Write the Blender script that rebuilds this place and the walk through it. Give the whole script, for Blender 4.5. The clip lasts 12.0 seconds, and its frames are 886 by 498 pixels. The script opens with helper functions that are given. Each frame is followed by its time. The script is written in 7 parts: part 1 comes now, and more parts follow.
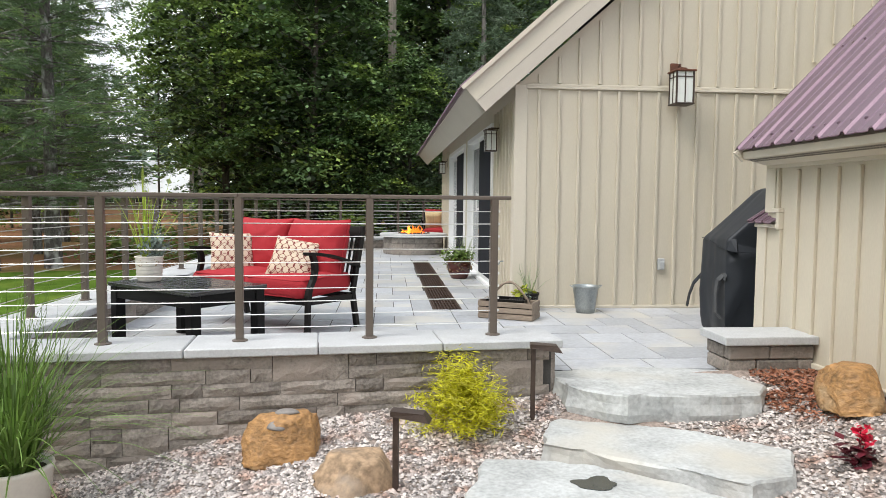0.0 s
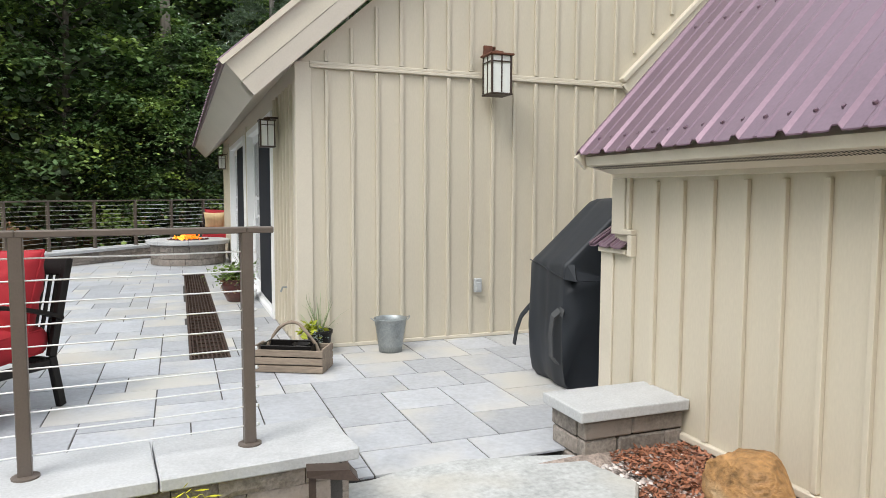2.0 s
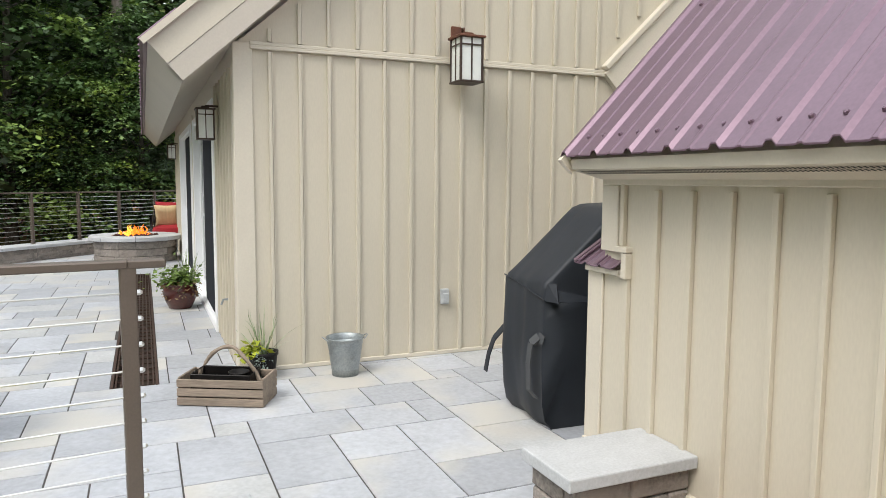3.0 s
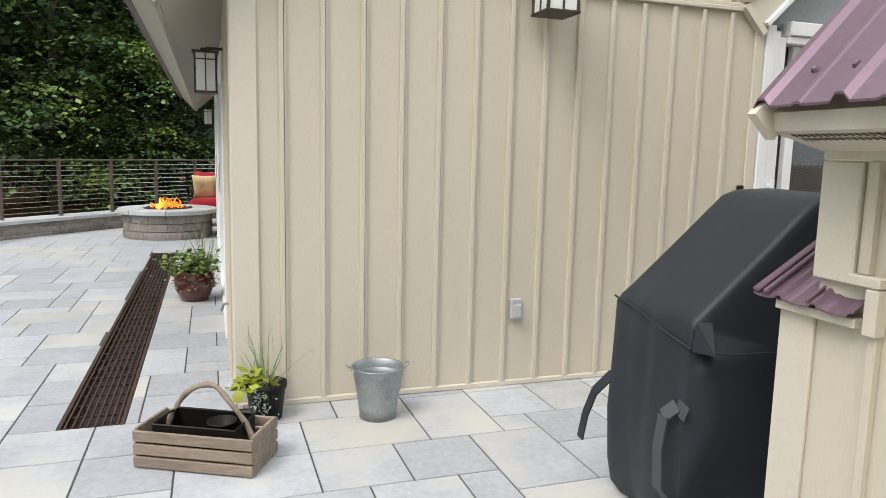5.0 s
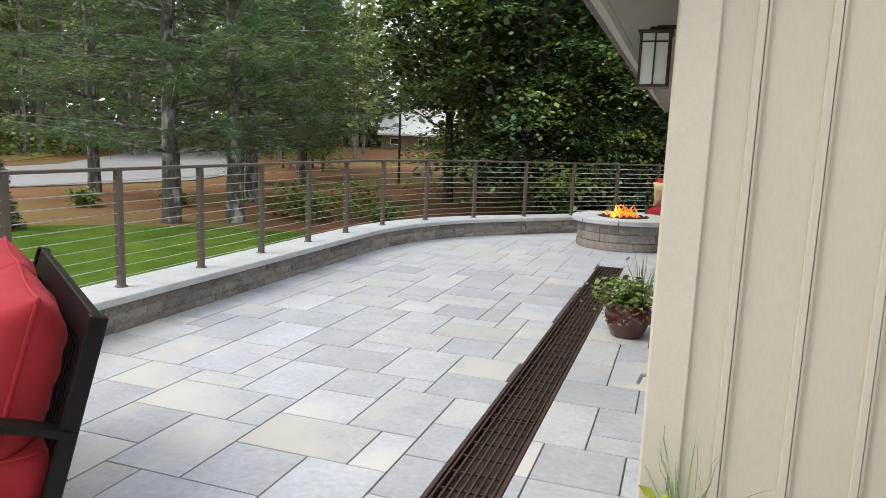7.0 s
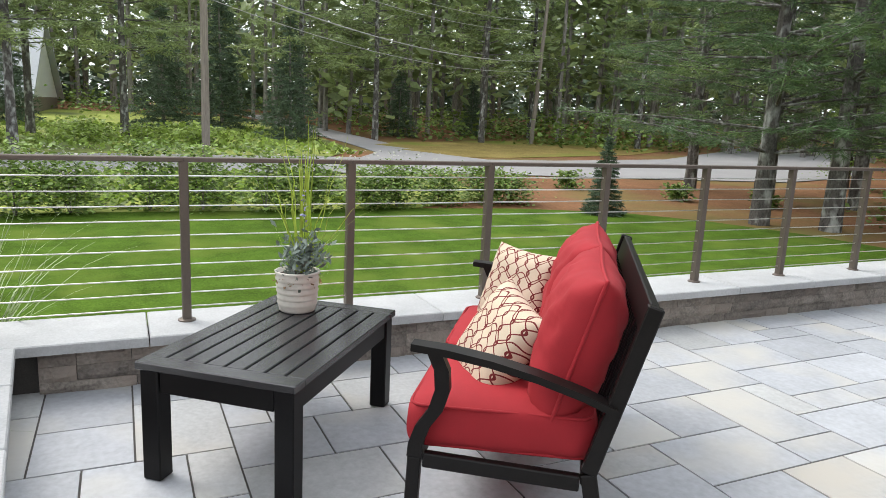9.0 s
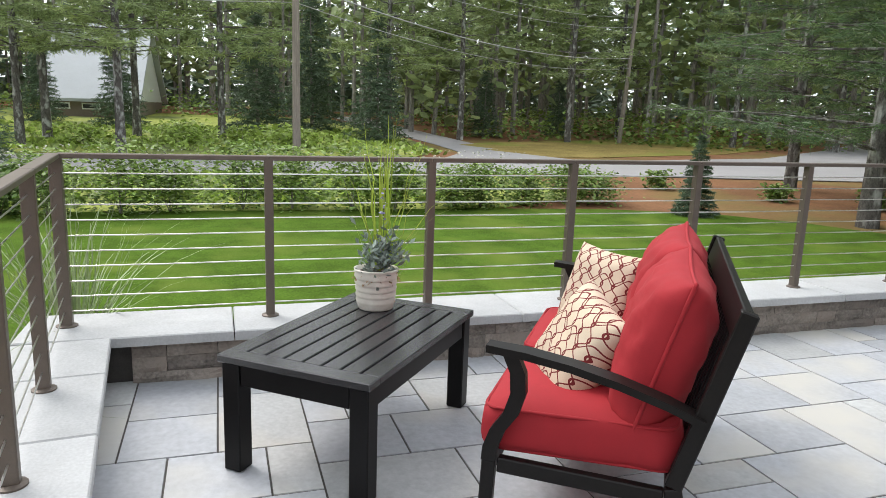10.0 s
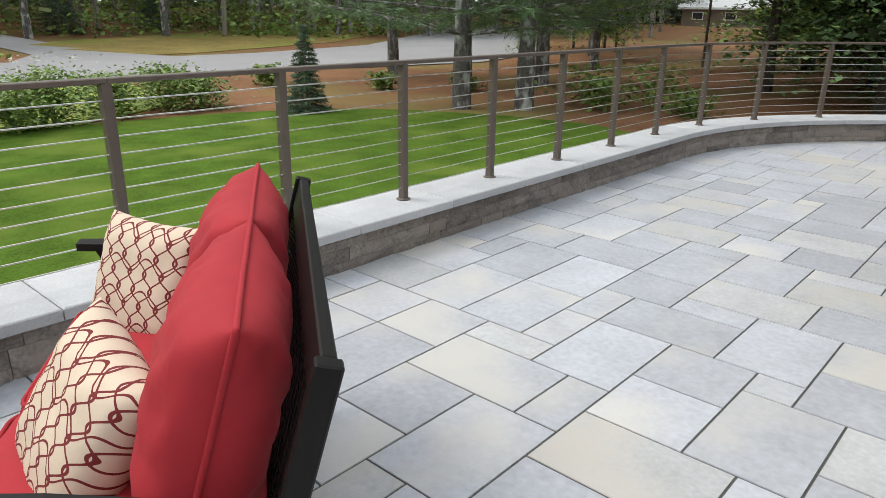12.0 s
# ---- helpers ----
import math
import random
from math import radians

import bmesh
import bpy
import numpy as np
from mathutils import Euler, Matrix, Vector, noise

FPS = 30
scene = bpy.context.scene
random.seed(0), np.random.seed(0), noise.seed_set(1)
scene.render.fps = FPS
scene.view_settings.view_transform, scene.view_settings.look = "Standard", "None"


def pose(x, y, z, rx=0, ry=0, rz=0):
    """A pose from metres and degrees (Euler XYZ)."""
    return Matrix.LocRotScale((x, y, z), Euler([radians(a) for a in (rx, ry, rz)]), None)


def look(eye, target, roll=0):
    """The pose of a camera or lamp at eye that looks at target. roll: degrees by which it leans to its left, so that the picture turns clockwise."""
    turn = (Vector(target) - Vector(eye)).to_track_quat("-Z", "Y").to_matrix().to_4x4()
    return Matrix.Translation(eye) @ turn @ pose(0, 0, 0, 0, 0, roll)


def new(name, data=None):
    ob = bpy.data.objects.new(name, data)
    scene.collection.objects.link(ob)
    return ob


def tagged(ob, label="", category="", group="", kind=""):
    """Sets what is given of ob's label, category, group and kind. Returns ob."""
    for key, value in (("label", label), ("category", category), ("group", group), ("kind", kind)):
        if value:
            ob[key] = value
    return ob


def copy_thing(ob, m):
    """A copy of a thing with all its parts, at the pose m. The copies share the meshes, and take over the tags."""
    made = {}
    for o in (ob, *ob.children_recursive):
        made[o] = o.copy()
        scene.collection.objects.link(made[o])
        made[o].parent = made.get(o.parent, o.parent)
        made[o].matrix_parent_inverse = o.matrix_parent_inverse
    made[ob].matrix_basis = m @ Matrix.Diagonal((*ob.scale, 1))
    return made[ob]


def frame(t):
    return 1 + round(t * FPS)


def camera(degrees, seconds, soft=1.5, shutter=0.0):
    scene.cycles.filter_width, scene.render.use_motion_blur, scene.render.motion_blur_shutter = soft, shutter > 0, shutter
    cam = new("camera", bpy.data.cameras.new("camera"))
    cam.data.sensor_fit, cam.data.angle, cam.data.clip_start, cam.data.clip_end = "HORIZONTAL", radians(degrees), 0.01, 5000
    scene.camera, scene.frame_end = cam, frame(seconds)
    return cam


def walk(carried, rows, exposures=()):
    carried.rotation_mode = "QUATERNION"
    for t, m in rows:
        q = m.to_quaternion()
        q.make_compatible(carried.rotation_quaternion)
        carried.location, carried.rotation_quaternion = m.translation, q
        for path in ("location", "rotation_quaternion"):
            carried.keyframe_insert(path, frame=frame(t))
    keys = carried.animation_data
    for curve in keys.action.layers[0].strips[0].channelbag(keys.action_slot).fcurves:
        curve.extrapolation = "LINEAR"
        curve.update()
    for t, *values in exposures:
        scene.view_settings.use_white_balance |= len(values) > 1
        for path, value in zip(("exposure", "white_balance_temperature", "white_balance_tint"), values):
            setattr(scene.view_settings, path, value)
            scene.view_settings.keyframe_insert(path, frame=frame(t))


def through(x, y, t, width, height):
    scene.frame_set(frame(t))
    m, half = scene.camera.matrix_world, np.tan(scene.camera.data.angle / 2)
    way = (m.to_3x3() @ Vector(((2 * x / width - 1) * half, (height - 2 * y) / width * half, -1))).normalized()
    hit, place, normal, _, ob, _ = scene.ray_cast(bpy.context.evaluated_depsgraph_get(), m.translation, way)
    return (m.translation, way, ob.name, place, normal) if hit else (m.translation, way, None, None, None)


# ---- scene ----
cam = camera(65.0, 12.0, soft=0.7)

PATH = [
    (0, (-1.28, -6.919, 1.061), (-1.118, -4.93, 0.928), 0.5),
    (0.5, (-1.198, -6.582, 1.072), (-0.9, -4.608, 0.956), 0.3),
    (0.7, (-1.129, -6.432, 1.101), (-0.809, -4.461, 0.992), 0.1),
    (1, (-1.101, -6.215, 1.165), (-0.681, -4.264, 1.044), 0.3),
    (1.5, (-0.997, -5.839, 1.185), (-0.42, -3.93, 1.033), 0.3),
    (2, (-0.866, -5.471, 1.23), (-0.158, -3.607, 1.073), 0.2),
    (2.5, (-0.697, -5.157, 1.31), (0.078, -3.32, 1.149), 0.1),
    (2.7, (-0.655, -5.041, 1.334), (0.133, -3.211, 1.161), 0.3),
    (4.5, (-0.146, -3.954, 1.298), (0.553, -2.098, 1.04), 0.9),
    (5, (-0.109, -3.564, 1.316), (0.522, -1.685, 1.044), 1.3),
    (5.5, (-0.036, -3.147, 1.314), (0.482, -1.234, 1.047), 1.4),
    (6, (0.036, -2.807, 1.378), (0.157, -0.828, 1.115), 1.8),
    (6.5, (0.046, -2.568, 1.366), (-0.239, -0.609, 1.078), 2.0),
    (7, (0.047, -2.398, 1.374), (-0.591, -0.527, 1.066), 2.2),
    (7.2, (0.04, -2.348, 1.367), (-0.75, -0.536, 1.062), 2.4),
    (7.5, (0.054, -2.293, 1.373), (-0.98, -0.612, 1.046), 2.3),
    (7.7, (0.055, -2.276, 1.375), (-1.141, -0.711, 1.029), 2.4),
    (9.3, (0.029, -2.312, 1.374), (-1.795, -1.588, 0.985), 2.5),
    (9.5, (0.025, -2.305, 1.368), (-1.817, -1.632, 0.972), 2.3),
    (10, (-0.006, -2.267, 1.358), (-1.872, -1.662, 0.969), 2.0),
    (10.5, (-0.096, -2.169, 1.34), (-1.952, -1.546, 0.933), 1.7),
    (11, (-0.302, -2.01, 1.355), (-2.065, -1.17, 0.925), 1.7),
    (11.4, (-0.432, -1.852, 1.374), (-2.019, -0.759, 0.837), 1.4),
    (11.7, (-0.56, -1.703, 1.383), (-1.939, -0.388, 0.774), 1.3),
    (12, (-0.675, -1.538, 1.394), (-1.932, -0.126, 0.741), 0.9),
]
walk(cam, [(t, look(eye, target, roll)) for t, eye, target, roll in PATH], [(0.0, 0.54), (5.0, 0.56), (6.0, 0.45), (7.0, 0.48), (7.7, 0.58), (9.5, 0.56), (11.0, 0.52), (12.0, 0.38)])

# ---- light ----
world = bpy.data.worlds.new("overcast_sky")
scene.world = world
world.use_nodes = True
wn = world.node_tree
sky = wn.nodes.new("ShaderNodeTexSky")
sky.sky_type = "NISHITA"
sky.sun_disc = False
sky.sun_elevation = radians(54)
sky.sun_rotation = radians(236)
sky.air_density = 1.0
sky.dust_density = 6.0
sky.ozone_density = 1.0
bg = wn.nodes["Background"]
cloud = wn.nodes.new("ShaderNodeMix")
cloud.data_type = "RGBA"
cloud.inputs["Factor"].default_value = 0.75
cloud.inputs["B"].default_value = (10.5, 11.0, 11.4, 1)
wn.links.new(sky.outputs[0], cloud.inputs["A"])
wn.links.new(cloud.outputs["Result"], bg.inputs[0])
bg.inputs[1].default_value = 0.118

sun_data = bpy.data.lights.new("sun", "SUN")
sun_data.energy = 1.5
sun_data.angle = radians(28)
sun_data.color = (1.0, 0.97, 0.92)
sun = new("sun", sun_data)
sun.matrix_world = look((-5.0, -3.4, 8.4), (0, 0, 0))


# ---- materials ----
def mat(name, color, rough=0.6, metal=0.0, dark=0.75, light=1.2, scale=6.0, fine=60.0, bump=0.15, size=0.01,
        island=0.0, piece=0.0, hue=None, stretch=(1, 1, 1), coat=0.0, spec=0.5):
    """Procedural surface: broad stains and fine grain over one colour, a second colour in patches, relief."""
    m = bpy.data.materials.new(name)
    m.use_nodes = True
    n, l = m.node_tree.nodes, m.node_tree.links
    p = n["Principled BSDF"]
    p.inputs["Roughness"].default_value = rough
    p.inputs["Metallic"].default_value = metal
    p.inputs["Coat Weight"].default_value = coat
    p.inputs["Specular IOR Level"].default_value = spec
    tc = n.new("ShaderNodeTexCoord")
    mp = n.new("ShaderNodeMapping")
    mp.inputs["Scale"].default_value = stretch
    l.new(tc.outputs["Object"], mp.inputs[0])
    info = n.new("ShaderNodeObjectInfo")
    shift = n.new("ShaderNodeVectorMath")
    shift.operation = "MULTIPLY_ADD"
    shift.inputs[1].default_value = (7.3, 3.1, 5.7)
    l.new(info.outputs["Random"], shift.inputs[0])
    l.new(mp.outputs[0], shift.inputs[2])
    big = n.new("ShaderNodeTexNoise")
    big.inputs["Scale"].default_value = scale
    big.inputs["Detail"].default_value = 6
    big.inputs["Roughness"].default_value = 0.65
    small = n.new("ShaderNodeTexNoise")
    small.inputs["Scale"].default_value = fine
    small.inputs["Detail"].default_value = 5
    for t in (big, small):
        l.new(shift.outputs[0], t.inputs["Vector"])
    mix = n.new("ShaderNodeMath")
    mix.operation = "MULTIPLY_ADD"
    mix.inputs[1].default_value = 0.55
    l.new(big.outputs["Fac"], mix.inputs[0])
    half = n.new("ShaderNodeMath")
    half.operation = "MULTIPLY"
    half.inputs[1].default_value = 0.45
    l.new(small.outputs["Fac"], half.inputs[0])
    l.new(half.outputs[0], mix.inputs[2])
    fac = mix.outputs[0]
    ramp = n.new("ShaderNodeValToRGB")
    ramp.color_ramp.elements[0].position = 0.32
    ramp.color_ramp.elements[1].position = 0.68
    c = Vector(color)
    ramp.color_ramp.elements[0].color = (*(c * dark), 1)
    ramp.color_ramp.elements[1].color = (*[min(1, v * light) for v in c], 1)
    l.new(fac, ramp.inputs[0])
    out = ramp.outputs[0]
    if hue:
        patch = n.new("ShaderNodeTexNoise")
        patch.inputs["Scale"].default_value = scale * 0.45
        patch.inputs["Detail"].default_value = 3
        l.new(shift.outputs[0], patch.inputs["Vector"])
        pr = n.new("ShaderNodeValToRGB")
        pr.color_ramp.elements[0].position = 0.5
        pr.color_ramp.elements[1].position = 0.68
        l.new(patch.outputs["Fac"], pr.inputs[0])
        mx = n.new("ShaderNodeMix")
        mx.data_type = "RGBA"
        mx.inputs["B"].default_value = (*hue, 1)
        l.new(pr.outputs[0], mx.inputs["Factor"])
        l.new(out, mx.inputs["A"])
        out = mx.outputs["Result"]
    if island or piece:
        hsv = n.new("ShaderNodeHueSaturation")
        mr = n.new("ShaderNodeMapRange")
        amount = island or piece
        mr.inputs["To Min"].default_value = 1 - amount
        mr.inputs["To Max"].default_value = 1 + amount
        if island:
            geo = n.new("ShaderNodeNewGeometry")
            l.new(geo.outputs["Random Per Island"], mr.inputs[0])
        else:
            l.new(info.outputs["Random"], mr.inputs[0])
        l.new(mr.outputs[0], hsv.inputs["Value"])
        l.new(out, hsv.inputs["Color"])
        out = hsv.outputs[0]
    l.new(out, p.inputs["Base Color"])
    if bump:
        b = n.new("ShaderNodeBump")
        b.inputs["Strength"].default_value = bump
        b.inputs["Distance"].default_value = size
        l.new(fac, b.inputs["Height"])
        l.new(b.outputs[0], p.inputs["Normal"])
    return m


def leafy(name, color, amount=0.45, through=0.25, hue=None):
    """Leaf surface: each leaf its own tone, some light comes through."""
    m = mat(name, color, rough=0.55, dark=0.7, light=1.3, scale=1.2, fine=9, bump=0, island=amount, hue=hue)
    p = m.node_tree.nodes["Principled BSDF"]
    p.inputs["Transmission Weight"].default_value = 0.0
    p.inputs["Subsurface Weight"].default_value = 0.0
    n, l = m.node_tree.nodes, m.node_tree.links
    tr = n.new("ShaderNodeBsdfTranslucent")
    src = p.inputs["Base Color"].links[0].from_socket
    l.new(src, tr.inputs[0])
    ms = n.new("ShaderNodeMixShader")
    ms.inputs[0].default_value = through
    l.new(p.outputs[0], ms.inputs[1])
    l.new(tr.outputs[0], ms.inputs[2])
    l.new(ms.outputs[0], n["Material Output"].inputs[0])
    return m


def glow(name, color, strength):
    m = bpy.data.materials.new(name)
    m.use_nodes = True
    p = m.node_tree.nodes["Principled BSDF"]
    p.inputs["Base Color"].default_value = (*color, 1)
    p.inputs["Emission Color"].default_value = (*color, 1)
    p.inputs["Emission Strength"].default_value = strength
    return m


SIDING = mat("cream_siding", (0.575, 0.525, 0.425), 0.5, dark=0.93, light=1.05, scale=1.3, fine=120, bump=0.05, size=0.002, stretch=(1, 1, 0.25))
TRIM = mat("cream_trim", (0.61, 0.56, 0.465), 0.45, dark=0.94, light=1.05, scale=2, fine=90, bump=0.04, size=0.002)
SOFFIT = mat("taupe_soffit", (0.53, 0.485, 0.42), 0.5, dark=0.93, light=1.06, scale=2, fine=80, bump=0.05, size=0.002)
WHITE = mat("white_vinyl", (0.80, 0.81, 0.82), 0.35, dark=0.95, light=1.03, scale=3, fine=60, bump=0.03, size=0.001)
PURPLE = mat("plum_metal_roof", (0.190, 0.125, 0.165), 0.30, 0.4, dark=0.85, light=1.15, scale=2.5, fine=70, bump=0.05, size=0.002)
PAVER = mat("bluestone_paver", (0.418, 0.436, 0.470), 0.48, dark=0.78, light=1.15, scale=3.0, fine=34, bump=0.5, size=0.008, piece=0.13, hue=(0.50, 0.49, 0.46))
PAVER_B = mat("buff_paver", (0.44, 0.45, 0.455), 0.52, dark=0.78, light=1.14, scale=3.6, fine=45, bump=0.3, size=0.006, piece=0.09, hue=(0.475, 0.452, 0.412))
JOINT = mat("joint_sand", (0.068, 0.064, 0.06), 0.9, dark=0.7, light=1.3, scale=9, fine=160, bump=0.3, size=0.004)
CAP = mat("grey_cap_stone", (0.48, 0.49, 0.50), 0.65, dark=0.78, light=1.1, scale=4, fine=90, bump=0.2, size=0.005, piece=0.06)
STONE = mat("tumbled_wall_stone", (0.265, 0.235, 0.208), 0.9, dark=0.4, light=1.4, scale=9, fine=60, bump=0.7, size=0.018, piece=0.24, hue=(0.275, 0.235, 0.205))
SLAB = mat("bluestone_slab", (0.46, 0.475, 0.475), 0.6, dark=0.58, light=1.25, scale=3.5, fine=40, bump=0.45, size=0.015, hue=(0.49, 0.47, 0.42))
BRONZE = mat("bronze_rail_paint", (0.135, 0.110, 0.092), 0.45, 0.3, dark=0.9, light=1.1, scale=12, fine=150, bump=0.05, size=0.001)
STEEL = mat("steel_cable", (0.72, 0.72, 0.70), 0.28, 0.9, dark=0.9, light=1.05, scale=20, fine=200, bump=0)
BLACK = mat("black_brown_paint", (0.008, 0.0068, 0.0065), 0.45, 0.0, dark=0.7, light=1.4, scale=8, fine=120, bump=0.08, size=0.001, spec=0.22)
VARNISH = mat("black_varnished_wood", (0.005, 0.0045, 0.005), 0.42, 0.0, dark=0.7, light=1.4, scale=8, fine=120, bump=0.03, size=0.001, spec=0.2)
RED = mat("red_cushion_fabric", (0.33, 0.012, 0.020), 0.85, dark=0.85, light=1.12, scale=7, fine=420, bump=0.12, size=0.002)
GRATE = mat("brown_iron_grate", (0.058, 0.034, 0.025), 0.6, 0.3, dark=0.6, light=1.6, scale=14, fine=110, bump=0.2, size=0.002)
GRASS = mat("lawn_green", (0.068, 0.122, 0.016), 1.0, dark=0.5, light=1.5, scale=1.6, fine=45, bump=0.6, size=0.04, hue=(0.115, 0.165, 0.028), spec=0.05)
EARTH = mat("pine_needle_ground", (0.22, 0.115, 0.062), 0.95, dark=0.6, light=1.4, scale=0.5, fine=12, bump=0.4, size=0.03, hue=(0.19, 0.16, 0.06), spec=0.08)
ASPHALT = mat("pale_asphalt", (0.30, 0.295, 0.30), 0.9, dark=0.85, light=1.12, scale=0.4, fine=25, bump=0.2, size=0.01)
GRAVEL = mat("gravel_bed", (0.34, 0.28, 0.245), 0.95, dark=0.4, light=1.4, scale=22, fine=70, bump=0.8, size=0.02)
PEBBLE = mat("gravel_pebble", (0.43, 0.39, 0.37), 0.8, dark=0.6, light=1.35, scale=14, fine=70, bump=0.2, size=0.004, island=0.72, hue=(0.30, 0.20, 0.16))
BARK = mat("grey_bark", (0.22, 0.205, 0.19), 0.95, dark=0.35, light=1.9, scale=4, fine=22, bump=0.9, size=0.03, stretch=(1, 1, 0.25))
MAPLE = leafy("maple_leaf", (0.125, 0.205, 0.055), 0.4, 0.28, (0.24, 0.34, 0.08))
SAPLING = leafy("sapling_leaf", (0.19, 0.29, 0.06), 0.4, 0.35)
DARKBARK = mat("dark_maple_bark", (0.075, 0.065, 0.055), 0.95, dark=0.5, light=1.5, scale=5, fine=24, bump=0.8, size=0.02, stretch=(1, 1, 0.25))
# the pale second colour paints lit clumps into the crown
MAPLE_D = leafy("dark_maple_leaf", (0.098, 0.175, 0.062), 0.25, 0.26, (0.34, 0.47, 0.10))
# near-black leaf colour: the crown's inner shade is painted in
INNER = leafy("shade_painted_leaf", (0.036, 0.062, 0.024), 0.25, 0.05)
# pale patches again paint light onto the pine boughs
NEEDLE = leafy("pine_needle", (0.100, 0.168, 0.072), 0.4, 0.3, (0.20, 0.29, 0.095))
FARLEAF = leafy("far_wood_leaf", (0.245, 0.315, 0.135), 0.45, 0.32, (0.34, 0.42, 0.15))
SPRUCE = leafy("spruce_needle", (0.105, 0.160, 0.095), 0.45, 0.2)
FERN = leafy("shrub_leaf", (0.17, 0.26, 0.06), 0.55, 0.3, (0.25, 0.34, 0.09))
LIME = leafy("lime_leaf", (0.36, 0.40, 0.035), 0.35)
BLADE = leafy("grass_blade", (0.13, 0.22, 0.045), 0.4)
COVER = mat("black_grill_cover", (0.022, 0.026, 0.033), 0.5, dark=0.8, light=1.25, scale=4, fine=260, bump=0.12, size=0.003, spec=0.3)
GALV = mat("galvanised_steel", (0.33, 0.36, 0.37), 0.42, 0.75, dark=0.75, light=1.2, scale=14, fine=70, bump=0.1, size=0.002)
CREAM = mat("cream_glaze", (0.66, 0.63, 0.57), 0.4, dark=0.9, light=1.06, scale=6, fine=60, bump=0.08, size=0.002)
WOOD = mat("weathered_wood", (0.24, 0.19, 0.145), 0.8, dark=0.6, light=1.35, scale=6, fine=50, bump=0.35, size=0.004, stretch=(0.3, 3, 3))
RUST = mat("rusted_copper", (0.15, 0.062, 0.038), 0.6, 0.4, dark=0.7, light=1.3, scale=12, fine=90, bump=0.12, size=0.002)
FROST = mat("frosted_glass", (0.74, 0.77, 0.74), 0.3, dark=0.95, light=1.03, scale=8, fine=40, bump=0.04, size=0.001)
OXBLOOD = mat("oxblood_glaze", (0.075, 0.018, 0.014), 0.28, dark=0.7, light=1.4, scale=8, fine=60, bump=0.06, size=0.002, coat=0.4)
BOULDER = mat("golden_boulder", (0.33, 0.18, 0.07), 0.6, dark=0.35, light=1.7, scale=7, fine=30, bump=0.9, size=0.035, hue=(0.44, 0.33, 0.20), stretch=(1, 1, 1.4))
DARKROCK = mat("grey_flat_rock", (0.24, 0.22, 0.205), 0.7, dark=0.7, light=1.25, scale=9, fine=50, bump=0.3, size=0.006)
# near-black colour stands in for unlit rooms behind glass
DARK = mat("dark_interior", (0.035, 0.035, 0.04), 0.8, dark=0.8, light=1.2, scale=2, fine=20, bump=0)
SOIL = mat("potting_soil", (0.045, 0.032, 0.024), 0.95, dark=0.5, light=1.6, scale=25, fine=120, bump=0.6, size=0.008)

GLASS = bpy.data.materials.new("door_glass")
GLASS.use_nodes = True
gp = GLASS.node_tree.nodes["Principled BSDF"]
gp.inputs["Base Color"].default_value = (0.30, 0.33, 0.35, 1)
gp.inputs["Roughness"].default_value = 0.02
gp.inputs["Transmission Weight"].default_value = 0.9
gp.inputs["IOR"].default_value = 1.5


# ---- mesh helpers ----
def mesh_of(name, bm, material):
    me = bpy.data.meshes.new(name)
    bm.to_mesh(me)
    bm.free()
    me.materials.append(material)
    return me


def part(name, bm, material, parent, label="", smooth=False):
    me = mesh_of(name, bm, material)
    if smooth:
        me.shade_smooth()
    ob = new(name, me)
    ob.parent = parent
    if label:
        tagged(ob, label)
    return ob


def thing(name, m, label, category, group="", kind=""):
    ob = new(name)
    ob.empty_display_size = 0.1
    ob.matrix_world = m
    return tagged(ob, label, category, group, kind)


def solid(name, bm, material, label, category, kind="", group="", smooth=False):
    me = mesh_of(name, bm, material)
    if smooth:
        me.shade_smooth()
    return tagged(new(name, me), label, category, group, kind)


def box(bm, x0, x1, y0, y1, z0, z1, bevel=0.0, seg=1):
    v = [bm.verts.new((x, y, z)) for x in (x0, x1) for y in (y0, y1) for z in (z0, z1)]
    f = [bm.faces.new([v[i] for i in q]) for q in ((0, 1, 3, 2), (4, 6, 7, 5), (0, 4, 5, 1), (2, 3, 7, 6), (0, 2, 6, 4), (1, 5, 7, 3))]
    if bevel:
        es = list({e for q in f for e in q.edges})
        bmesh.ops.bevel(bm, geom=es, offset=bevel, segments=seg, profile=0.5, affect="EDGES")
    return bm


def bx(x0, x1, y0, y1, z0, z1, bevel=0.0, seg=1):
    return box(bmesh.new(), x0, x1, y0, y1, z0, z1, bevel, seg)


def bar(a, b, w, h, bevel=0.0, up=(0, 0, 1), bm=None):
    """A rectangular bar from a to b, w across and h along up."""
    bm = bm or bmesh.new()
    a, b = Vector(a), Vector(b)
    d = (b - a).normalized()
    u = Vector(up)
    s = d.cross(u)
    if s.length < 1e-4:
        s = d.cross(Vector((0, 1, 0)))
    s.normalize()
    u = s.cross(d).normalized()
    t = bmesh.new()
    box(t, -w / 2, w / 2, 0, (b - a).length, -h / 2, h / 2, bevel)
    m = Matrix((s, d, u)).transposed().to_4x4()
    m.translation = a
    t.transform(m)
    tmp = bpy.data.meshes.new("t")
    t.to_mesh(tmp)
    t.free()
    bm.from_mesh(tmp)
    bpy.data.meshes.remove(tmp)
    return bm


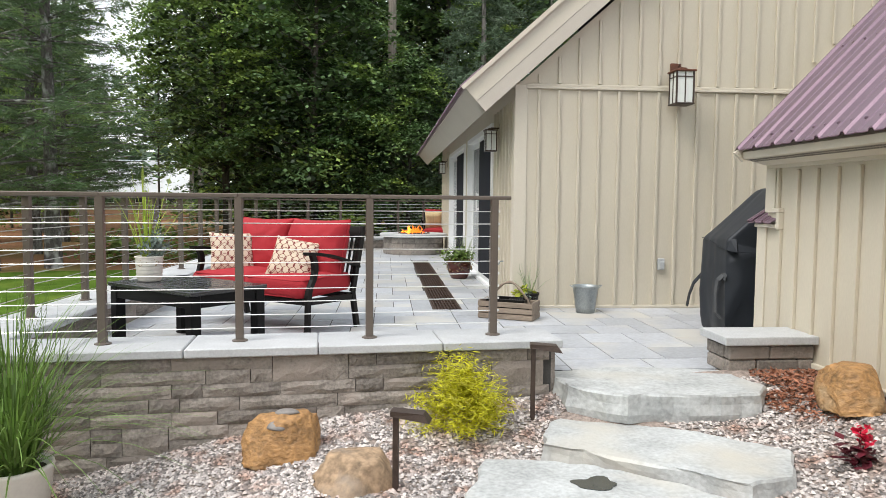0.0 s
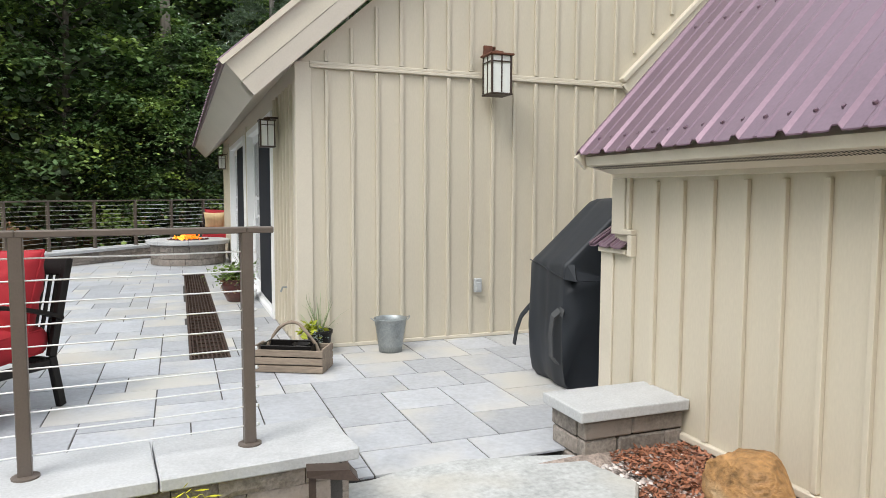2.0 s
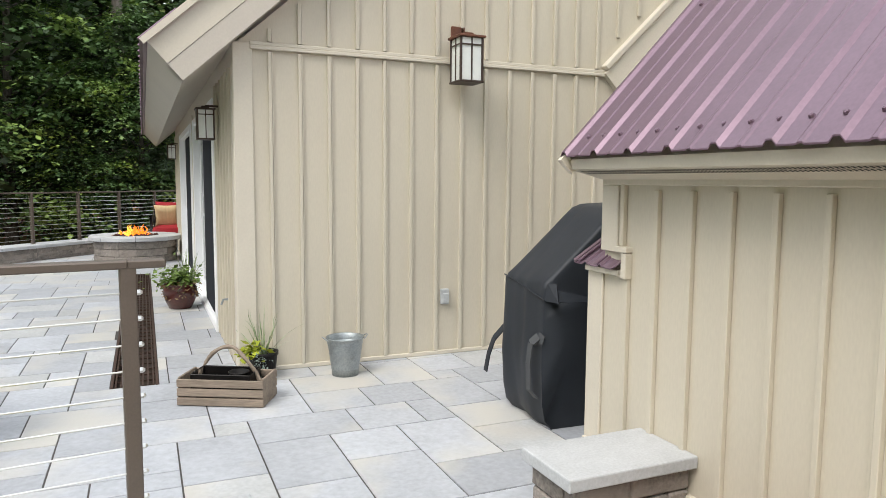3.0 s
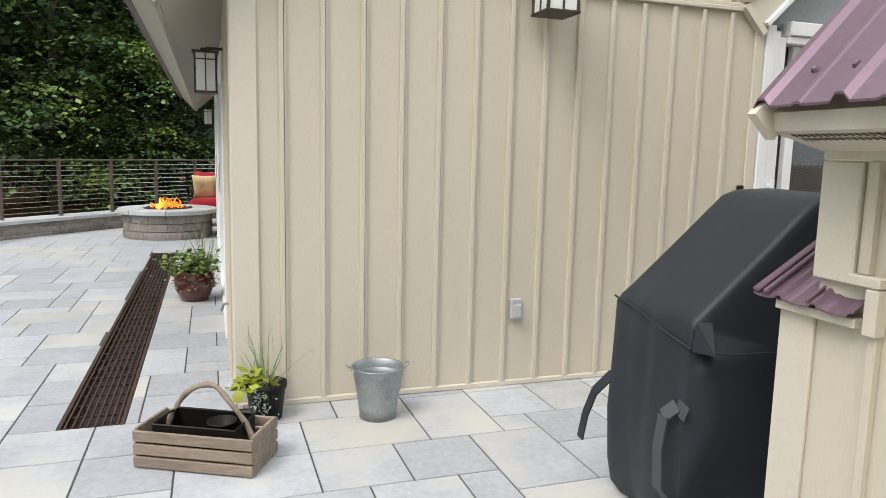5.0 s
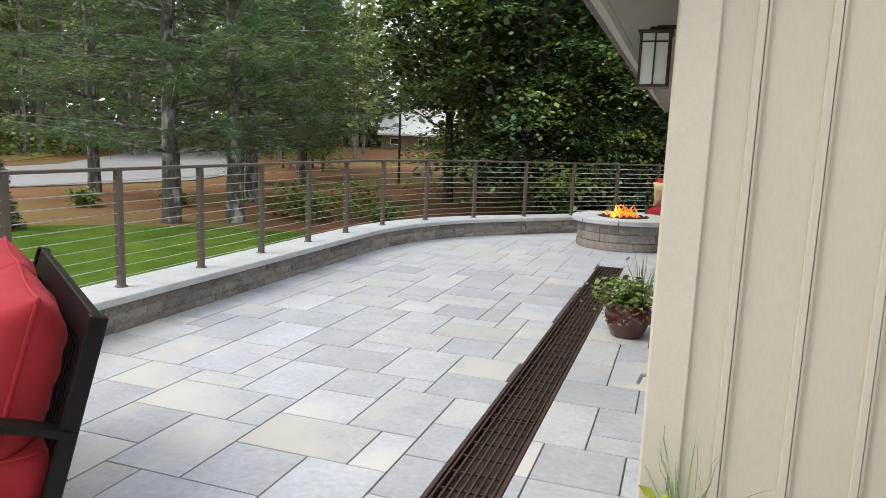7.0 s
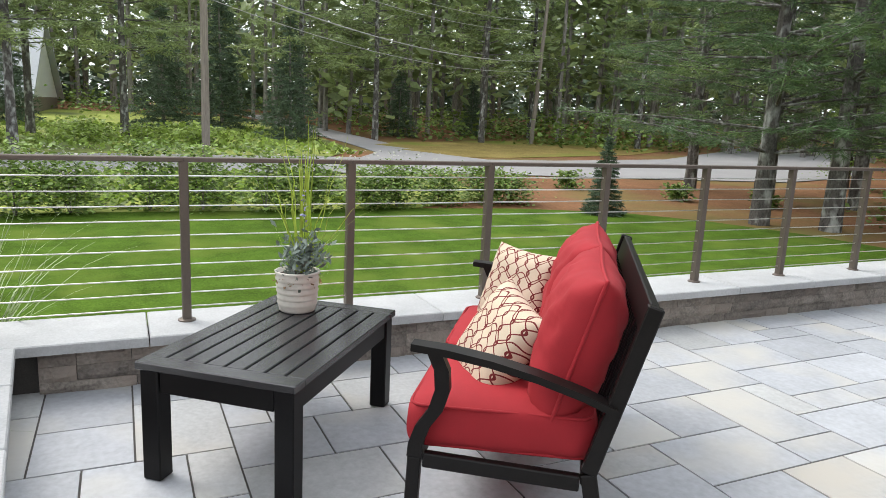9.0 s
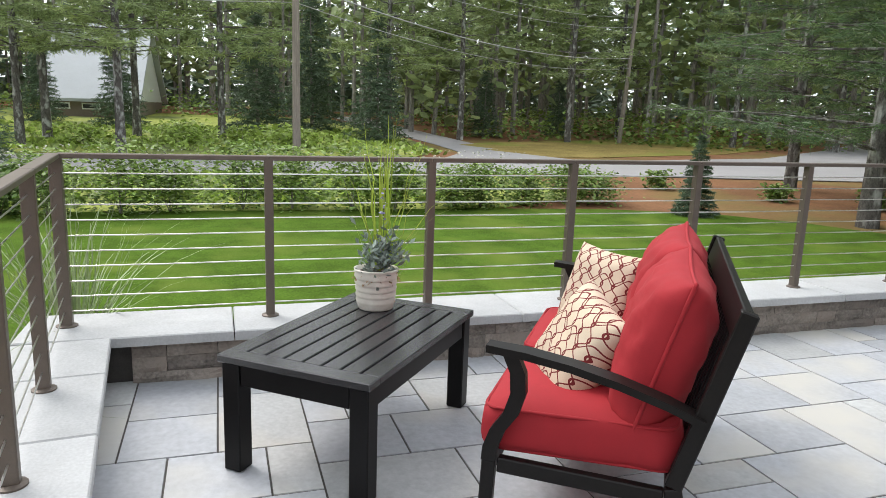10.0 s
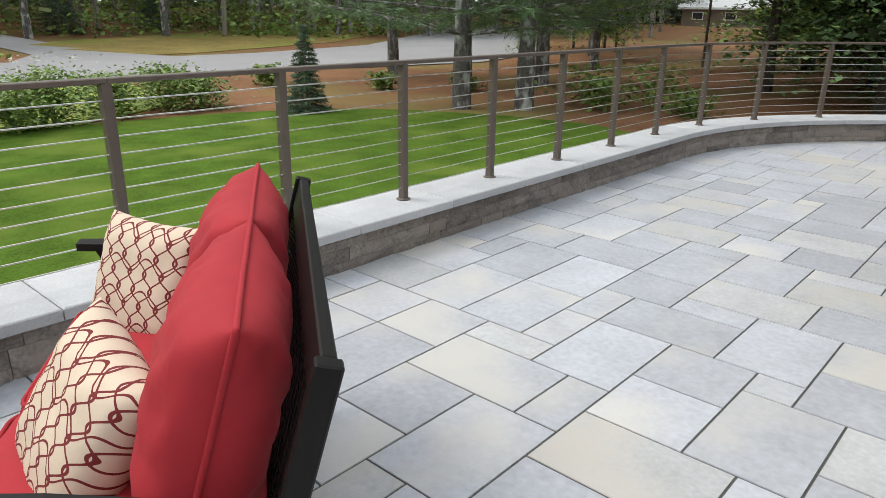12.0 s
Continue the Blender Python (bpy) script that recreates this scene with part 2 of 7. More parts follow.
def tube(points, radii, sides=8, bm=None, cap=True):
    """A round tube through points."""
    bm = bm or bmesh.new()
    pts = [Vector(p) for p in points]
    if not hasattr(radii, "__len__"):
        radii = [radii] * len(pts)
    rings = []
    ref = Vector((0.31, 0.17, 0.93))
    for i, p in enumerate(pts):
        d = (pts[min(i + 1, len(pts) - 1)] - pts[max(i - 1, 0)]).normalized()
        s = d.cross(ref if abs(d.dot(ref)) < 0.95 else Vector((1, 0, 0))).normalized()
        u = s.cross(d)
        rings.append([bm.verts.new(p + radii[i] * (math.cos(2 * math.pi * k / sides) * s + math.sin(2 * math.pi * k / sides) * u)) for k in range(sides)])
    for a, b in zip(rings, rings[1:]):
        for k in range(sides):
            bm.faces.new((a[k], a[(k + 1) % sides], b[(k + 1) % sides], b[k]))
    if cap:
        bm.faces.new(rings[0])
        bm.faces.new(rings[-1][::-1])
    return bm


def lathe(profile, sides=32, bm=None):
    """A turned shape from (radius, height) pairs."""
    bm = bm or bmesh.new()
    rings = []
    for r, z in profile:
        if r < 1e-5:
            rings.append([bm.verts.new((0, 0, z))] * sides)
        else:
            rings.append([bm.verts.new((r * math.cos(2 * math.pi * k / sides), r * math.sin(2 * math.pi * k / sides), z)) for k in range(sides)])
    for a, b in zip(rings, rings[1:]):
        for k in range(sides):
            q = [a[k], a[(k + 1) % sides], b[(k + 1) % sides], b[k]]
            u = list(dict.fromkeys(q))
            if len(u) > 2:
                bm.faces.new(u)
    return bm


def prism(outline, z0, z1, bm=None):
    """A slab with the given outline in x and y."""
    bm = bm or bmesh.new()
    lo = [bm.verts.new((x, y, z0)) for x, y in outline]
    hi = [bm.verts.new((x, y, z1)) for x, y in outline]
    n = len(lo)
    bm.faces.new(lo[::-1])
    bm.faces.new(hi)
    for i in range(n):
        bm.faces.new((lo[i], lo[(i + 1) % n], hi[(i + 1) % n], hi[i]))
    return bm


def blades_mesh(name, quads, material):
    """Many loose quads, an array of n x 4 x 3, as one mesh."""
    q = np.asarray(quads, dtype=np.float32).reshape(-1, 3)
    n = len(q) // 4
    me = bpy.data.meshes.new(name)
    me.vertices.add(len(q))
    me.vertices.foreach_set("co", q.ravel())
    me.loops.add(len(q))
    me.loops.foreach_set("vertex_index", np.arange(len(q), dtype=np.int32))
    me.polygons.add(n)
    me.polygons.foreach_set("loop_start", np.arange(0, len(q), 4, dtype=np.int32))
    me.update(calc_edges=True)
    me.materials.append(material)
    return me


def leaves(rng, at, size, long=1.5, flat=0.6, droop=0.0):
    """A quad leaf at each place, turned at random, flatter or steeper."""
    n = len(at)
    a = rng.uniform(0, 2 * np.pi, n)
    d = np.stack([np.cos(a), np.sin(a), rng.normal(-droop, 0.35, n)], 1)
    d /= np.linalg.norm(d, axis=1)[:, None]
    u = np.stack([rng.normal(0, 1 - flat, n), rng.normal(0, 1 - flat, n), np.ones(n)], 1)
    s = np.cross(d, u)
    s /= np.linalg.norm(s, axis=1)[:, None] + 1e-9
    k = (size * rng.uniform(0.6, 1.3, n))[:, None]
    return np.stack([at, at + d * k * long * 0.5 + s * k * 0.5, at + d * k * long, at + d * k * long * 0.5 - s * k * 0.5], 1)


# ---- ground ----
def bed_height(x, y):
    """The bed falls away to the west and down from the terrace."""
    z = -0.05 + 0.065 * (x + 0.3) if x > -1.5 else -0.128 + 0.205 * (x + 1.5)
    d = max(0.0, -2.83 + 0.0928 * min(0.0, x + 0.3) - y)
    k = 0.12 + 0.28 * max(0.0, min(1.0, (x + 1.8) / 1.3))
    z = max(z, -0.66) - (k * d if d < 0.5 else k * 0.5 + 0.05 * (d - 0.5))
    s = max(0.0, min(1.0, (x - 0.72) / 0.62))
    s = s * s * (3 - 2 * s)
    return z + (0.012 - z) * s


def ground_height(x, y):
    """Lawn and land round the terrace, rising a little beyond the road."""
    z = -0.62
    far = max(0.0, -x - 30)
    z += 0.034 * min(far, 40) + 0.2 * math.sin(x * 0.07) * min(1, far / 20)
    z += 0.012 * max(0.0, y - 14)
    return z


bm = bmesh.new()
gx = [-400, -250, -160, -110, -85, -70, -60, -52, -46, -41, -37, -34, -30, -26, -22, -18, -15, -12, -9, -6, -3.95, -3, 0, 4, 10, 20, 50, 120, 300]
gy = [-300, -150, -80, -50, -35, -25, -18, -13, -9, -6, -3, 0, 3, 6, 9, 12, 15, 19, 24, 30, 38, 48, 60, 80, 120, 200, 400]
grid = [[bm.verts.new((x, y, ground_height(x, y))) for y in gy] for x in gx]
for i in range(len(gx) - 1):
    for j in range(len(gy) - 1):
        bm.faces.new((grid[i][j], grid[i + 1][j], grid[i + 1][j + 1], grid[i][j + 1]))
solid("ground", bm, EARTH, "reddish brown pine needle ground under the trees", "ground", "structure", smooth=True)


def land(name, outline, lift, material, label, category, step=1.0):
    """A sheet draped a little above the ground inside an outline."""
    bm = prism(outline, 0.0, 0.02)
    for v in bm.verts:
        v.co.z += ground_height(v.co.x, v.co.y) + lift
    return solid(name, bm, material, label, category, "structure")


def blob(cx, cy, rx, ry, n=40, rough=0.08, seed=1):
    r = random.Random(seed)
    ph = [r.uniform(0, 6.28) for _ in range(4)]
    out = []
    for i in range(n):
        a = 2 * math.pi * i / n
        k = 1 + rough * sum(math.sin((j + 2) * a + ph[j]) for j in range(4)) / 2
        out.append((cx + rx * k * math.cos(a), cy + ry * k * math.sin(a)))
    return out


lawn_edge = [(-3.9, -14), (-13.6, -14), (-13.4, -6), (-13.3, -1), (-13.3, 3), (-13.0, 5.5), (-12.2, 7.6), (-10.8, 8.8), (-9.0, 9.6), (-7.2, 9.9), (-5.4, 9.3), (-3.6, 9.0), (-3.0, 7.9), (-3.6, 6.6), (-3.85, 5.2)]
land("lawn", lawn_edge, 0.02, GRASS, "mown green lawn below the terrace", "lawn")
road = [(-19.5, -60), (-20.5, -20), (-21.2, 0), (-21.3, 8), (-20.5, 12), (-19.4, 15.6), (-18.0, 20), (-19.2, 25), (-24, 33), (-33, 46), (-42, 46), (-34, 33), (-29, 24), (-27.9, 16.4), (-28.2, 12), (-28.4, 6), (-28.2, 0), (-27.5, -20), (-26.5, -60)]
land("road", road, 0.02, ASPHALT, "pale grey asphalt road past the lawn", "road")
drive = [(-27.9, 6.6), (-31.5, 8.7), (-36.5, 8.8), (-60, 6.5), (-60, 9.2), (-36.5, 11.4), (-31, 12.0), (-27.9, 13.0)]
land("driveway", drive, 0.015, ASPHALT, "grey side drive leading into the woods", "driveway")
VERGE = mat("dry_verge", (0.27, 0.21, 0.075), 0.95, dark=0.6, light=1.35, scale=0.5, fine=10, bump=0.5, size=0.05, hue=(0.20, 0.23, 0.05), spec=0.08)
MEADOW = mat("meadow_green", (0.26, 0.30, 0.055), 0.95, dark=0.6, light=1.4, scale=0.5, fine=10, bump=0.5, size=0.05, hue=(0.11, 0.14, 0.04))
land("verge", [(-13.6, -14), (-19.4, -30), (-20.6, -2), (-20.9, 4), (-20.0, 7), (-15.0, 6.0), (-13.3, 3)], 0.008, MEADOW, "rough green verge between hedge and road", "verge")
land("meadow", [(-28, -40), (-28.6, 5.6), (-33, 8.0), (-40, 8.2), (-56, 6.2), (-60, -50)], 0.008, MEADOW, "sunny yellow-green rough grass across the road", "meadow")
land("verge", [(-29.3, 9.8), (-29.8, 15), (-31.8, 24), (-38.3, 36), (-46, 34), (-41, 22), (-38, 12), (-36, 9.4)], 0.008, VERGE, "dry yellow-green verge along the wood", "verge")

# gravel bed in front of the terrace
bm = bmesh.new()
nx, ny = 24, 20
bg_grid = []
for i in range(nx + 1):
    x = -4.6 + 6.04 * i / nx
    col = []
    for j in range(ny + 1):
        y = -9.5 + 6.75 * j / ny
        col.append(bm.verts.new((x, y, bed_height(x, y) + 0.012 * math.sin(x * 5) * math.cos(y * 4))))
    bg_grid.append(col)
for i in range(nx):
    for j in range(ny):
        bm.faces.new((bg_grid[i][j], bg_grid[i + 1][j], bg_grid[i + 1][j + 1], bg_grid[i][j + 1]))
BED_Z = np.array([[v.co.z for v in col] for col in bg_grid])


def bed_surface(px, py):
    """Height of the bed's sheet at many places."""
    u = np.clip((px + 4.6) / 6.04 * nx, 0, nx - 1e-6)
    v = np.clip((py + 9.5) / 6.75 * ny, 0, ny - 1e-6)
    i, j = u.astype(int), v.astype(int)
    a, b = u - i, v - j
    return (1 - a) * (1 - b) * BED_Z[i, j] + a * (1 - b) * BED_Z[i + 1, j] + (1 - a) * b * BED_Z[i, j + 1] + a * b * BED_Z[i + 1, j + 1]


solid("gravel_bed", bm, GRAVEL, "pinkish grey gravel bed below the terrace wall", "gravel", "structure", smooth=True)

# terrace slab under the pavers
# with a keyhole for the trench drain
terrace = [(-3.56, -2.88), (-0.67, -2.634), (-0.67, -0.07), (-0.815, -0.07), (-0.815, 5.76), (-0.525, 5.76), (-0.525, -0.07), (-0.6698, -0.07), (-0.6698, -2.634), (-0.28, -2.60), (1.44, -2.56), (4.6, -2.56), (4.6, 12.9), (2.2, 12.9), (-2.6, 7.8), (-3.2, 6.75), (-3.52, 5.5)]
solid("floor", prism(terrace, -0.6, -0.0045), JOINT, "grey paved terrace with sand-filled joints", "terrace", "structure")
terrace_floor = bpy.data.objects["floor"]


# ---- house ----
H_END = 9.2
PITCH = math.tan(radians(42))
house = thing("house", pose(0, 0, 0), "cream board-and-batten house with steep gable", "house")


def board_wall(name, a, b, z0, z1, inward, label, top=None):
    """A sided wall of the given thickness from a to b."""
    bm = bmesh.new()
    a, b = Vector((*a, 0)), Vector((*b, 0))
    inn = Vector((*inward, 0))
    za, zb = (z1, z1) if top is None else top
    ring = [a + Vector((0, 0, z0)), b + Vector((0, 0, z0)), b + Vector((0, 0, zb)), a + Vector((0, 0, za))]
    f = [bm.verts.new(p) for p in ring]
    k = [bm.verts.new(p + inn) for p in ring]
    bm.faces.new(f)
    bm.faces.new(k[::-1])
    for i in range(4):
        bm.faces.new((f[i], k[i], k[(i + 1) % 4], f[(i + 1) % 4]))
    bmesh.ops.recalc_face_normals(bm, faces=bm.faces[:])
    return bm


def gable_top(x):
    """Underside of the roof against the gable, at x."""
    return 2.15 + PITCH * x


# gable wall below the band, then above it
part("gable_wall", board_wall("w", (0.0, 0.0), (3.12, 0.0), -0.1, 2.22, (0, 0.16), ""), SIDING, house)
bm = bmesh.new()
front = [(0.0, 2.22), (2.93, 2.22), (6.6, 2.22 + 3.67 * 0.95), (6.6, 8.1), (5.6, gable_top(5.6))]
f = [bm.verts.new((x, 0, z)) for x, z in front]
k = [bm.verts.new((x, 0.16, z)) for x, z in front]
bm.faces.new(f)
bm.faces.new(k[::-1])
for i in range(len(f)):
    bm.faces.new((f[i], k[i], k[(i + 1) % len(f)], f[(i + 1) % len(f)]))
bmesh.ops.recalc_face_normals(bm, faces=bm.faces[:])
part("upper_gable_wall", bm, SIDING, house)

def batten_mesh(side):
    """A rib with a narrow lip beside it and a shadow gap between them."""
    a, b = sorted((-0.015 * side, 0.010 * side))
    bm = bx(a, b, -0.024, 0.0, 0, 1, 0.003)
    a, b = sorted((0.0128 * side, 0.021 * side))
    box(bm, a, b, -0.016, 0.0, 0, 1)
    return mesh_of("batten", bm, SIDING)


BATTENS = {1: batten_mesh(1), -1: batten_mesh(-1)}


def put_batten(x, y, z0, z1, turn=0.0, parent=None, side=1):
    ob = new("batten", BATTENS[side])
    ob.parent = parent
    ob.matrix_local = pose(x, y, z0, 0, 0, turn) @ Matrix.Diagonal((1, 1, z1 - z0, 1))
    return ob


for i in range(14):
    put_batten(0.232 + 0.2035 * i, 0.0, 0.03, 2.19, 0, house)
for i in range(24):
    x = 0.232 + 0.2035 * i
    lo = 2.255 if x < 2.9 else 2.26 + (x - 2.93) * 0.95 + 0.12
    put_batten(x, 0.0, lo, gable_top(x) - 0.02, 0, house)
# corner boards, band, base trim
part("corner_board", bx(-0.012, 0.115, -0.016, 0.0, 0.02, 2.24, 0.004), TRIM, house)
part("corner_board", bx(-0.016, 0.0, 0.0, 0.115, 0.02, 2.10, 0.004), TRIM, house)
part("corner_board", bx(3.06, 3.13, -0.018, 0.0, 0.02, 2.12, 0.004), TRIM, house)
bm = bx(0.1, 3.0, -0.03, 0.0, 2.20, 2.225, 0.004)
box(bm, 0.1, 3.0, -0.022, 0.0, 2.225, 2.25, 0.004)
part("band_trim", bm, TRIM, house)
part("base_trim", bx(0.0, 3.12, -0.02, 0.0, 0.0, 0.03, 0.004), TRIM, house)

# terrace-side wall with two glazed openings
DOORS = ((1.40, 3.92), (4.36, 7.10))
for y0, y1, z0, z1 in ((0.16, 1.40, -0.1, 2.3), (3.92, 4.36, -0.1, 2.3), (7.10, H_END, -0.1, 2.3), (1.40, 3.92, 2.02, 2.3), (4.36, 7.10, 2.02, 2.3), (1.40, 3.92, -0.1, 0.0), (4.36, 7.10, -0.1, 0.0)):
    part("side_wall", bx(0.0, 0.16, y0, y1, z0, z1), SIDING, house)
part("rear_wall", bx(0.0, 6.6, H_END - 0.16, H_END - 0.002, -0.1, 2.3), SIDING, house)
y = 0.24
while y < H_END - 0.05:
    inside = any(a - 0.08 < y < b + 0.08 for a, b in DOORS)
    if not inside:
        put_batten(0.0, y, 0.03, 2.1, -90, house)
    y += 0.203

# roof: boards, fascia, soffit
c42, s42 = math.cos(radians(42)), math.sin(radians(42))


def roof_point(u, w):
    """u metres up the slope from the eave's edge, w metres out of it."""
    return (-0.53 + u * c42 - w * s42, 2.17 + u * s42 + w * c42)


def slope_slab(u0, u1, w0, w1, y0, y1):
    bm = bmesh.new()
    ring = [roof_point(u0, w0), roof_point(u1, w0), roof_point(u1, w1), roof_point(u0, w1)]
    f = [bm.verts.new((x, y0, z)) for x, z in ring]
    k = [bm.verts.new((x, y1, z)) for x, z in ring]
    bm.faces.new(f)
    bm.faces.new(k[::-1])
    for i in range(4):
        bm.faces.new((f[i], k[i], k[(i + 1) % 4], f[(i + 1) % 4]))
    bmesh.ops.recalc_face_normals(bm, faces=bm.faces[:])
    return bm


RAKE = -0.17
part("roof", slope_slab(-0.03, 9.6, 0.0, 0.03, RAKE - 0.03, H_END + 0.4), PURPLE, house)
part("drip_edge", slope_slab(-0.03, 9.6, -0.006, 0.034, RAKE - 0.038, RAKE - 0.031), TRIM, house)
part("rake_board", slope_slab(0.0, 9.6, -0.17, -0.002, RAKE, RAKE + 0.025), TRIM, house)
part("rake_soffit", slope_slab(0.0, 9.6, -0.30, -0.172, RAKE + 0.004, -0.002), SOFFIT, house)
part("eave_fascia", slope_slab(0.0, 0.025, -0.30, -0.004, RAKE + 0.03, H_END + 0.35), SOFFIT, house)
part("eave_soffit", slope_slab(0.027, 0.62, -0.30, -0.28, 0.0, H_END + 0.35), SOFFIT, house)
x, z = roof_point(-0.032, 0.035)
rib = mesh_of("roof_rib", tube([(x, 0, z), (x + 0.3 * c42, 0, z + 0.3 * s42)], 0.012, 6), PURPLE)
for i in range(44):
    rb = new("roof_rib", rib)
    rb.parent = house
    rb.location.y = RAKE + i * 0.228

# slanted trim at the entry side, and a white glazed door under it
part("slanted_trim", bar((2.94, -0.03, 2.265), (6.6, -0.03, 2.265 + 3.66 * 0.95), 0.07, 0.045, 0.006), TRIM, house)
part("slanted_board", bar((3.02, -0.02, 2.20), (6.7, -0.02, 2.20 + 3.68 * 0.95), 0.045, 0.17), TRIM, house)
part("slanted_trim", bar((3.10, -0.03, 2.13), (6.8, -0.03, 2.13 + 3.7 * 0.95), 0.07, 0.035, 0.006), WHITE, house)
part("slanted_trim", bar((2.95, -0.028, 2.235), (3.10, -0.028, 2.08), 0.05, 0.04), TRIM, house)
bm = bmesh.new()
ring = [(3.12, 2.14), (3.0, 2.24), (6.6, 2.24 + 3.6 * 0.95), (6.6, 2.14)]
f = [bm.verts.new((x, 0.05, z)) for x, z in ring]
k = [bm.verts.new((x, 0.30, z)) for x, z in ring]
bm.faces.new(f)
bm.faces.new(k[::-1])
for i in range(4):
    bm.faces.new((f[i], k[i], k[(i + 1) % 4], f[(i + 1) % 4]))
bmesh.ops.recalc_face_normals(bm, faces=bm.faces[:])
ENTRYGLASS = mat("grey_sloped_glazing", (0.20, 0.225, 0.22), 0.12, dark=0.85, light=1.15, scale=1.5, fine=30, bump=0)
part("transom", bm, ENTRYGLASS, house)


SCREEN = mat("dark_insect_screen", (0.022, 0.024, 0.03), 0.85, dark=0.8, light=1.2, scale=3, fine=400, bump=0.2, size=0.001, spec=0.15)


def slider(name, m, width, height, label, dark_right):
    """A two-panel white sliding glass door in the plane y = 0, opening towards -y."""
    d = thing(name, m, label, "door", kind="structure")
    fr = bmesh.new()
    box(fr, 0, 0.07, -0.03, 0.10, 0, height, 0.006)
    box(fr, width - 0.07, width, -0.03, 0.10, 0, height, 0.006)
    box(fr, 0.07, width - 0.07, -0.03, 0.10, height - 0.07, height, 0.006)
    box(fr, 0.07, width - 0.07, -0.03, 0.10, 0, 0.05, 0.006)
    part("door_frame", fr, WHITE, d)
    mid = width / 2
    for i, (a, b, yy) in enumerate(((0.07, mid + 0.04, 0.045), (mid - 0.04, width - 0.07, 0.0))):
        sash = bmesh.new()
        box(sash, a, a + 0.08, yy, yy + 0.04, 0.05, height - 0.07, 0.005)
        box(sash, b - 0.08, b, yy, yy + 0.04, 0.05, height - 0.07, 0.005)
        box(sash, a + 0.08, b - 0.08, yy, yy + 0.04, 0.05, 0.15, 0.005)
        box(sash, a + 0.08, b - 0.08, yy, yy + 0.04, height - 0.16, height - 0.07, 0.005)
        s = part("sash", sash, WHITE, d)
        g = part("pane", bx(a + 0.08, b - 0.08, yy + 0.015, yy + 0.022, 0.15, height - 0.16), GLASS, s, "clear reflecting glass")
        g.visible_shadow = False
        if i == 1:
            part("insect_screen", bx(a + 0.082, b - 0.06, yy - 0.012, yy - 0.008, 0.12, height - 0.13), SCREEN, s, "dark insect screen")
            h = bx(a + 0.03, a + 0.055, yy - 0.05, yy - 0.03, 0.95, 1.2, 0.006)
            box(h, a + 0.032, a + 0.053, yy - 0.03, yy, 0.96, 0.99)
            box(h, a + 0.032, a + 0.053, yy - 0.03, yy, 1.16, 1.19)
            part("handle", h, WHITE, s, "slim white pull handle")
    return d


for n, (y0, y1) in enumerate(DOORS):
    slider("door_%d" % (n + 1), pose(0.0, y1, 0.0, 0, 0, -90), y1 - y0, 2.02, "closed white sliding glass door facing the terrace", True)


def entry_door(m, width, height):
    """A white cased door with a dark reveal and one tall light; its outside looks to -y."""
    d = thing("door_3", m, "white cased glazed entry door with dark reveal", "door", kind="structure")
    for x0, x1, y0, h in ((0.0, 0.075, -0.045, 0.0), (0.077, 0.125, -0.03, -0.03), (0.127, 0.185, -0.015, -0.06)):
        part("casing", bx(x0, x1, y0, 0.10, 0.0, height + h, 0.006), WHITE, d)
        part("casing", bx(width - x1, width - x0, y0, 0.10, 0.0, height + h, 0.006), WHITE, d)
    for k, (y0, z0, z1) in enumerate(((-0.042, height - 0.05, height + 0.035), (-0.027, height - 0.10, height - 0.052))):
        part("head_casing", bx(0.186, width - 0.186, y0, 0.10, z0, z1, 0.006), WHITE, d)
    part("reveal", bx(0.187, 0.275, 0.06, 0.10, 0.02, height - 0.102, 0.004), REVEAL, d, "dark brown door reveal")
    sash = bx(0.277, 0.345, 0.02, 0.07, 0.02, height - 0.102, 0.006)
    box(sash, width - 0.26, width - 0.187, 0.02, 0.07, 0.02, height - 0.102, 0.006)
    box(sash, 0.346, width - 0.261, 0.02, 0.07, 0.02, 0.22, 0.006)
    box(sash, 0.346, width - 0.261, 0.02, 0.07, height - 0.22, height - 0.102, 0.006)
    leaf = part("door_leaf", sash, WHITE, d)
    g = part("pane", bx(0.346, width - 0.261, 0.04, 0.048, 0.22, height - 0.22), GLASS, leaf, "clear reflecting glass")
    g.visible_shadow = False
    h = bx(0.10, 0.13, -0.075, -0.06, 0.98, 1.20, 0.005)
    box(h, 0.105, 0.125, -0.06, -0.03, 1.0, 1.02)
    box(h, 0.105, 0.125, -0.06, -0.03, 1.16, 1.18)
    part("handle", h, WHITE, d, "white pull handle")


REVEAL = mat("dark_brown_reveal", (0.035, 0.018, 0.016), 0.6, dark=0.8, light=1.2, scale=4, fine=60, bump=0.05, size=0.002)
entry_door(pose(3.135, 0.02, 0.0), 2.2, 2.14)
# unseen rooms behind the glass, closed around; near-black walls paint in their darkness
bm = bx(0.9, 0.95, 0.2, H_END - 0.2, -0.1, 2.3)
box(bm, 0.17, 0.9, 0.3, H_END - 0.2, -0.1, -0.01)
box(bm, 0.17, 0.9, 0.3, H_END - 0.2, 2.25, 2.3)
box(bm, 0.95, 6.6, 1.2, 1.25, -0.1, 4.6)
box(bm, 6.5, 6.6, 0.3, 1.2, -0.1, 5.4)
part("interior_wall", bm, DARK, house)

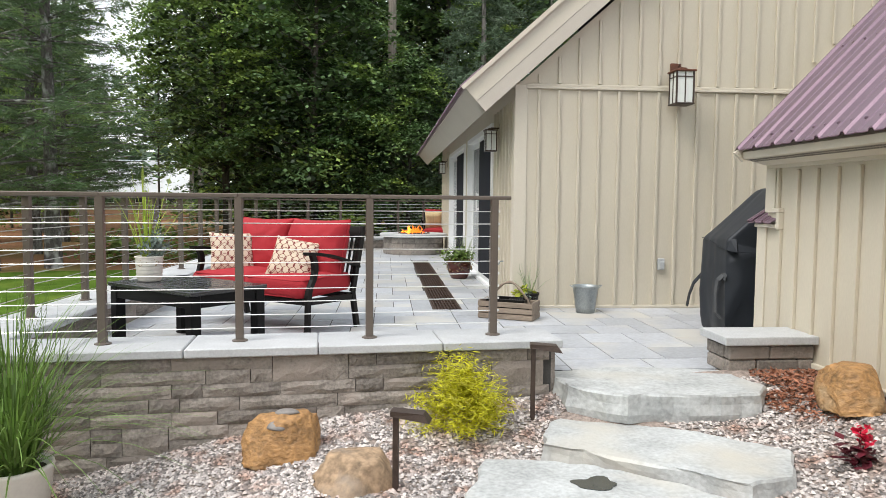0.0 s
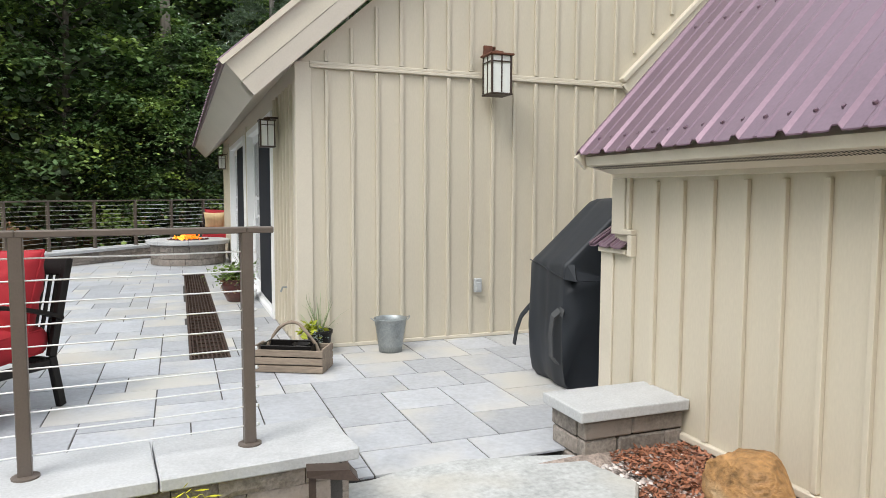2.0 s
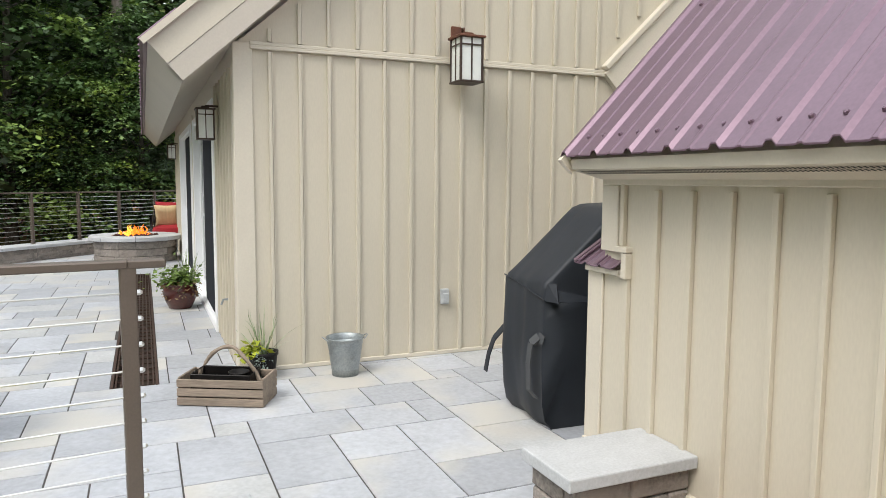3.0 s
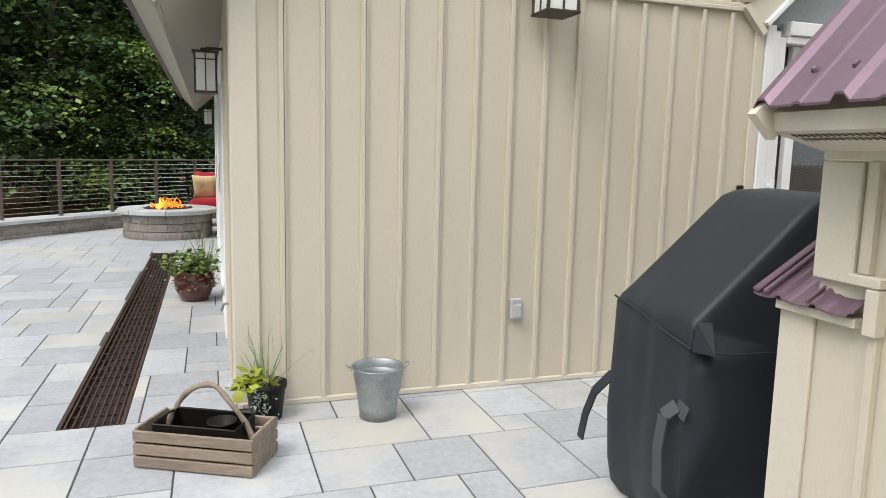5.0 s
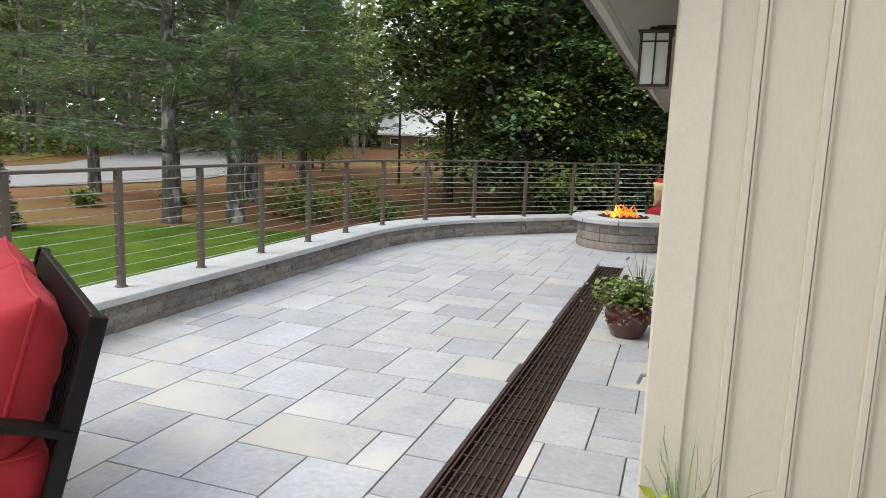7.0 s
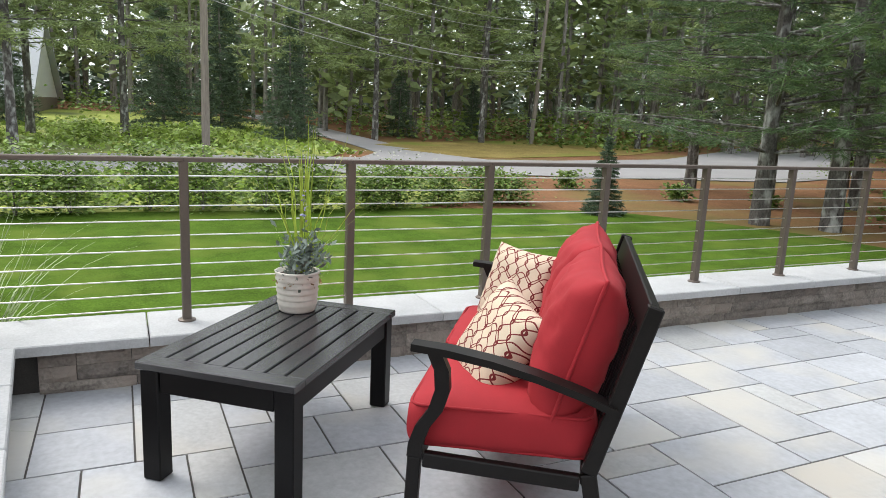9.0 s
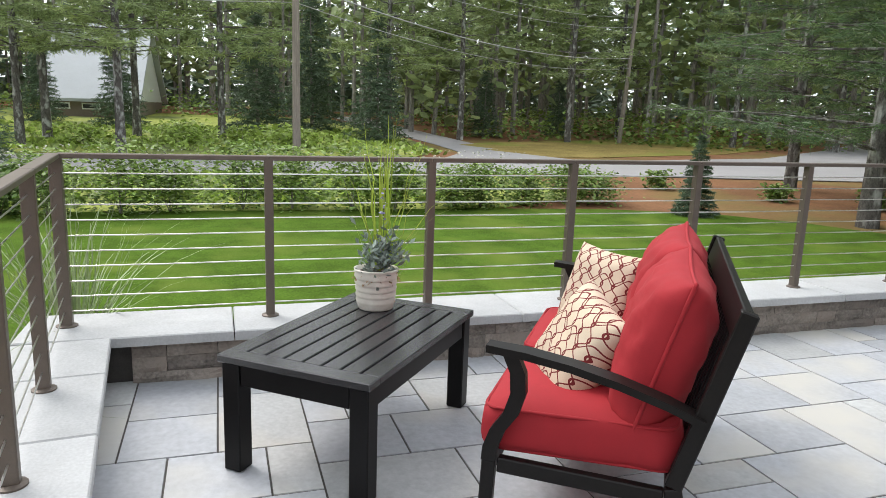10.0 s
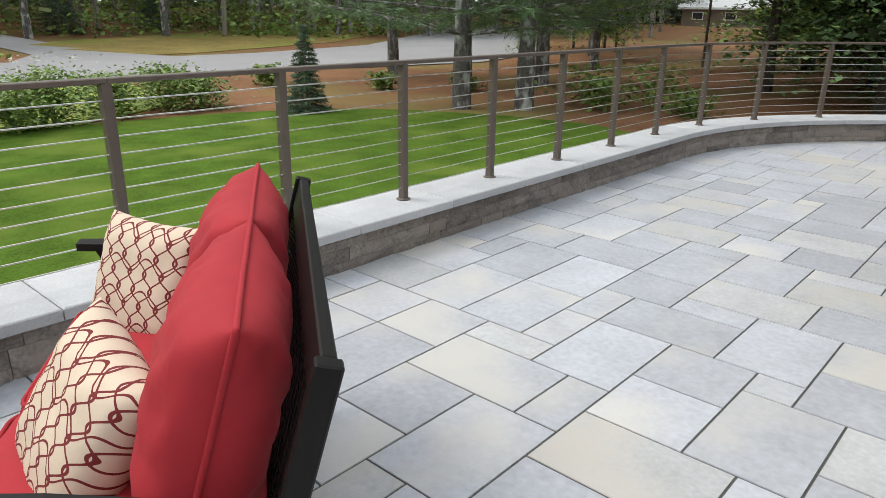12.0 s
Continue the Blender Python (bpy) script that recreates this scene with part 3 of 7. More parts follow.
# ---- low building beside the path ----
SX, SY = 1.44, -2.14
shed = thing("outbuilding", pose(0, 0, 0), "low cream outbuilding with plum metal roof", "outbuilding")
part("wall", bx(SX, SX + 0.14, -9.5, SY, 0.05, 1.38), SIDING, shed)
bm = bmesh.new()
ring = [(SX + 0.142, 0.05), (5.3, 0.05), (5.3, 5.4), (SX + 0.142, 1.58)]
f = [bm.verts.new((x, SY - 0.14, z)) for x, z in ring]
k = [bm.verts.new((x, SY - 0.002, z)) for x, z in ring]
bm.faces.new(f)
bm.faces.new(k[::-1])
for i in range(4):
    bm.faces.new((f[i], k[i], k[(i + 1) % 4], f[(i + 1) % 4]))
bmesh.ops.recalc_face_normals(bm, faces=bm.faces[:])
part("wall", bm, SIDING, shed)
part("foundation", bx(SX + 0.03, SX + 0.13, -9.5, SY, -0.6, 0.048), DARKROCK, shed)
for i in range(34):
    put_batten(SX, SY - 0.372 - 0.203 * i, 0.07, 1.30, -90, shed, -1)
put_batten(SX, SY - 0.145, 1.044, 1.32, -90, shed, -1)
put_batten(SX, SY - 0.185, 0.07, 0.9, -90, shed, -1)
part("corner_board", bx(SX - 0.018, SX, SY - 0.11, SY + 0.012, 1.01, 1.32, 0.004), TRIM, shed)
part("corner_board", bx(SX - 0.016, SX + 0.0, SY - 0.005, SY + 0.112, 0.0, 0.945, 0.004), TRIM, shed)
part("base_trim", bx(SX - 0.03, SX, -9.5, SY + 0.11, 0.03, 0.065, 0.005), TRIM, shed)
# bump-out with its own little roof that falls to the bed
part("bump_wall", bx(SX, SX + 1.6, SY + 0.002, SY + 0.105, 0.0, 0.96), SIDING, shed)
PX0, PZ0, FALL = SX - 0.058, 0.925, 0.62
PYA, PYB = SY - 0.158, SY + 0.172
bm = bmesh.new()
pr = []
n = 34
for k in range(n + 1):
    y = PYA + (PYB - PYA) * k / n
    u = (k % 12) / 12
    pr.append((y, 0.014 if u < 0.1 else 0.004 * max(0, math.sin(3 * math.pi * u))))
lo, hi, lo2, hi2 = [], [], [], []
for y, w in pr:
    lo.append(bm.verts.new((PX0, y, PZ0 + 0.012 + w)))
    hi.append(bm.verts.new((PX0 + 0.9, y, PZ0 + 0.012 + w + 0.9 * FALL)))
    lo2.append(bm.verts.new((PX0, y, PZ0 + 0.007 + w)))
    hi2.append(bm.verts.new((PX0 + 0.9, y, PZ0 + 0.007 + w + 0.9 * FALL)))
for k in range(n):
    bm.faces.new((lo[k], hi[k], hi[k + 1], lo[k + 1]))
    bm.faces.new((lo2[k], lo2[k + 1], hi2[k + 1], hi2[k]))
    bm.faces.new((lo[k], lo[k + 1], lo2[k + 1], lo2[k]))
bm.faces.new((lo[n], hi[n], hi2[n], lo2[n]))
bm.faces.new((lo[0], lo2[0], hi2[0], hi[0]))
bmesh.ops.recalc_face_normals(bm, faces=bm.faces[:])
part("pent_roof", bm, PURPLE, shed, "small plum ribbed metal pent roof")
for yy, w in ((PYB - 0.012, 0.026), (PYB - 0.045, 0.014), (PYB - 0.19, 0.008)):
    part("pent_rib", bar((PX0 - 0.004, yy, PZ0 + 0.022), (PX0 + 0.9, yy, PZ0 + 0.022 + 0.904 * FALL), w, 0.012, 0.003), PURPLE, shed)
part("ledge_fascia", bx(PX0 + 0.02, SX - 0.001, PYA + 0.01, SY + 0.11, 0.905, 0.932, 0.003), TRIM, shed)
part("ledge_trim", bx(SX - 0.04, SX, SY - 0.205, SY - 0.168, 0.895, 1.012, 0.004), TRIM, shed)
part("ledge_trim", bx(SX - 0.04, SX, SY - 0.205, SY - 0.115, 1.014, 1.042, 0.004), TRIM, shed)
# eave: fascia, vented soffit, roof sheet
EX, EZ = 1.21, 1.45
part("frieze", bx(SX - 0.02, SX, -9.5, SY + 0.01, 1.32, 1.35, 0.004), TRIM, shed)
bm = bmesh.new()
pr = [(EX + 0.02, EZ - 0.015), (EX + 0.03, EZ - 0.06), (SX - 0.10, 1.365), (SX - 0.02, 1.345), (SX, 1.38), (SX, EZ + 0.15)]
f = [bm.verts.new((x, SY + 0.012, z)) for x, z in pr]
k = [bm.verts.new((x, -9.5, z)) for x, z in pr]
bm.faces.new(f)
bm.faces.new(k[::-1])
for i in range(len(pr)):
    bm.faces.new((f[i], k[i], k[(i + 1) % len(pr)], f[(i + 1) % len(pr)]))
bmesh.ops.recalc_face_normals(bm, faces=bm.faces[:])
part("eave_box", bm, TRIM, shed)
VENT = mat("vent_slot", (0.05, 0.045, 0.04), 0.8, dark=0.8, light=1.2, bump=0)
bm = bmesh.new()
for i in range(230):
    yy = SY - 0.03 - i * 0.018
    for q in range(2):
        s0 = 0.25 + 0.32 * q
        xa, za = EX + 0.03 + (SX - 0.10 - EX - 0.03) * s0, EZ - 0.06 + (1.365 - EZ + 0.06) * s0
        xb, zb = EX + 0.03 + (SX - 0.10 - EX - 0.03) * (s0 + 0.22), EZ - 0.06 + (1.365 - EZ + 0.06) * (s0 + 0.22)
        v = [bm.verts.new(c) for c in ((xa, yy, za - 0.002), (xb, yy, zb - 0.002), (xb, yy - 0.010, zb - 0.002), (xa, yy - 0.010, za - 0.002))]
        bm.faces.new(v)
tagged(part("vent_strip", bm, VENT, shed, "rows of dark soffit vent slots"), kind="stuff")
RS = 1.035
bm = bmesh.new()
prof = []
y = SY + 0.02
while y > -9.4:
    prof += [(y, 0.0), (y - 0.012, 0.019), (y - 0.034, 0.019), (y - 0.052, 0.0), (y - 0.12, 0.0), (y - 0.128, 0.005), (y - 0.142, 0.005), (y - 0.15, 0.0)]
    y -= 0.228
L = 4.2
lo = [bm.verts.new((EX - 0.02, yy, EZ + hh)) for yy, hh in prof]
hi = [bm.verts.new((EX - 0.02 + L, yy, EZ + hh + L * RS)) for yy, hh in prof]
lo2 = [bm.verts.new((EX - 0.02, yy, EZ + hh - 0.006)) for yy, hh in prof]
hi2 = [bm.verts.new((EX - 0.02 + L, yy, EZ + hh + L * RS - 0.006)) for yy, hh in prof]
for i in range(len(prof) - 1):
    bm.faces.new((lo[i], lo[i + 1], hi[i + 1], hi[i]))
    bm.faces.new((lo2[i + 1], lo2[i], hi2[i], hi2[i + 1]))
    bm.faces.new((lo[i + 1], lo[i], lo2[i], lo2[i + 1]))
part("roof", bm, PURPLE, shed, "ribbed plum metal roofing")
bm = bmesh.new()
r0 = random.Random(4)
for row in range(3):
    yy = SY - 0.085
    while yy > -6.5:
        u = 0.06 + row * 0.62
        t = lathe([(0.0, 0.012), (0.008, 0.009), (0.011, 0.0)], 7)
        t.transform(pose(EX + u, yy, EZ + (u + 0.02) * RS + 0.001, 0, -44.6, 0))
        tmp = bpy.data.meshes.new("t")
        t.to_mesh(tmp)
        t.free()
        bm.from_mesh(tmp)
        yy -= 0.114
tagged(part("roof_screws", bm, PURPLE, shed, "small roofing screws"), kind="stuff")
part("rake_trim", bar((EX, SY + 0.012, EZ - 0.05), (EX + 3.4, SY + 0.012, EZ - 0.05 + 3.4 * RS), 0.03, 0.09), TRIM, shed)


# ---- terrace walls with caps ----
WX = -3.69          # line of the lawn-side posts
ARC_Y, ARC_R, ARC_T = 5.2, 3.87, radians(43)


def wall_line(s):
    """Point and heading of the lawn-side wall, s metres from its front corner."""
    y0 = -3.0
    straight = ARC_Y - y0
    if s <= straight:
        return Vector((WX, y0 + s, 0)), math.pi / 2
    a = (s - straight) / ARC_R
    if a <= ARC_T:
        return Vector((WX + ARC_R * (1 - math.cos(a)), ARC_Y + ARC_R * math.sin(a), 0)), math.pi / 2 - a
    d = s - straight - ARC_R * ARC_T
    h = math.pi / 2 - ARC_T
    return Vector((WX + ARC_R * (1 - math.cos(ARC_T)) + d * math.cos(h), ARC_Y + ARC_R * math.sin(ARC_T) + d * math.sin(h), 0)), h


FRONT_A, FRONT_B = Vector((WX, -3.011, 0)), Vector((-0.27, -2.694, 0))
FDIR = (FRONT_B - FRONT_A).normalized()
FNOR = Vector((FDIR.y, -FDIR.x, 0))
CAP_Z0, CAP_Z1 = 0.205, 0.255
WALL_LEN = 16.2


def strip(points, off0, off1, z0, z1):
    """A wall of constant section along points of (place, heading)."""
    bm = bmesh.new()
    rings = []
    for p, h in points:
        n = Vector((math.sin(h), -math.cos(h), 0))
        rings.append([bm.verts.new(p + n * o + Vector((0, 0, z))) for o, z in ((off0, z0), (off1, z0), (off1, z1), (off0, z1))])
    for a, b in zip(rings, rings[1:]):
        for i in range(4):
            bm.faces.new((a[i], a[(i + 1) % 4], b[(i + 1) % 4], b[i]))
    bm.faces.new(rings[0][::-1])
    bm.faces.new(rings[-1])
    bmesh.ops.recalc_face_normals(bm, faces=bm.faces[:])
    return bm


lawn_pts = [wall_line(s) for s in np.arange(0.0, WALL_LEN + 0.01, 0.3)]
lawn_wall = solid("wall_lawn", strip(lawn_pts, -0.13, 0.15, -0.7, CAP_Z0 - 0.002), JOINT, "low curved stone terrace wall on the lawn side", "wall", "structure")
fh = math.atan2(FDIR.y, FDIR.x)
flen = (FRONT_B - FRONT_A).length
front_wall = solid("wall_front", strip([(FRONT_A + FDIR * 0.15, fh), (FRONT_B - FDIR * 0.03, fh)], -0.13, 0.14, -0.75, CAP_Z0 - 0.002), JOINT, "stacked stone retaining wall under the front railing", "wall", "structure")


# ---- railing ----
RAIL_Z = 1.092
POST_H = RAIL_Z - CAP_Z1
post_me = None


def railing(name, spots, label, open_end):
    """Posts at spots (place, heading), a top rail and cables between them."""
    global post_me
    rl = thing(name, pose(0, 0, 0), label, "railing")
    if post_me is None:
        post_me = mesh_of("post", bx(-0.022, 0.022, -0.025, 0.025, 0.0, POST_H - 0.002, 0.004), BRONZE)
        railing.foot = mesh_of("foot_plate", lathe([(0.0, 0.0), (0.045, 0.0), (0.045, 0.006), (0.03, 0.012), (0.0, 0.012)], 16), BRONZE)
        railing.nut = mesh_of("cable_fitting", lathe([(0.0, 0.0), (0.008, 0.0), (0.008, 0.01), (0.004, 0.016), (0.0, 0.016)], 8), STEEL)
    for p, h in spots:
        ob = new("post", post_me)
        ob.parent = rl
        ob.matrix_local = Matrix.Translation(p + Vector((0, 0, CAP_Z1))) @ Matrix.Rotation(h, 4, "Z")
        ft = new("foot_plate", railing.foot)
        ft.parent = ob
    for (p, h), (q, g) in zip(spots, spots[1:]):
        d = (q - p).normalized()
        part("top_rail", bar(p + Vector((0, 0, RAIL_Z)) , q + Vector((0, 0, RAIL_Z)), 0.055, 0.024, 0.004), BRONZE, rl)
        for k in range(10):
            z = CAP_Z1 + 0.075 + k * 0.0755
            sag = 0.002
            part("cable", tube([p + Vector((0, 0, z)), (p + q) / 2 + Vector((0, 0, z - sag)), q + Vector((0, 0, z))], 0.0032, 6), STEEL, rl)
    if open_end:
        p, h = spots[-1]
        d = (spots[-1][0] - spots[-2][0]).normalized()
        part("top_rail", bar(p + Vector((0, 0, RAIL_Z)), p + d * 0.10 + Vector((0, 0, RAIL_Z)), 0.055, 0.024, 0.004), BRONZE, rl)
        for k in range(10):
            z = CAP_Z1 + 0.075 + k * 0.0755
            nt = new("cable_fitting", railing.nut)
            nt.parent = rl
            nt.matrix_local = Matrix.Translation(p + d * 0.022 + Vector((0, 0, z))) @ d.to_track_quat("Z", "Y").to_matrix().to_4x4()
    return rl


fspots = [(FRONT_A + FDIR * t, fh) for t in (0.0, 0.835, 1.575, 2.32, 3.075)]
railing("railing", fspots, "bronze cable railing on the front wall cap", True)
lspots = [wall_line(s) for s in [0.0] + [0.97 + 0.874 * i for i in range(9)] + [7.962 + 0.925 * i for i in range(1, 9)]]
railing("railing", lspots, "bronze cable railing along the curved lawn wall", False)


# ---- terrace furniture ----
def puffed(w, d, h, r, puff, cuts=7):
    """A soft boxy cushion centred at the origin."""
    bm = bmesh.new()
    bmesh.ops.create_cube(bm, size=2.0)
    bmesh.ops.subdivide_edges(bm, edges=bm.edges[:], cuts=cuts, use_grid_fill=True)
    for v in bm.verts:
        c = v.co.copy()
        half = Vector((w / 2, d / 2, h / 2))
        p = Vector([c[i] * half[i] for i in range(3)])
        core = Vector([max(-half[i] + r, min(half[i] - r, p[i])) for i in range(3)])
        o = p - core
        if o.length > 1e-6:
            p = core + o.normalized() * min(r, max(abs(q) for q in o))
        p.z += puff * (1 - c.x ** 2) * (1 - c.y ** 2) * (1 if c.z > 0 else -0.3) * abs(c.z)
        p.x += puff * 0.5 * c.x * (1 - c.z ** 2)
        p.y += puff * 0.5 * c.y * (1 - c.z ** 2)
        n = noise.noise(p * 9)
        p += Vector((n, noise.noise(p * 9 + Vector((7, 0, 0))), noise.noise(p * 8 + Vector((0, 5, 0))))) * 0.010
        v.co = p
    return bm


def piping(w, d, z, r=0.006, inset=0.01, bm=None):
    pts = []
    n = 6
    rad = 0.05
    for cx, cy, a0 in ((1, 1, 0), (-1, 1, 90), (-1, -1, 180), (1, -1, 270)):
        for k in range(n + 1):
            a = radians(a0 + 90 * k / n)
            pts.append(((w / 2 - inset - rad) * cx + rad * math.cos(a), (d / 2 - inset - rad) * cy + rad * math.sin(a), z))
    pts.append(pts[0])
    return tube(pts, r, 6, bm)


def throw_pillow(size, thick, high=None, e=4, crease=0.008, pinch=0.09, ev=None):
    """A cushion with a knife edge, pinched at its corners."""
    bm = bmesh.new()
    n = 28
    high = high or size
    top, bot = {}, {}
    for i in range(n + 1):
        for j in range(n + 1):
            u, v = math.sin(math.pi * (i / n - 0.5)), math.sin(math.pi * (j / n - 0.5))
            k = max(0.0, (1 - abs(u) ** e) * (1 - abs(v) ** (ev or e))) ** 0.5
            draw = 1 - pinch * (1 - u * u * v * v) * max(abs(u), abs(v)) ** 3
            x, y = u * size / 2 * draw, v * high / 2 * draw
            edge = max(abs(u), abs(v)) ** 2
            wr = crease * (noise.noise(Vector((x * 14, y * 14, 3))) + 1.3 * edge * noise.noise(Vector((x * 30 * (1 - u * u) + 5, y * 30 * (1 - v * v), 8))))
            top[i, j] = bm.verts.new((x, y, thick / 2 * k + wr * k))
            bot[i, j] = top[i, j] if i in (0, n) or j in (0, n) else bm.verts.new((x, y, -thick / 2 * k + wr * k))
    for i in range(n):
        for j in range(n):
            bm.faces.new((top[i, j], top[i + 1, j], top[i + 1, j + 1], top[i, j + 1]))
            bm.faces.new((bot[i, j], bot[i, j + 1], bot[i + 1, j + 1], bot[i + 1, j]))
    return bm


def rim_cord(size, high, r, pinch=0.045):
    """The cord sewn round the knife edge of such a cushion."""
    pts = []
    n = 22
    ring = [(i, 0) for i in range(n)] + [(n, j) for j in range(n)] + [(n - i, n) for i in range(n)] + [(0, n - j) for j in range(n + 1)]
    for i, j in ring:
        u, v = math.sin(math.pi * (i / n - 0.5)), math.sin(math.pi * (j / n - 0.5))
        draw = 1 - pinch * (1 - u * u * v * v) * max(abs(u), abs(v)) ** 3
        pts.append((u * size / 2 * draw * 1.004, v * high / 2 * draw * 1.004, 0))
    return tube(pts, r, 6)


def lattice_fabric(name, ground, line):
    """Cream cloth with an interlaced lattice of thin lines."""
    m = mat(name, ground, 0.85, dark=0.9, light=1.08, scale=12, fine=400, bump=0.1, size=0.001)
    n, l = m.node_tree.nodes, m.node_tree.links
    p = n["Principled BSDF"]
    base = p.inputs["Base Color"].links[0].from_socket
    tc = n.new("ShaderNodeTexCoord")
    sep = n.new("ShaderNodeSeparateXYZ")
    l.new(tc.outputs["Object"], sep.inputs[0])

    def op(kind, a, b=None):
        q = n.new("ShaderNodeMath")
        q.operation = kind
        for i, v in enumerate((a, b)):
            if v is None:
                continue
            if isinstance(v, (int, float)):
                q.inputs[i].default_value = v
            else:
                l.new(v, q.inputs[i])
        return q.outputs[0]

    def wavy(phase):
        # rows of waves that cross their neighbours
        s = op("SINE", op("ADD", op("MULTIPLY", sep.outputs["Y"], 66.0), phase))
        x = op("ADD", op("MULTIPLY", sep.outputs["X"], 17.0), op("MULTIPLY", s, 0.34))
        f = op("ABSOLUTE", op("SUBTRACT", op("FRACT", op("ADD", x, phase / 6.28)), 0.5))
        return op("LESS_THAN", f, 0.062)

    def wavy2(phase):
        s = op("SINE", op("ADD", op("MULTIPLY", sep.outputs["X"], 53.4), phase))
        y = op("ADD", op("MULTIPLY", sep.outputs["Y"], 10.5), op("MULTIPLY", s, 0.22))
        f = op("ABSOLUTE", op("SUBTRACT", op("FRACT", y), 0.5))
        return op("LESS_THAN", f, 0.03)

    mask = op("MAXIMUM", op("MAXIMUM", wavy(0.0), wavy(3.14)), wavy2(0.8))
    mx = n.new("ShaderNodeMix")
    mx.data_type = "RGBA"
    mx.inputs["B"].default_value = (*line, 1)
    l.new(mask, mx.inputs["Factor"])
    l.new(base, mx.inputs["A"])
    l.new(mx.outputs["Result"], p.inputs["Base Color"])
    return m


LATTICE = lattice_fabric("cream_lattice_fabric", (0.59, 0.49, 0.375), (0.15, 0.012, 0.014))


def arm(parent, x):
    """A flat, gently falling armrest with its bowed front support."""
    bm = bmesh.new()
    pts = [(0.0, 0.655), (-0.12, 0.648), (-0.26, 0.628), (-0.40, 0.597), (-0.54, 0.556), (-0.645, 0.515)]
    rows = []
    for i, (y, z) in enumerate(pts):
        w = 0.033 if i else 0.028
        rows.append([bm.verts.new((x + a, y, z + b)) for a, b in ((-w, -0.012), (w, -0.012), (w, 0.012), (-w, 0.012))])
    for a, b in zip(rows, rows[1:]):
        for i in range(4):
            bm.faces.new((a[i], a[(i + 1) % 4], b[(i + 1) % 4], b[i]))
    bm.faces.new(rows[0][::-1])
    bm.faces.new(rows[-1])
    bmesh.ops.recalc_face_normals(bm, faces=bm.faces[:])
    part("armrest", bm, BLACK, parent)
    bm = bmesh.new()
    pts = [(-0.075, 0.64), (-0.10, 0.585), (-0.105, 0.52), (-0.085, 0.45), (-0.045, 0.39), (-0.025, 0.33), (-0.022, 0.285)]
    rows = []
    for i, (y, z) in enumerate(pts):
        rows.append([bm.verts.new((x + a, y + b, z)) for a, b in ((-0.018, -0.024), (0.018, -0.024), (0.018, 0.024), (-0.018, 0.024))])
    for a, b in zip(rows, rows[1:]):
        for i in range(4):
            bm.faces.new((a[i], a[(i + 1) % 4], b[(i + 1) % 4], b[i]))
    bm.faces.new(rows[0][::-1])
    bm.faces.new(rows[-1])
    bmesh.ops.recalc_face_normals(bm, faces=bm.faces[:])
    part("arm_support", bm, BLACK, parent)


def loveseat(name, m, half, seats, label):
    """A metal-framed outdoor seat with loose cushions; its front looks to +y."""
    s = thing(name, m, label, "loveseat" if seats > 1 else "armchair")
    for x in (-half, half):
        arm(s, x)
        part("leg", bar((x, -0.022, 0.285), (x, -0.012, 0.0), 0.036, 0.044, 0.004, (0, 1, 0)), BLACK, s)
        part("leg", bar((x, -0.635, 0.0), (x, -0.575, 0.30), 0.036, 0.05, 0.004, (0, 1, 0)), BLACK, s)
        part("back_post", bar((x, -0.575, 0.302), (x, -0.725, 0.85), 0.036, 0.05, 0.004, (0, 1, 0)), BLACK, s)
        part("side_rail", bar((x, -0.05, 0.275), (x, -0.55, 0.265), 0.034, 0.05, 0.004), BLACK, s)
    part("front_rail", bar((-half + 0.02, -0.025, 0.275), (half - 0.02, -0.025, 0.275), 0.034, 0.05, 0.004), BLACK, s)
    part("rear_rail", bar((-half + 0.02, -0.57, 0.27), (half - 0.02, -0.57, 0.27), 0.034, 0.05, 0.004), BLACK, s)
    part("top_rail", bar((-half + 0.02, -0.712, 0.80), (half - 0.02, -0.712, 0.80), 0.03, 0.10, 0.004, (0, -0.29, 1)), BLACK, s)
    part("low_rail", bar((-half + 0.02, -0.605, 0.40), (half - 0.02, -0.605, 0.40), 0.028, 0.05, 0.004, (0, -0.29, 1)), BLACK, s)
    n = int(half * 2 / 0.048)
    for i in range(1, n):
        x = -half + 2 * half * i / n
        part("slat", bar((x, -0.612, 0.425), (x, -0.698, 0.752), 0.010, 0.024, 0, (0, 1, 0)), BLACK, s)
    w = 2 * (half - 0.025) / seats
    for i in range(seats):
        cx = -half + 0.025 + w * (i + 0.5)
        c = part("seat_cushion", puffed(w - 0.008, 0.60, 0.165, 0.035, 0.022), RED, s, smooth=True)
        c.matrix_local = pose(cx, -0.285, 0.385, -2, 0, 0)
        bm = piping(w + 0.004, 0.61, 0.066)
        piping(w + 0.004, 0.61, -0.066, bm=bm)
        part("piping", bm, RED, c, smooth=True)
        b = part("back_cushion", throw_pillow(w - 0.002, 0.255, 0.53, 4.6, 0.022, 0.06, 3.2), RED, s, smooth=True)
        b.matrix_local = pose(cx, -0.508, 0.65, 106, 0, 0)
        part("piping", rim_cord(w - 0.002, 0.53, 0.007, 0.06), RED, b, smooth=True)
    return s


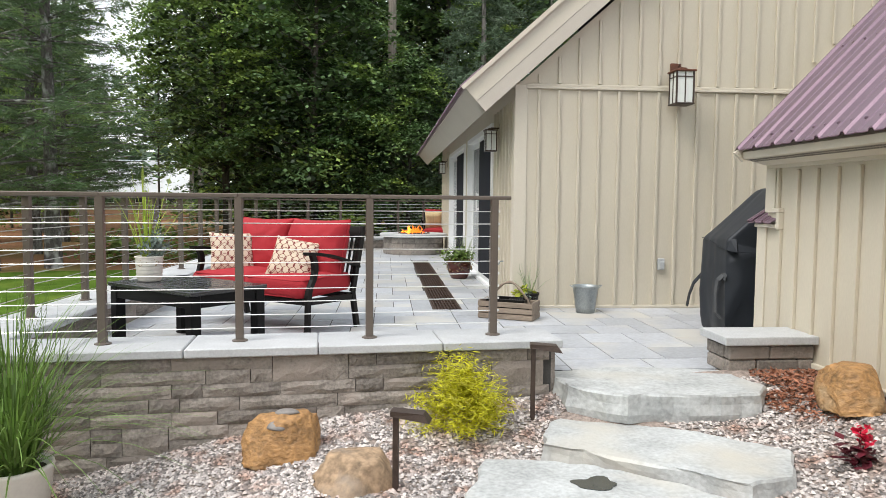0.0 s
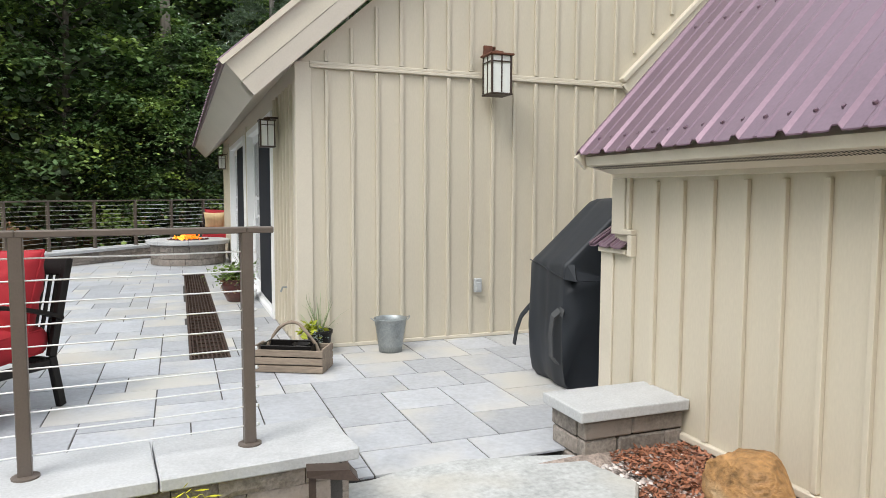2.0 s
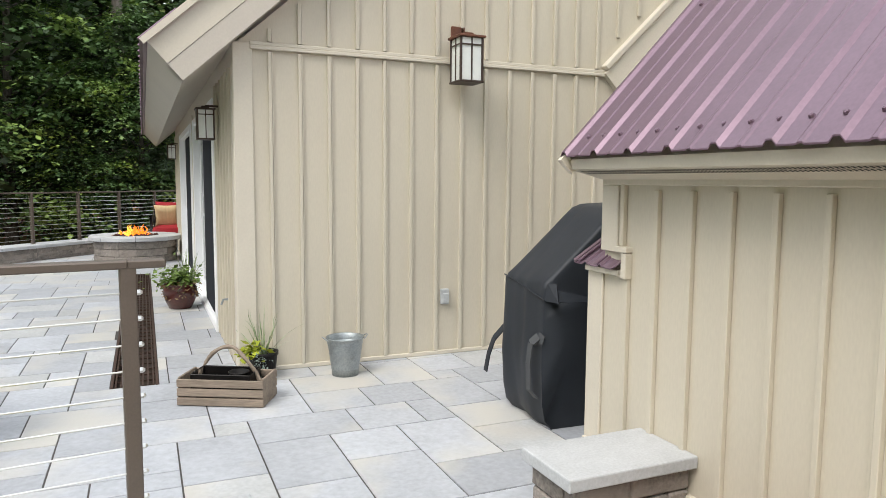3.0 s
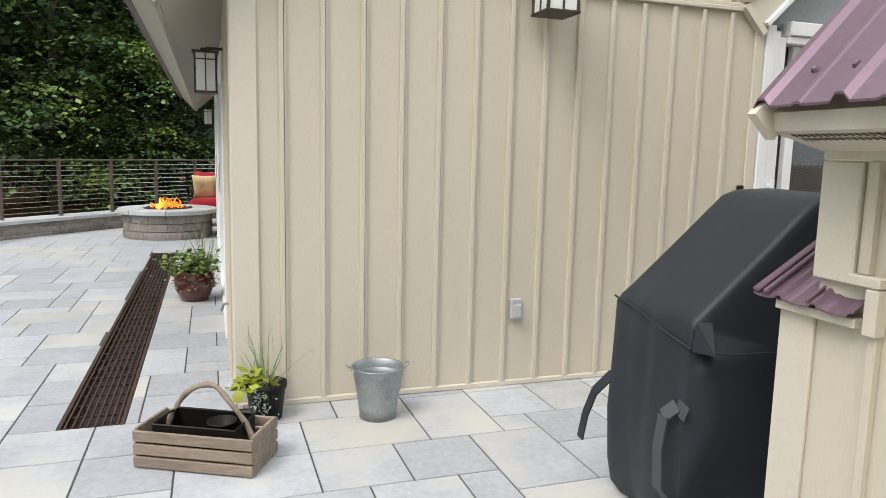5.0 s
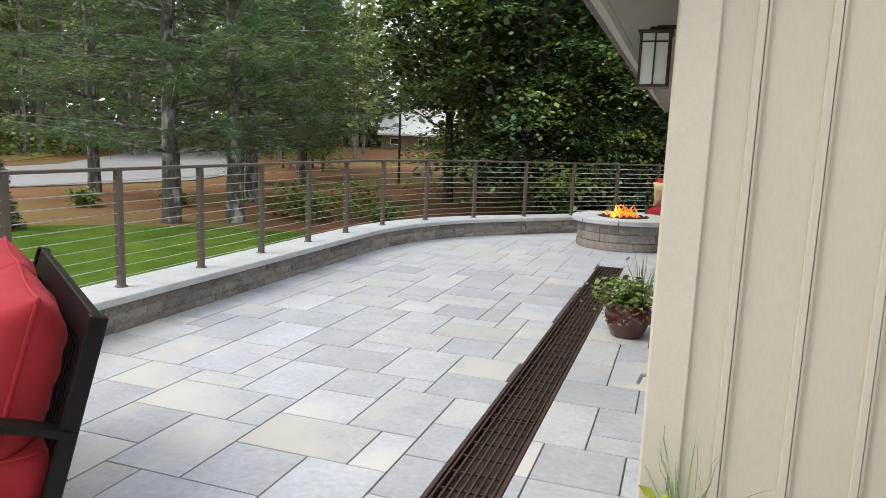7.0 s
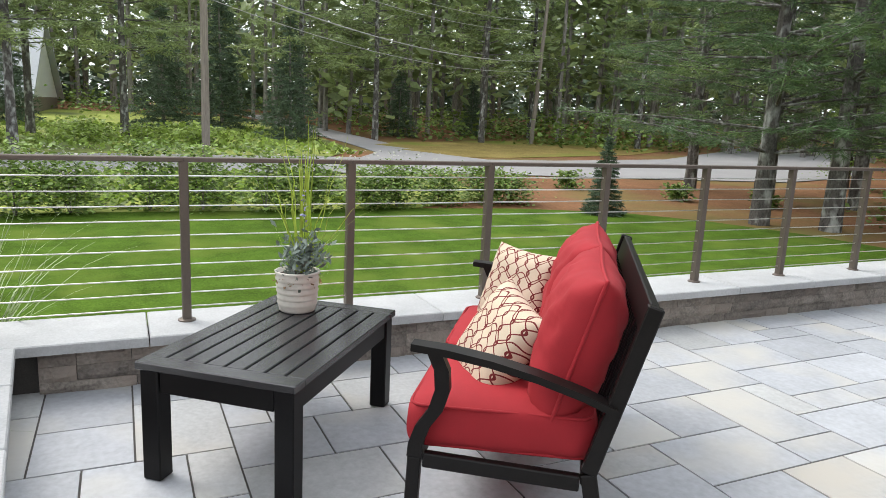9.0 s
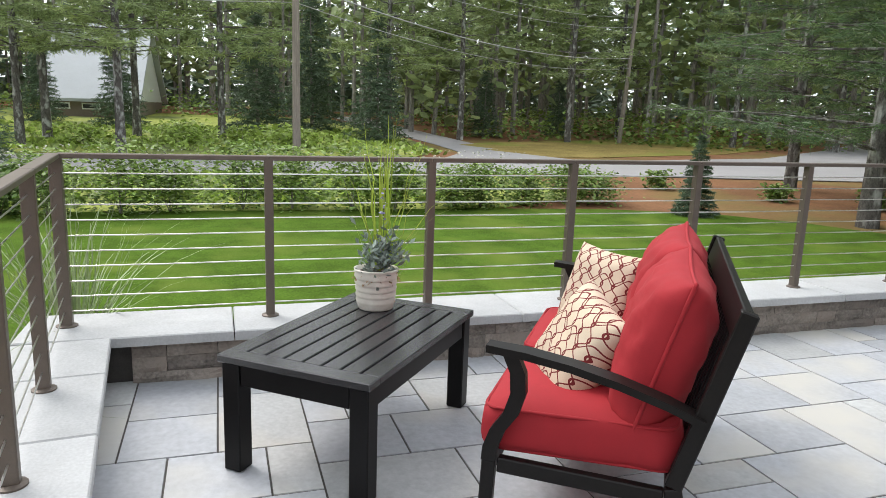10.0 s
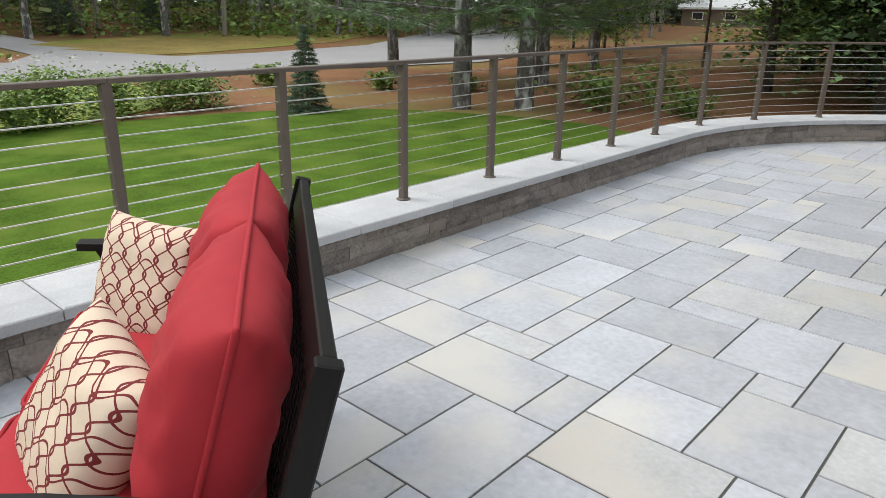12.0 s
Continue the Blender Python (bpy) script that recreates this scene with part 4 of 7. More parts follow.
SOFA = pose(-2.434, -1.116, 0.0, 0, 0, 144.5)
loveseat("loveseat", SOFA, 0.655, 2, "dark metal loveseat with plump red cushions on the terrace")
p1 = solid("throw_pillow", throw_pillow(0.385, 0.16), LATTICE, "cream throw pillow with dark red lattice on the loveseat", "pillow", group="pillows on the loveseat", smooth=True)
p1.matrix_world = SOFA @ pose(0.43, -0.25, 0.60, 112, 0, 56) @ pose(0, 0, 0, 0, 0, 2)
p2 = copy_thing(p1, SOFA @ pose(-0.30, -0.24, 0.575, 118, 0, 32) @ pose(0, 0, 0, 0, 0, 12))


# the legs' black varnish, base lifted to paint sky sheen into the top
TABLETOP = mat("black_varnish_sheen", (0.018, 0.018, 0.021), 0.27, 0.0, dark=0.7, light=1.4, scale=8, fine=120, bump=0.03, size=0.001, spec=1.0)


def coffee_table(m):
    t = thing("coffee_table", m, "low black slatted coffee table beside the loveseat", "table")
    L, W, H = 1.01, 0.635, 0.46
    n = 8
    part("tabletop_rail", bx(0, 0.075, 0, W, H - 0.03, H, 0.004), TABLETOP, t)
    part("tabletop_rail", bx(L - 0.075, L, 0, W, H - 0.03, H, 0.004), TABLETOP, t)
    w = W / n
    for i in range(n):
        part("slat", bx(0.077, L - 0.077, i * w + (0.005 if i else 0), (i + 1) * w - (0.005 if i < n - 1 else 0), H - 0.028, H - 0.001, 0.003), TABLETOP, t)
    for y0, y1 in ((0.02, 0.05), (W - 0.05, W - 0.02)):
        part("apron", bx(0.09, L - 0.09, y0, y1, H - 0.115, H - 0.031, 0.003), VARNISH, t)
    for x0, x1 in ((0.02, 0.05), (L - 0.05, L - 0.02)):
        part("apron", bx(x0, x1, 0.09, W - 0.09, H - 0.115, H - 0.031, 0.003), VARNISH, t)
    for x in (0.012, L - 0.087):
        for y in (0.012, W - 0.087):
            part("leg", bx(x, x + 0.075, y, y + 0.075, 0, H - 0.031, 0.005), VARNISH, t)


coffee_table(pose(-2.142, -1.812, 0, 0, 0, 140) @ pose(0, 0, 0))


def strap_leaves(n, length, width, spread, rng, droop=0.5, base=0.04, seg=5):
    """Long arching blades that rise from one spot."""
    quads = []
    for _ in range(n):
        a = rng.uniform(0, 2 * np.pi)
        tilt = abs(rng.normal(0, spread))
        ln = length * rng.uniform(0.55, 1.1)
        d = np.array([np.cos(a), np.sin(a), 0.0])
        side = np.array([-np.sin(a), np.cos(a), 0.0])
        pts = []
        for k in range(seg + 1):
            t = k / seg
            out = ln * (np.sin(tilt) * t + droop * np.sin(tilt) * t * t * 0.6)
            up = ln * (np.cos(tilt) * t - droop * (0.15 + np.sin(tilt)) * t ** 2.4 * 0.7)
            pts.append(d * (out + base * rng.uniform(0.2, 1)) * 1.0 + np.array([0, 0, up]))
        for k in range(seg):
            w0, w1 = width * (1 - 0.85 * (k / seg) ** 1.5), width * (1 - 0.85 * ((k + 1) / seg) ** 1.5)
            quads.append([pts[k] - side * w0 / 2, pts[k] + side * w0 / 2, pts[k + 1] + side * w1 / 2, pts[k + 1] - side * w1 / 2])
    return np.array(quads)


def blade_part(name, quads, material, parent, label=""):
    ob = new(name, blades_mesh(name, quads, material))
    ob.parent = parent
    return tagged(ob, label, kind="stuff")


rng = np.random.default_rng(7)
SILVER = leafy("silver_leaf", (0.20, 0.25, 0.22), 0.3)
BROWN = leafy("dry_leaf", (0.26, 0.17, 0.09), 0.4)
VARI = leafy("variegated_blade", (0.30, 0.37, 0.20), 0.35)
DEEP = leafy("burgundy_leaf", (0.10, 0.012, 0.022), 0.5)
CERISE = leafy("cerise_petal", (0.55, 0.012, 0.05), 0.4)
LAV = leafy("lavender_petal", (0.22, 0.22, 0.42), 0.3)

# planter on the coffee table
tp = thing("planter", pose(-3.04, -1.60, 0.46), "white ribbed ceramic planter with spiky grass on the table", "planter")
prof = [(0.0, 0.0), (0.075, 0.0), (0.082, 0.006), (0.084, 0.02)]
for i in range(5):
    z = 0.03 + i * 0.028
    prof += [(0.088 + i * 0.002, z), (0.092 + i * 0.002, z + 0.012), (0.088 + i * 0.002, z + 0.024)]
prof += [(0.100, 0.178), (0.103, 0.186), (0.094, 0.188), (0.090, 0.165), (0.0, 0.162)]
part("pot", lathe(prof, 36), CREAM, tp, smooth=True)
part("soil", lathe([(0.089, 0.166), (0.05, 0.172), (0.0, 0.175)], 20), SOIL, tp)
q = strap_leaves(24, 0.74, 0.014, 0.25, rng, 0.45) + np.array([-0.03, 0.03, 0.165])
LIMEBLADE = leafy("lime_blade", (0.34, 0.44, 0.06), 0.35)
blade_part("spiky_grass", q, LIMEBLADE, tp, "upright lime green blades")
at = rng.normal(0, 1, (420, 3)) * np.array([0.045, 0.045, 0.05]) + np.array([0.035, 0.02, 0.245])
blade_part("lavender_foliage", leaves(rng, at, 0.016, 2.6, 0.1, -0.8), SILVER, tp, "silvery blue-green lavender foliage")
at = np.array([[0.045 + 0.01 * i % 0.03, 0.02, 0.42 + 0.009 * i] for i in range(14)]) + rng.normal(0, 0.006, (14, 3))
blade_part("lavender_flower", leaves(rng, at, 0.014, 1.3, 0.1), LAV, tp, "pale violet flower spike")
part("flower_stem", tube([(0.045, 0.02, 0.2), (0.05, 0.02, 0.5)], 0.0015, 5), BLADE, tp)
a = rng.uniform(0, 6.28, 70)
at = np.stack([0.1 * np.cos(a), 0.1 * np.sin(a), rng.uniform(0.12, 0.19, 70)], 1)
blade_part("trailing_leaves", leaves(rng, at, 0.012, 1.4, 0.2, 0.8), BROWN, tp, "small dry trailing leaves")


def trough_drain(x0, x1, y0, y1):
    d = thing("trench_drain", pose(0, 0, 0), "long rusty brown slotted trench drain grate", "drain")
    part("channel", bx(x0, x1, y0, y1, -0.075, -0.065), SOIL, d)
    for a, b in ((x0, x0 + 0.018), (x1 - 0.018, x1)):
        part("edge_bar", bx(a, b, y0, y1, -0.065, 0.003, 0.002), GRATE, d)
    n = 8
    panels = 6
    step = (y1 - y0) / panels
    me = mesh_of("grate_bar", bx(-0.005, 0.005, 0.004, step - 0.004, -0.010, 0.001, 0.001), GRATE)
    cm = mesh_of("cross_bar", bx(x0 + 0.019, x1 - 0.019, -0.004, 0.004, -0.018, -0.007, 0.001), GRATE)
    for k in range(panels):
        for i in range(n):
            ob = new("grate_bar", me)
            ob.parent = d
            ob.location = (x0 + 0.032 + (x1 - x0 - 0.064) * i / (n - 1), y0 + k * step, 0)
        for j in range(7):
            ob = new("cross_bar", cm)
            ob.parent = d
            ob.location = (0, y0 + k * step + 0.02 + (step - 0.04) * j / 6, 0)


DRAIN = (-0.815, -0.525, -0.07, 5.76)
trough_drain(*DRAIN)

# oxblood pot by the doors
op_ = thing("planter", pose(-0.26, 2.78, 0), "glossy oxblood glazed pot with mixed plants", "planter")
part("pot", lathe([(0.0, 0.0), (0.10, 0.0), (0.115, 0.01), (0.15, 0.09), (0.168, 0.17), (0.165, 0.21), (0.15, 0.235), (0.158, 0.25), (0.155, 0.258), (0.14, 0.25), (0.138, 0.225), (0.0, 0.22)], 32), OXBLOOD, op_, smooth=True)
part("soil", lathe([(0.137, 0.226), (0.0, 0.24)], 20), SOIL, op_)
at = rng.normal(0, 1, (650, 3)) * np.array([0.10, 0.10, 0.055]) + np.array([-0.03, 0, 0.32])
blade_part("leafy_mound", leaves(rng, at, 0.035, 1.4, 0.4), FERN, op_, "low green mound of leaves")
a = rng.uniform(0, 6.28, 260)
at = np.stack([rng.uniform(0.13, 0.2, 260) * np.cos(a), rng.uniform(0.13, 0.2, 260) * np.sin(a), rng.uniform(0.12, 0.3, 260)], 1)
blade_part("trailing_leaves", leaves(rng, at, 0.022, 1.6, 0.2, 0.7), BROWN, op_, "dry brown trailing stems")
blade_part("grass_tuft", strap_leaves(34, 0.42, 0.012, 0.28, rng, 0.4) + np.array([0.08, 0.02, 0.22]), VARI, op_, "pale striped grass tuft")

# small black pot by the gable
bp = thing("planter", pose(0.13, -0.155, 0), "small black nursery pot with spiky plant", "planter")
part("pot", lathe([(0.0, 0.0), (0.075, 0.0), (0.096, 0.155), (0.103, 0.156), (0.103, 0.18), (0.094, 0.18), (0.09, 0.16), (0.0, 0.155)], 28), BLACK, bp, smooth=True)
blade_part("spiky_grass", strap_leaves(24, 0.36, 0.010, 0.42, rng, 0.35) + np.array([0.0, 0, 0.15]), VARI, bp, "long thin pale spikes")
at = rng.normal(0, 1, (60, 3)) * np.array([0.04, 0.04, 0.02]) + np.array([-0.07, -0.03, 0.2])
blade_part("lime_leaves", leaves(rng, at, 0.05, 1.3, 0.5), LIME, bp, "bright lime leaves")
at = rng.normal(0, 1, (200, 3)) * np.array([0.03, 0.03, 0.055]) + np.array([-0.03, -0.085, 0.12])
blade_part("trailing_leaves", leaves(rng, at, 0.012, 1.4, 0.2, 0.8), SILVER, bp, "silvery trailing leaves")


def trug(m):
    """A slatted wooden carrier with a bent branch for a handle."""
    t = thing("wooden_trug", m, "weathered slatted wooden trug with branch handle", "trug")
    L, W, H = 0.52, 0.27, 0.165
    for k in range(3):
        z = 0.004 + k * 0.055
        part("slat", bx(0, L, 0, 0.014, z, z + 0.046, 0.003), WOOD, t)
        part("slat", bx(0, L, W - 0.014, W, z, z + 0.046, 0.003), WOOD, t)
    for x in (0.0, L - 0.016):
        part("end_board", bx(x + 0.001, x + 0.015, 0.015, W - 0.015, 0.0, H + 0.004, 0.003), WOOD, t)
    part("bottom_board", bx(0.016, L - 0.016, 0.015, W - 0.015, 0.006, 0.02), WOOD, t)
    pts = [(0.06 + (L - 0.12) * k / 14, W / 2 + 0.012 * math.sin(k), 0.10 + 0.23 * math.sin(math.pi * k / 14) ** 0.75) for k in range(15)]
    part("branch_handle", tube(pts, [0.012 + 0.002 * math.sin(k * 2) for k in range(15)], 8), WOOD, t, "grey bent branch handle", smooth=True)
    tr = thing("plastic_tray", m @ pose(0.07, 0.035, 0.075), "black plastic plant tray inside the trug", "tray")
    a, b, h = 0.36, 0.2, 0.105
    bm = bx(0, a, 0, b, 0, 0.006)
    box(bm, 0, 0.006, 0, b, 0.006, h)
    box(bm, a - 0.006, a, 0, b, 0.006, h)
    box(bm, 0.006, a - 0.006, 0, 0.006, 0.006, h)
    box(bm, 0.006, a - 0.006, b - 0.006, b, 0.006, h)
    part("tray_body", bm, BLACK, tr)
    part("rim", tube([(0, 0, h), (a, 0, h), (a, b, h), (0, b, h), (0, 0, h)], 0.005, 6), BLACK, tr)
    nest = thing("nursery_pot", m @ pose(0.33, 0.13, 0.082), "empty round black nursery pot in the tray", "pot")
    part("pot_wall", lathe([(0.0, 0.0), (0.045, 0.0), (0.058, 0.10), (0.062, 0.10), (0.062, 0.094)], 20), BLACK, nest, smooth=True)
    sup = thing("wood_block", m @ pose(0.09, 0.06, 0.021), "short wood block under the tray", "block")
    part("block", bx(0, 0.3, 0, 0.15, 0, 0.053, 0.003), WOOD, sup)


trug(pose(-0.437, -0.583, 0, 0, 0, -27))

# galvanised pail
pl = thing("pail", pose(0.665, -0.285, 0) @ Matrix.Diagonal((0.89, 0.89, 0.86, 1)), "dented galvanised steel pail by the wall", "pail")
part("pail_body", lathe([(0.0, 0.012), (0.095, 0.012), (0.097, 0.0), (0.102, 0.0), (0.106, 0.05), (0.110, 0.056), (0.108, 0.062), (0.122, 0.17), (0.126, 0.176), (0.124, 0.182), (0.133, 0.25), (0.139, 0.256), (0.137, 0.263), (0.143, 0.295), (0.149, 0.30), (0.147, 0.307), (0.142, 0.302), (0.135, 0.25), (0.105, 0.06), (0.095, 0.02), (0.0, 0.018)], 40), GALV, pl, smooth=True)
for sgn in (-1, 1):
    pts = [(sgn * (0.142 + 0.035 * math.sin(math.pi * k / 8)), 0.035 * math.cos(math.pi * k / 8), 0.285 + 0.028 * math.sin(math.pi * k / 8)) for k in range(9)]
    part("ear_handle", tube(pts, 0.0045, 7), GALV, pl, smooth=True)


# covered grill
def grill(m):
    """A fabric cover over a grill: side shelf at x = 0, rising to the hood, its end face towards -x."""
    g = thing("covered_grill", m, "gas grill under a black fabric cover", "grill cover")
    W = 0.54
    prof = [(0.06, 0.0), (0.02, 0.05), (0.0, 0.14), (-0.012, 0.35), (-0.006, 0.60), (0.0, 0.775), (0.012, 0.805), (0.06, 0.845), (0.16, 0.935), (0.28, 1.045), (0.37, 1.13), (0.43, 1.185), (0.48, 1.203), (0.62, 1.208), (0.78, 1.20), (0.84, 1.16), (0.86, 0.9), (0.86, 0.3), (0.84, 0.0)]
    bm = bmesh.new()
    cols = []
    steps = 28
    for k in range(steps + 1):
        t = k / steps
        y = W * t
        edge = min(t, 1 - t)
        col = []
        for x, z in prof:
            tuck = max(0.0, 1 - edge / 0.10) ** 2
            zz = z - (0.055 * tuck if z > 0.79 else 0.0)
            hang = max(0.0, 1 - z / 0.8)
            w = 0.010 * noise.noise(Vector((x * 4, y * 5, z * 4)))
            fold = 0.010 * hang * math.sin(y * 21 + 2 * z) + 0.006 * noise.noise(Vector((y * 16, z * 2, 2)))
            crease = -0.010 * max(0.0, 1 - abs(y - 0.30 - 0.25 * x) / 0.03) if 0.84 < z < 1.19 else 0.0
            inset = 0.03 * tuck if z > 0.10 else 0.045 * tuck
            yy = y + (inset if t < 0.5 else -inset)
            col.append(bm.verts.new((x + (w + fold if x < 0.3 else 0), yy, zz + crease + 0.4 * w)))
        cols.append(col)
    for a, b in zip(cols, cols[1:]):
        for i in range(len(prof) - 1):
            bm.faces.new((a[i], b[i], b[i + 1], a[i + 1]))
    # the face across the end, gathered in folds below the seam
    for col, out in ((cols[0], -1), (cols[-1], 1)):
        n = len(prof)
        mid = sum((p.co for p in col), Vector()) / n
        c = bm.verts.new(mid + Vector((0, out * 0.012, 0)))
        ring = []
        for p in col:
            q = mid.lerp(p.co, 0.62)
            ring.append(bm.verts.new(q + Vector((0, out * (0.012 + 0.012 * math.sin(q.x * 19 + q.z * 2)), 0))))
        for i in range(n):
            j = (i + 1) % n
            bm.faces.new((col[i], col[j], ring[j], ring[i]))
            bm.faces.new((ring[i], ring[j], c))
    bmesh.ops.recalc_face_normals(bm, faces=bm.faces[:])
    part("cover", bm, COVER, g, smooth=True)
    part("seam", tube([(-0.004, 0.02, 0.715), (-0.006, 0.15, 0.735), (-0.004, 0.35, 0.772), (0.0, W - 0.02, 0.79)], 0.004, 6), COVER, g)
    part("seam", tube([(0.0, 0.012, 0.715), (0.12, -0.012, 0.70), (0.45, -0.016, 0.70), (0.84, 0.0, 0.70)], 0.004, 6), COVER, g)
    # gathered dart at the shelf's near corner
    bm = bmesh.new()
    ring = ((0.02, 0.035, 0.80), (-0.015, 0.0, 0.715), (0.055, -0.022, 0.70), (0.06, 0.012, 0.80))
    v = [bm.verts.new(p) for p in ring] + [bm.verts.new((p[0] + 0.02, p[1] + 0.03, p[2])) for p in ring]
    for q in ((0, 1, 2, 3), (7, 6, 5, 4), (0, 4, 5, 1), (1, 5, 6, 2), (2, 6, 7, 3), (3, 7, 4, 0)):
        bm.faces.new([v[i] for i in q])
    bmesh.ops.recalc_face_normals(bm, faces=bm.faces[:])
    part("corner_dart", bm, COVER, g)
    STRAP = mat("grey_webbing", (0.055, 0.058, 0.062), 0.7, dark=0.8, light=1.25, scale=8, fine=300, bump=0.2, size=0.001)
    pts = [(-0.008, 0.015, 0.50), (-0.012, 0.065, 0.515), (-0.045, 0.09, 0.475), (-0.058, 0.09, 0.36), (-0.05, 0.09, 0.22), (-0.008, 0.085, 0.17)]
    bm = bmesh.new()
    for p, q in zip(pts, pts[1:]):
        bar(p, q, 0.05, 0.005, 0, (-1, 0, 0.15), bm)
    part("strap_handle", bm, STRAP, g, "grey webbing handle")
    bm = bmesh.new()
    pts = [(0.0, W - 0.03, 0.48), (-0.05, W + 0.01, 0.40), (-0.075, W + 0.03, 0.30), (-0.09, W + 0.035, 0.20)]
    for p, q in zip(pts, pts[1:]):
        bar(p, q, 0.045, 0.006, 0, (-1, 0, 0.2), bm)
    part("tie_strap", bm, COVER, g, "loose hanging tie strap")


grill(pose(1.335, -1.80, 0, 0, 0, -3))


# fire bowl
def fire_pit(m, R):
    f = thing("fire_pit", m, "round stone fire pit with burning gas flames", "fire pit")
    part("core", lathe([(0.0, 0.0), (R - 0.06, 0.0), (R - 0.06, 0.35), (0.0, 0.35)], 40), JOINT, f)
    H = 0.115
    for row in range(3):
        n = 15
        r0 = random.Random(row)
        a = r0.uniform(0, 1)
        for k in range(n):
            w = 2 * math.pi / n
            g = 0.0025 / R
            bm = bmesh.new()
            ring = []
            rr = R + r0.uniform(-0.006, 0.008)
            for t in (0.0, 0.5, 1.0):
                an = a + k * w + g + (w - 2 * g) * t
                ring.append([bm.verts.new((q * math.cos(an), q * math.sin(an), z)) for q, z in ((R - 0.055, row * H + 0.003), (rr, row * H + 0.004), (rr + 0.004, row * H + H / 2), (rr, row * H + H - 0.004), (R - 0.055, row * H + H - 0.003))])
            for u, v in zip(ring, ring[1:]):
                for i in range(5):
                    bm.faces.new((u[i], u[(i + 1) % 5], v[(i + 1) % 5], v[i]))
            bm.faces.new(ring[0])
            bm.faces.new(ring[-1][::-1])
            bmesh.ops.recalc_face_normals(bm, faces=bm.faces[:])
            part("stone", bm, STONE, f)
    for k in range(8):
        w = 2 * math.pi / 8
        bm = bmesh.new()
        ring = []
        for t in range(6):
            an = k * w + 0.008 + (w - 0.016) * t / 5
            ro = R + 0.08
            ring.append([bm.verts.new((q * math.cos(an), q * math.sin(an), z)) for q, z in ((0.36, 0.352), (ro - 0.012, 0.352), (ro, 0.362), (ro, 0.412), (ro - 0.01, 0.42), (0.36, 0.42))])
        for u, v in zip(ring, ring[1:]):
            for i in range(6):
                bm.faces.new((u[i], u[(i + 1) % 6], v[(i + 1) % 6], v[i]))
        bm.faces.new(ring[0])
        bm.faces.new(ring[-1][::-1])
        bmesh.ops.recalc_face_normals(bm, faces=bm.faces[:])
        part("cap_stone", bm, CAP, f)
    part("burner_pan", lathe([(0.0, 0.39), (0.355, 0.39), (0.355, 0.352)], 32), GRATE, f)
    r0 = random.Random(3)
    bm = bmesh.new()
    for k in range(150):
        an, q = r0.uniform(0, 6.28), 0.33 * math.sqrt(r0.random())
        t = bmesh.ops.create_icosphere(bm, subdivisions=1, radius=r0.uniform(0.018, 0.032), matrix=Matrix.Translation((q * math.cos(an), q * math.sin(an), 0.402 + r0.uniform(0, 0.015))))
    LAVA = mat("lava_rock", (0.06, 0.028, 0.02), 0.9, dark=0.5, light=1.6, scale=20, fine=90, bump=0.6, size=0.01)
    tagged(part("lava_rocks", bm, LAVA, f, "dark reddish lava rocks"), kind="stuff")
    FLAME = glow("gas_flame", (1.0, 0.19, 0.01), 1.0)
    FLAME2 = glow("flame_core", (1.0, 0.38, 0.04), 1.2)
    for k in range(26):
        an, q = r0.uniform(0, 6.28), 0.24 * math.sqrt(r0.random())
        h = r0.uniform(0.07, 0.20) * (1.25 - q * 2)
        pts = [(q * math.cos(an) + 0.02 * math.sin(j * 1.3 + k), q * math.sin(an) + 0.015 * math.cos(j + k), 0.41 + h * j / 6) for j in range(7)]
        part("flame", tube(pts, [0.010, 0.017, 0.018, 0.014, 0.010, 0.005, 0.001], 7), FLAME if k % 3 else FLAME2, f, smooth=True)


fire_pit(pose(-0.72, 7.62, 0), 0.62)
far_seat = pose(-0.12, 8.75, 0, 0, 0, 172)
loveseat("armchair", far_seat, 0.36, 1, "dark metal armchair with red cushions by the fire pit")
STRIPE = mat("striped_cream_fabric", (0.62, 0.47, 0.27), 0.85, dark=0.8, light=1.2, scale=1, fine=30, bump=0.05, size=0.001, stretch=(14, 0.5, 0.5))
p3_ = solid("throw_pillow", throw_pillow(0.42, 0.15), STRIPE, "striped cream throw pillow on the armchair", "pillow", smooth=True)
p3_.matrix_world = far_seat @ pose(0.12, -0.33, 0.66, 70, 0, 0)


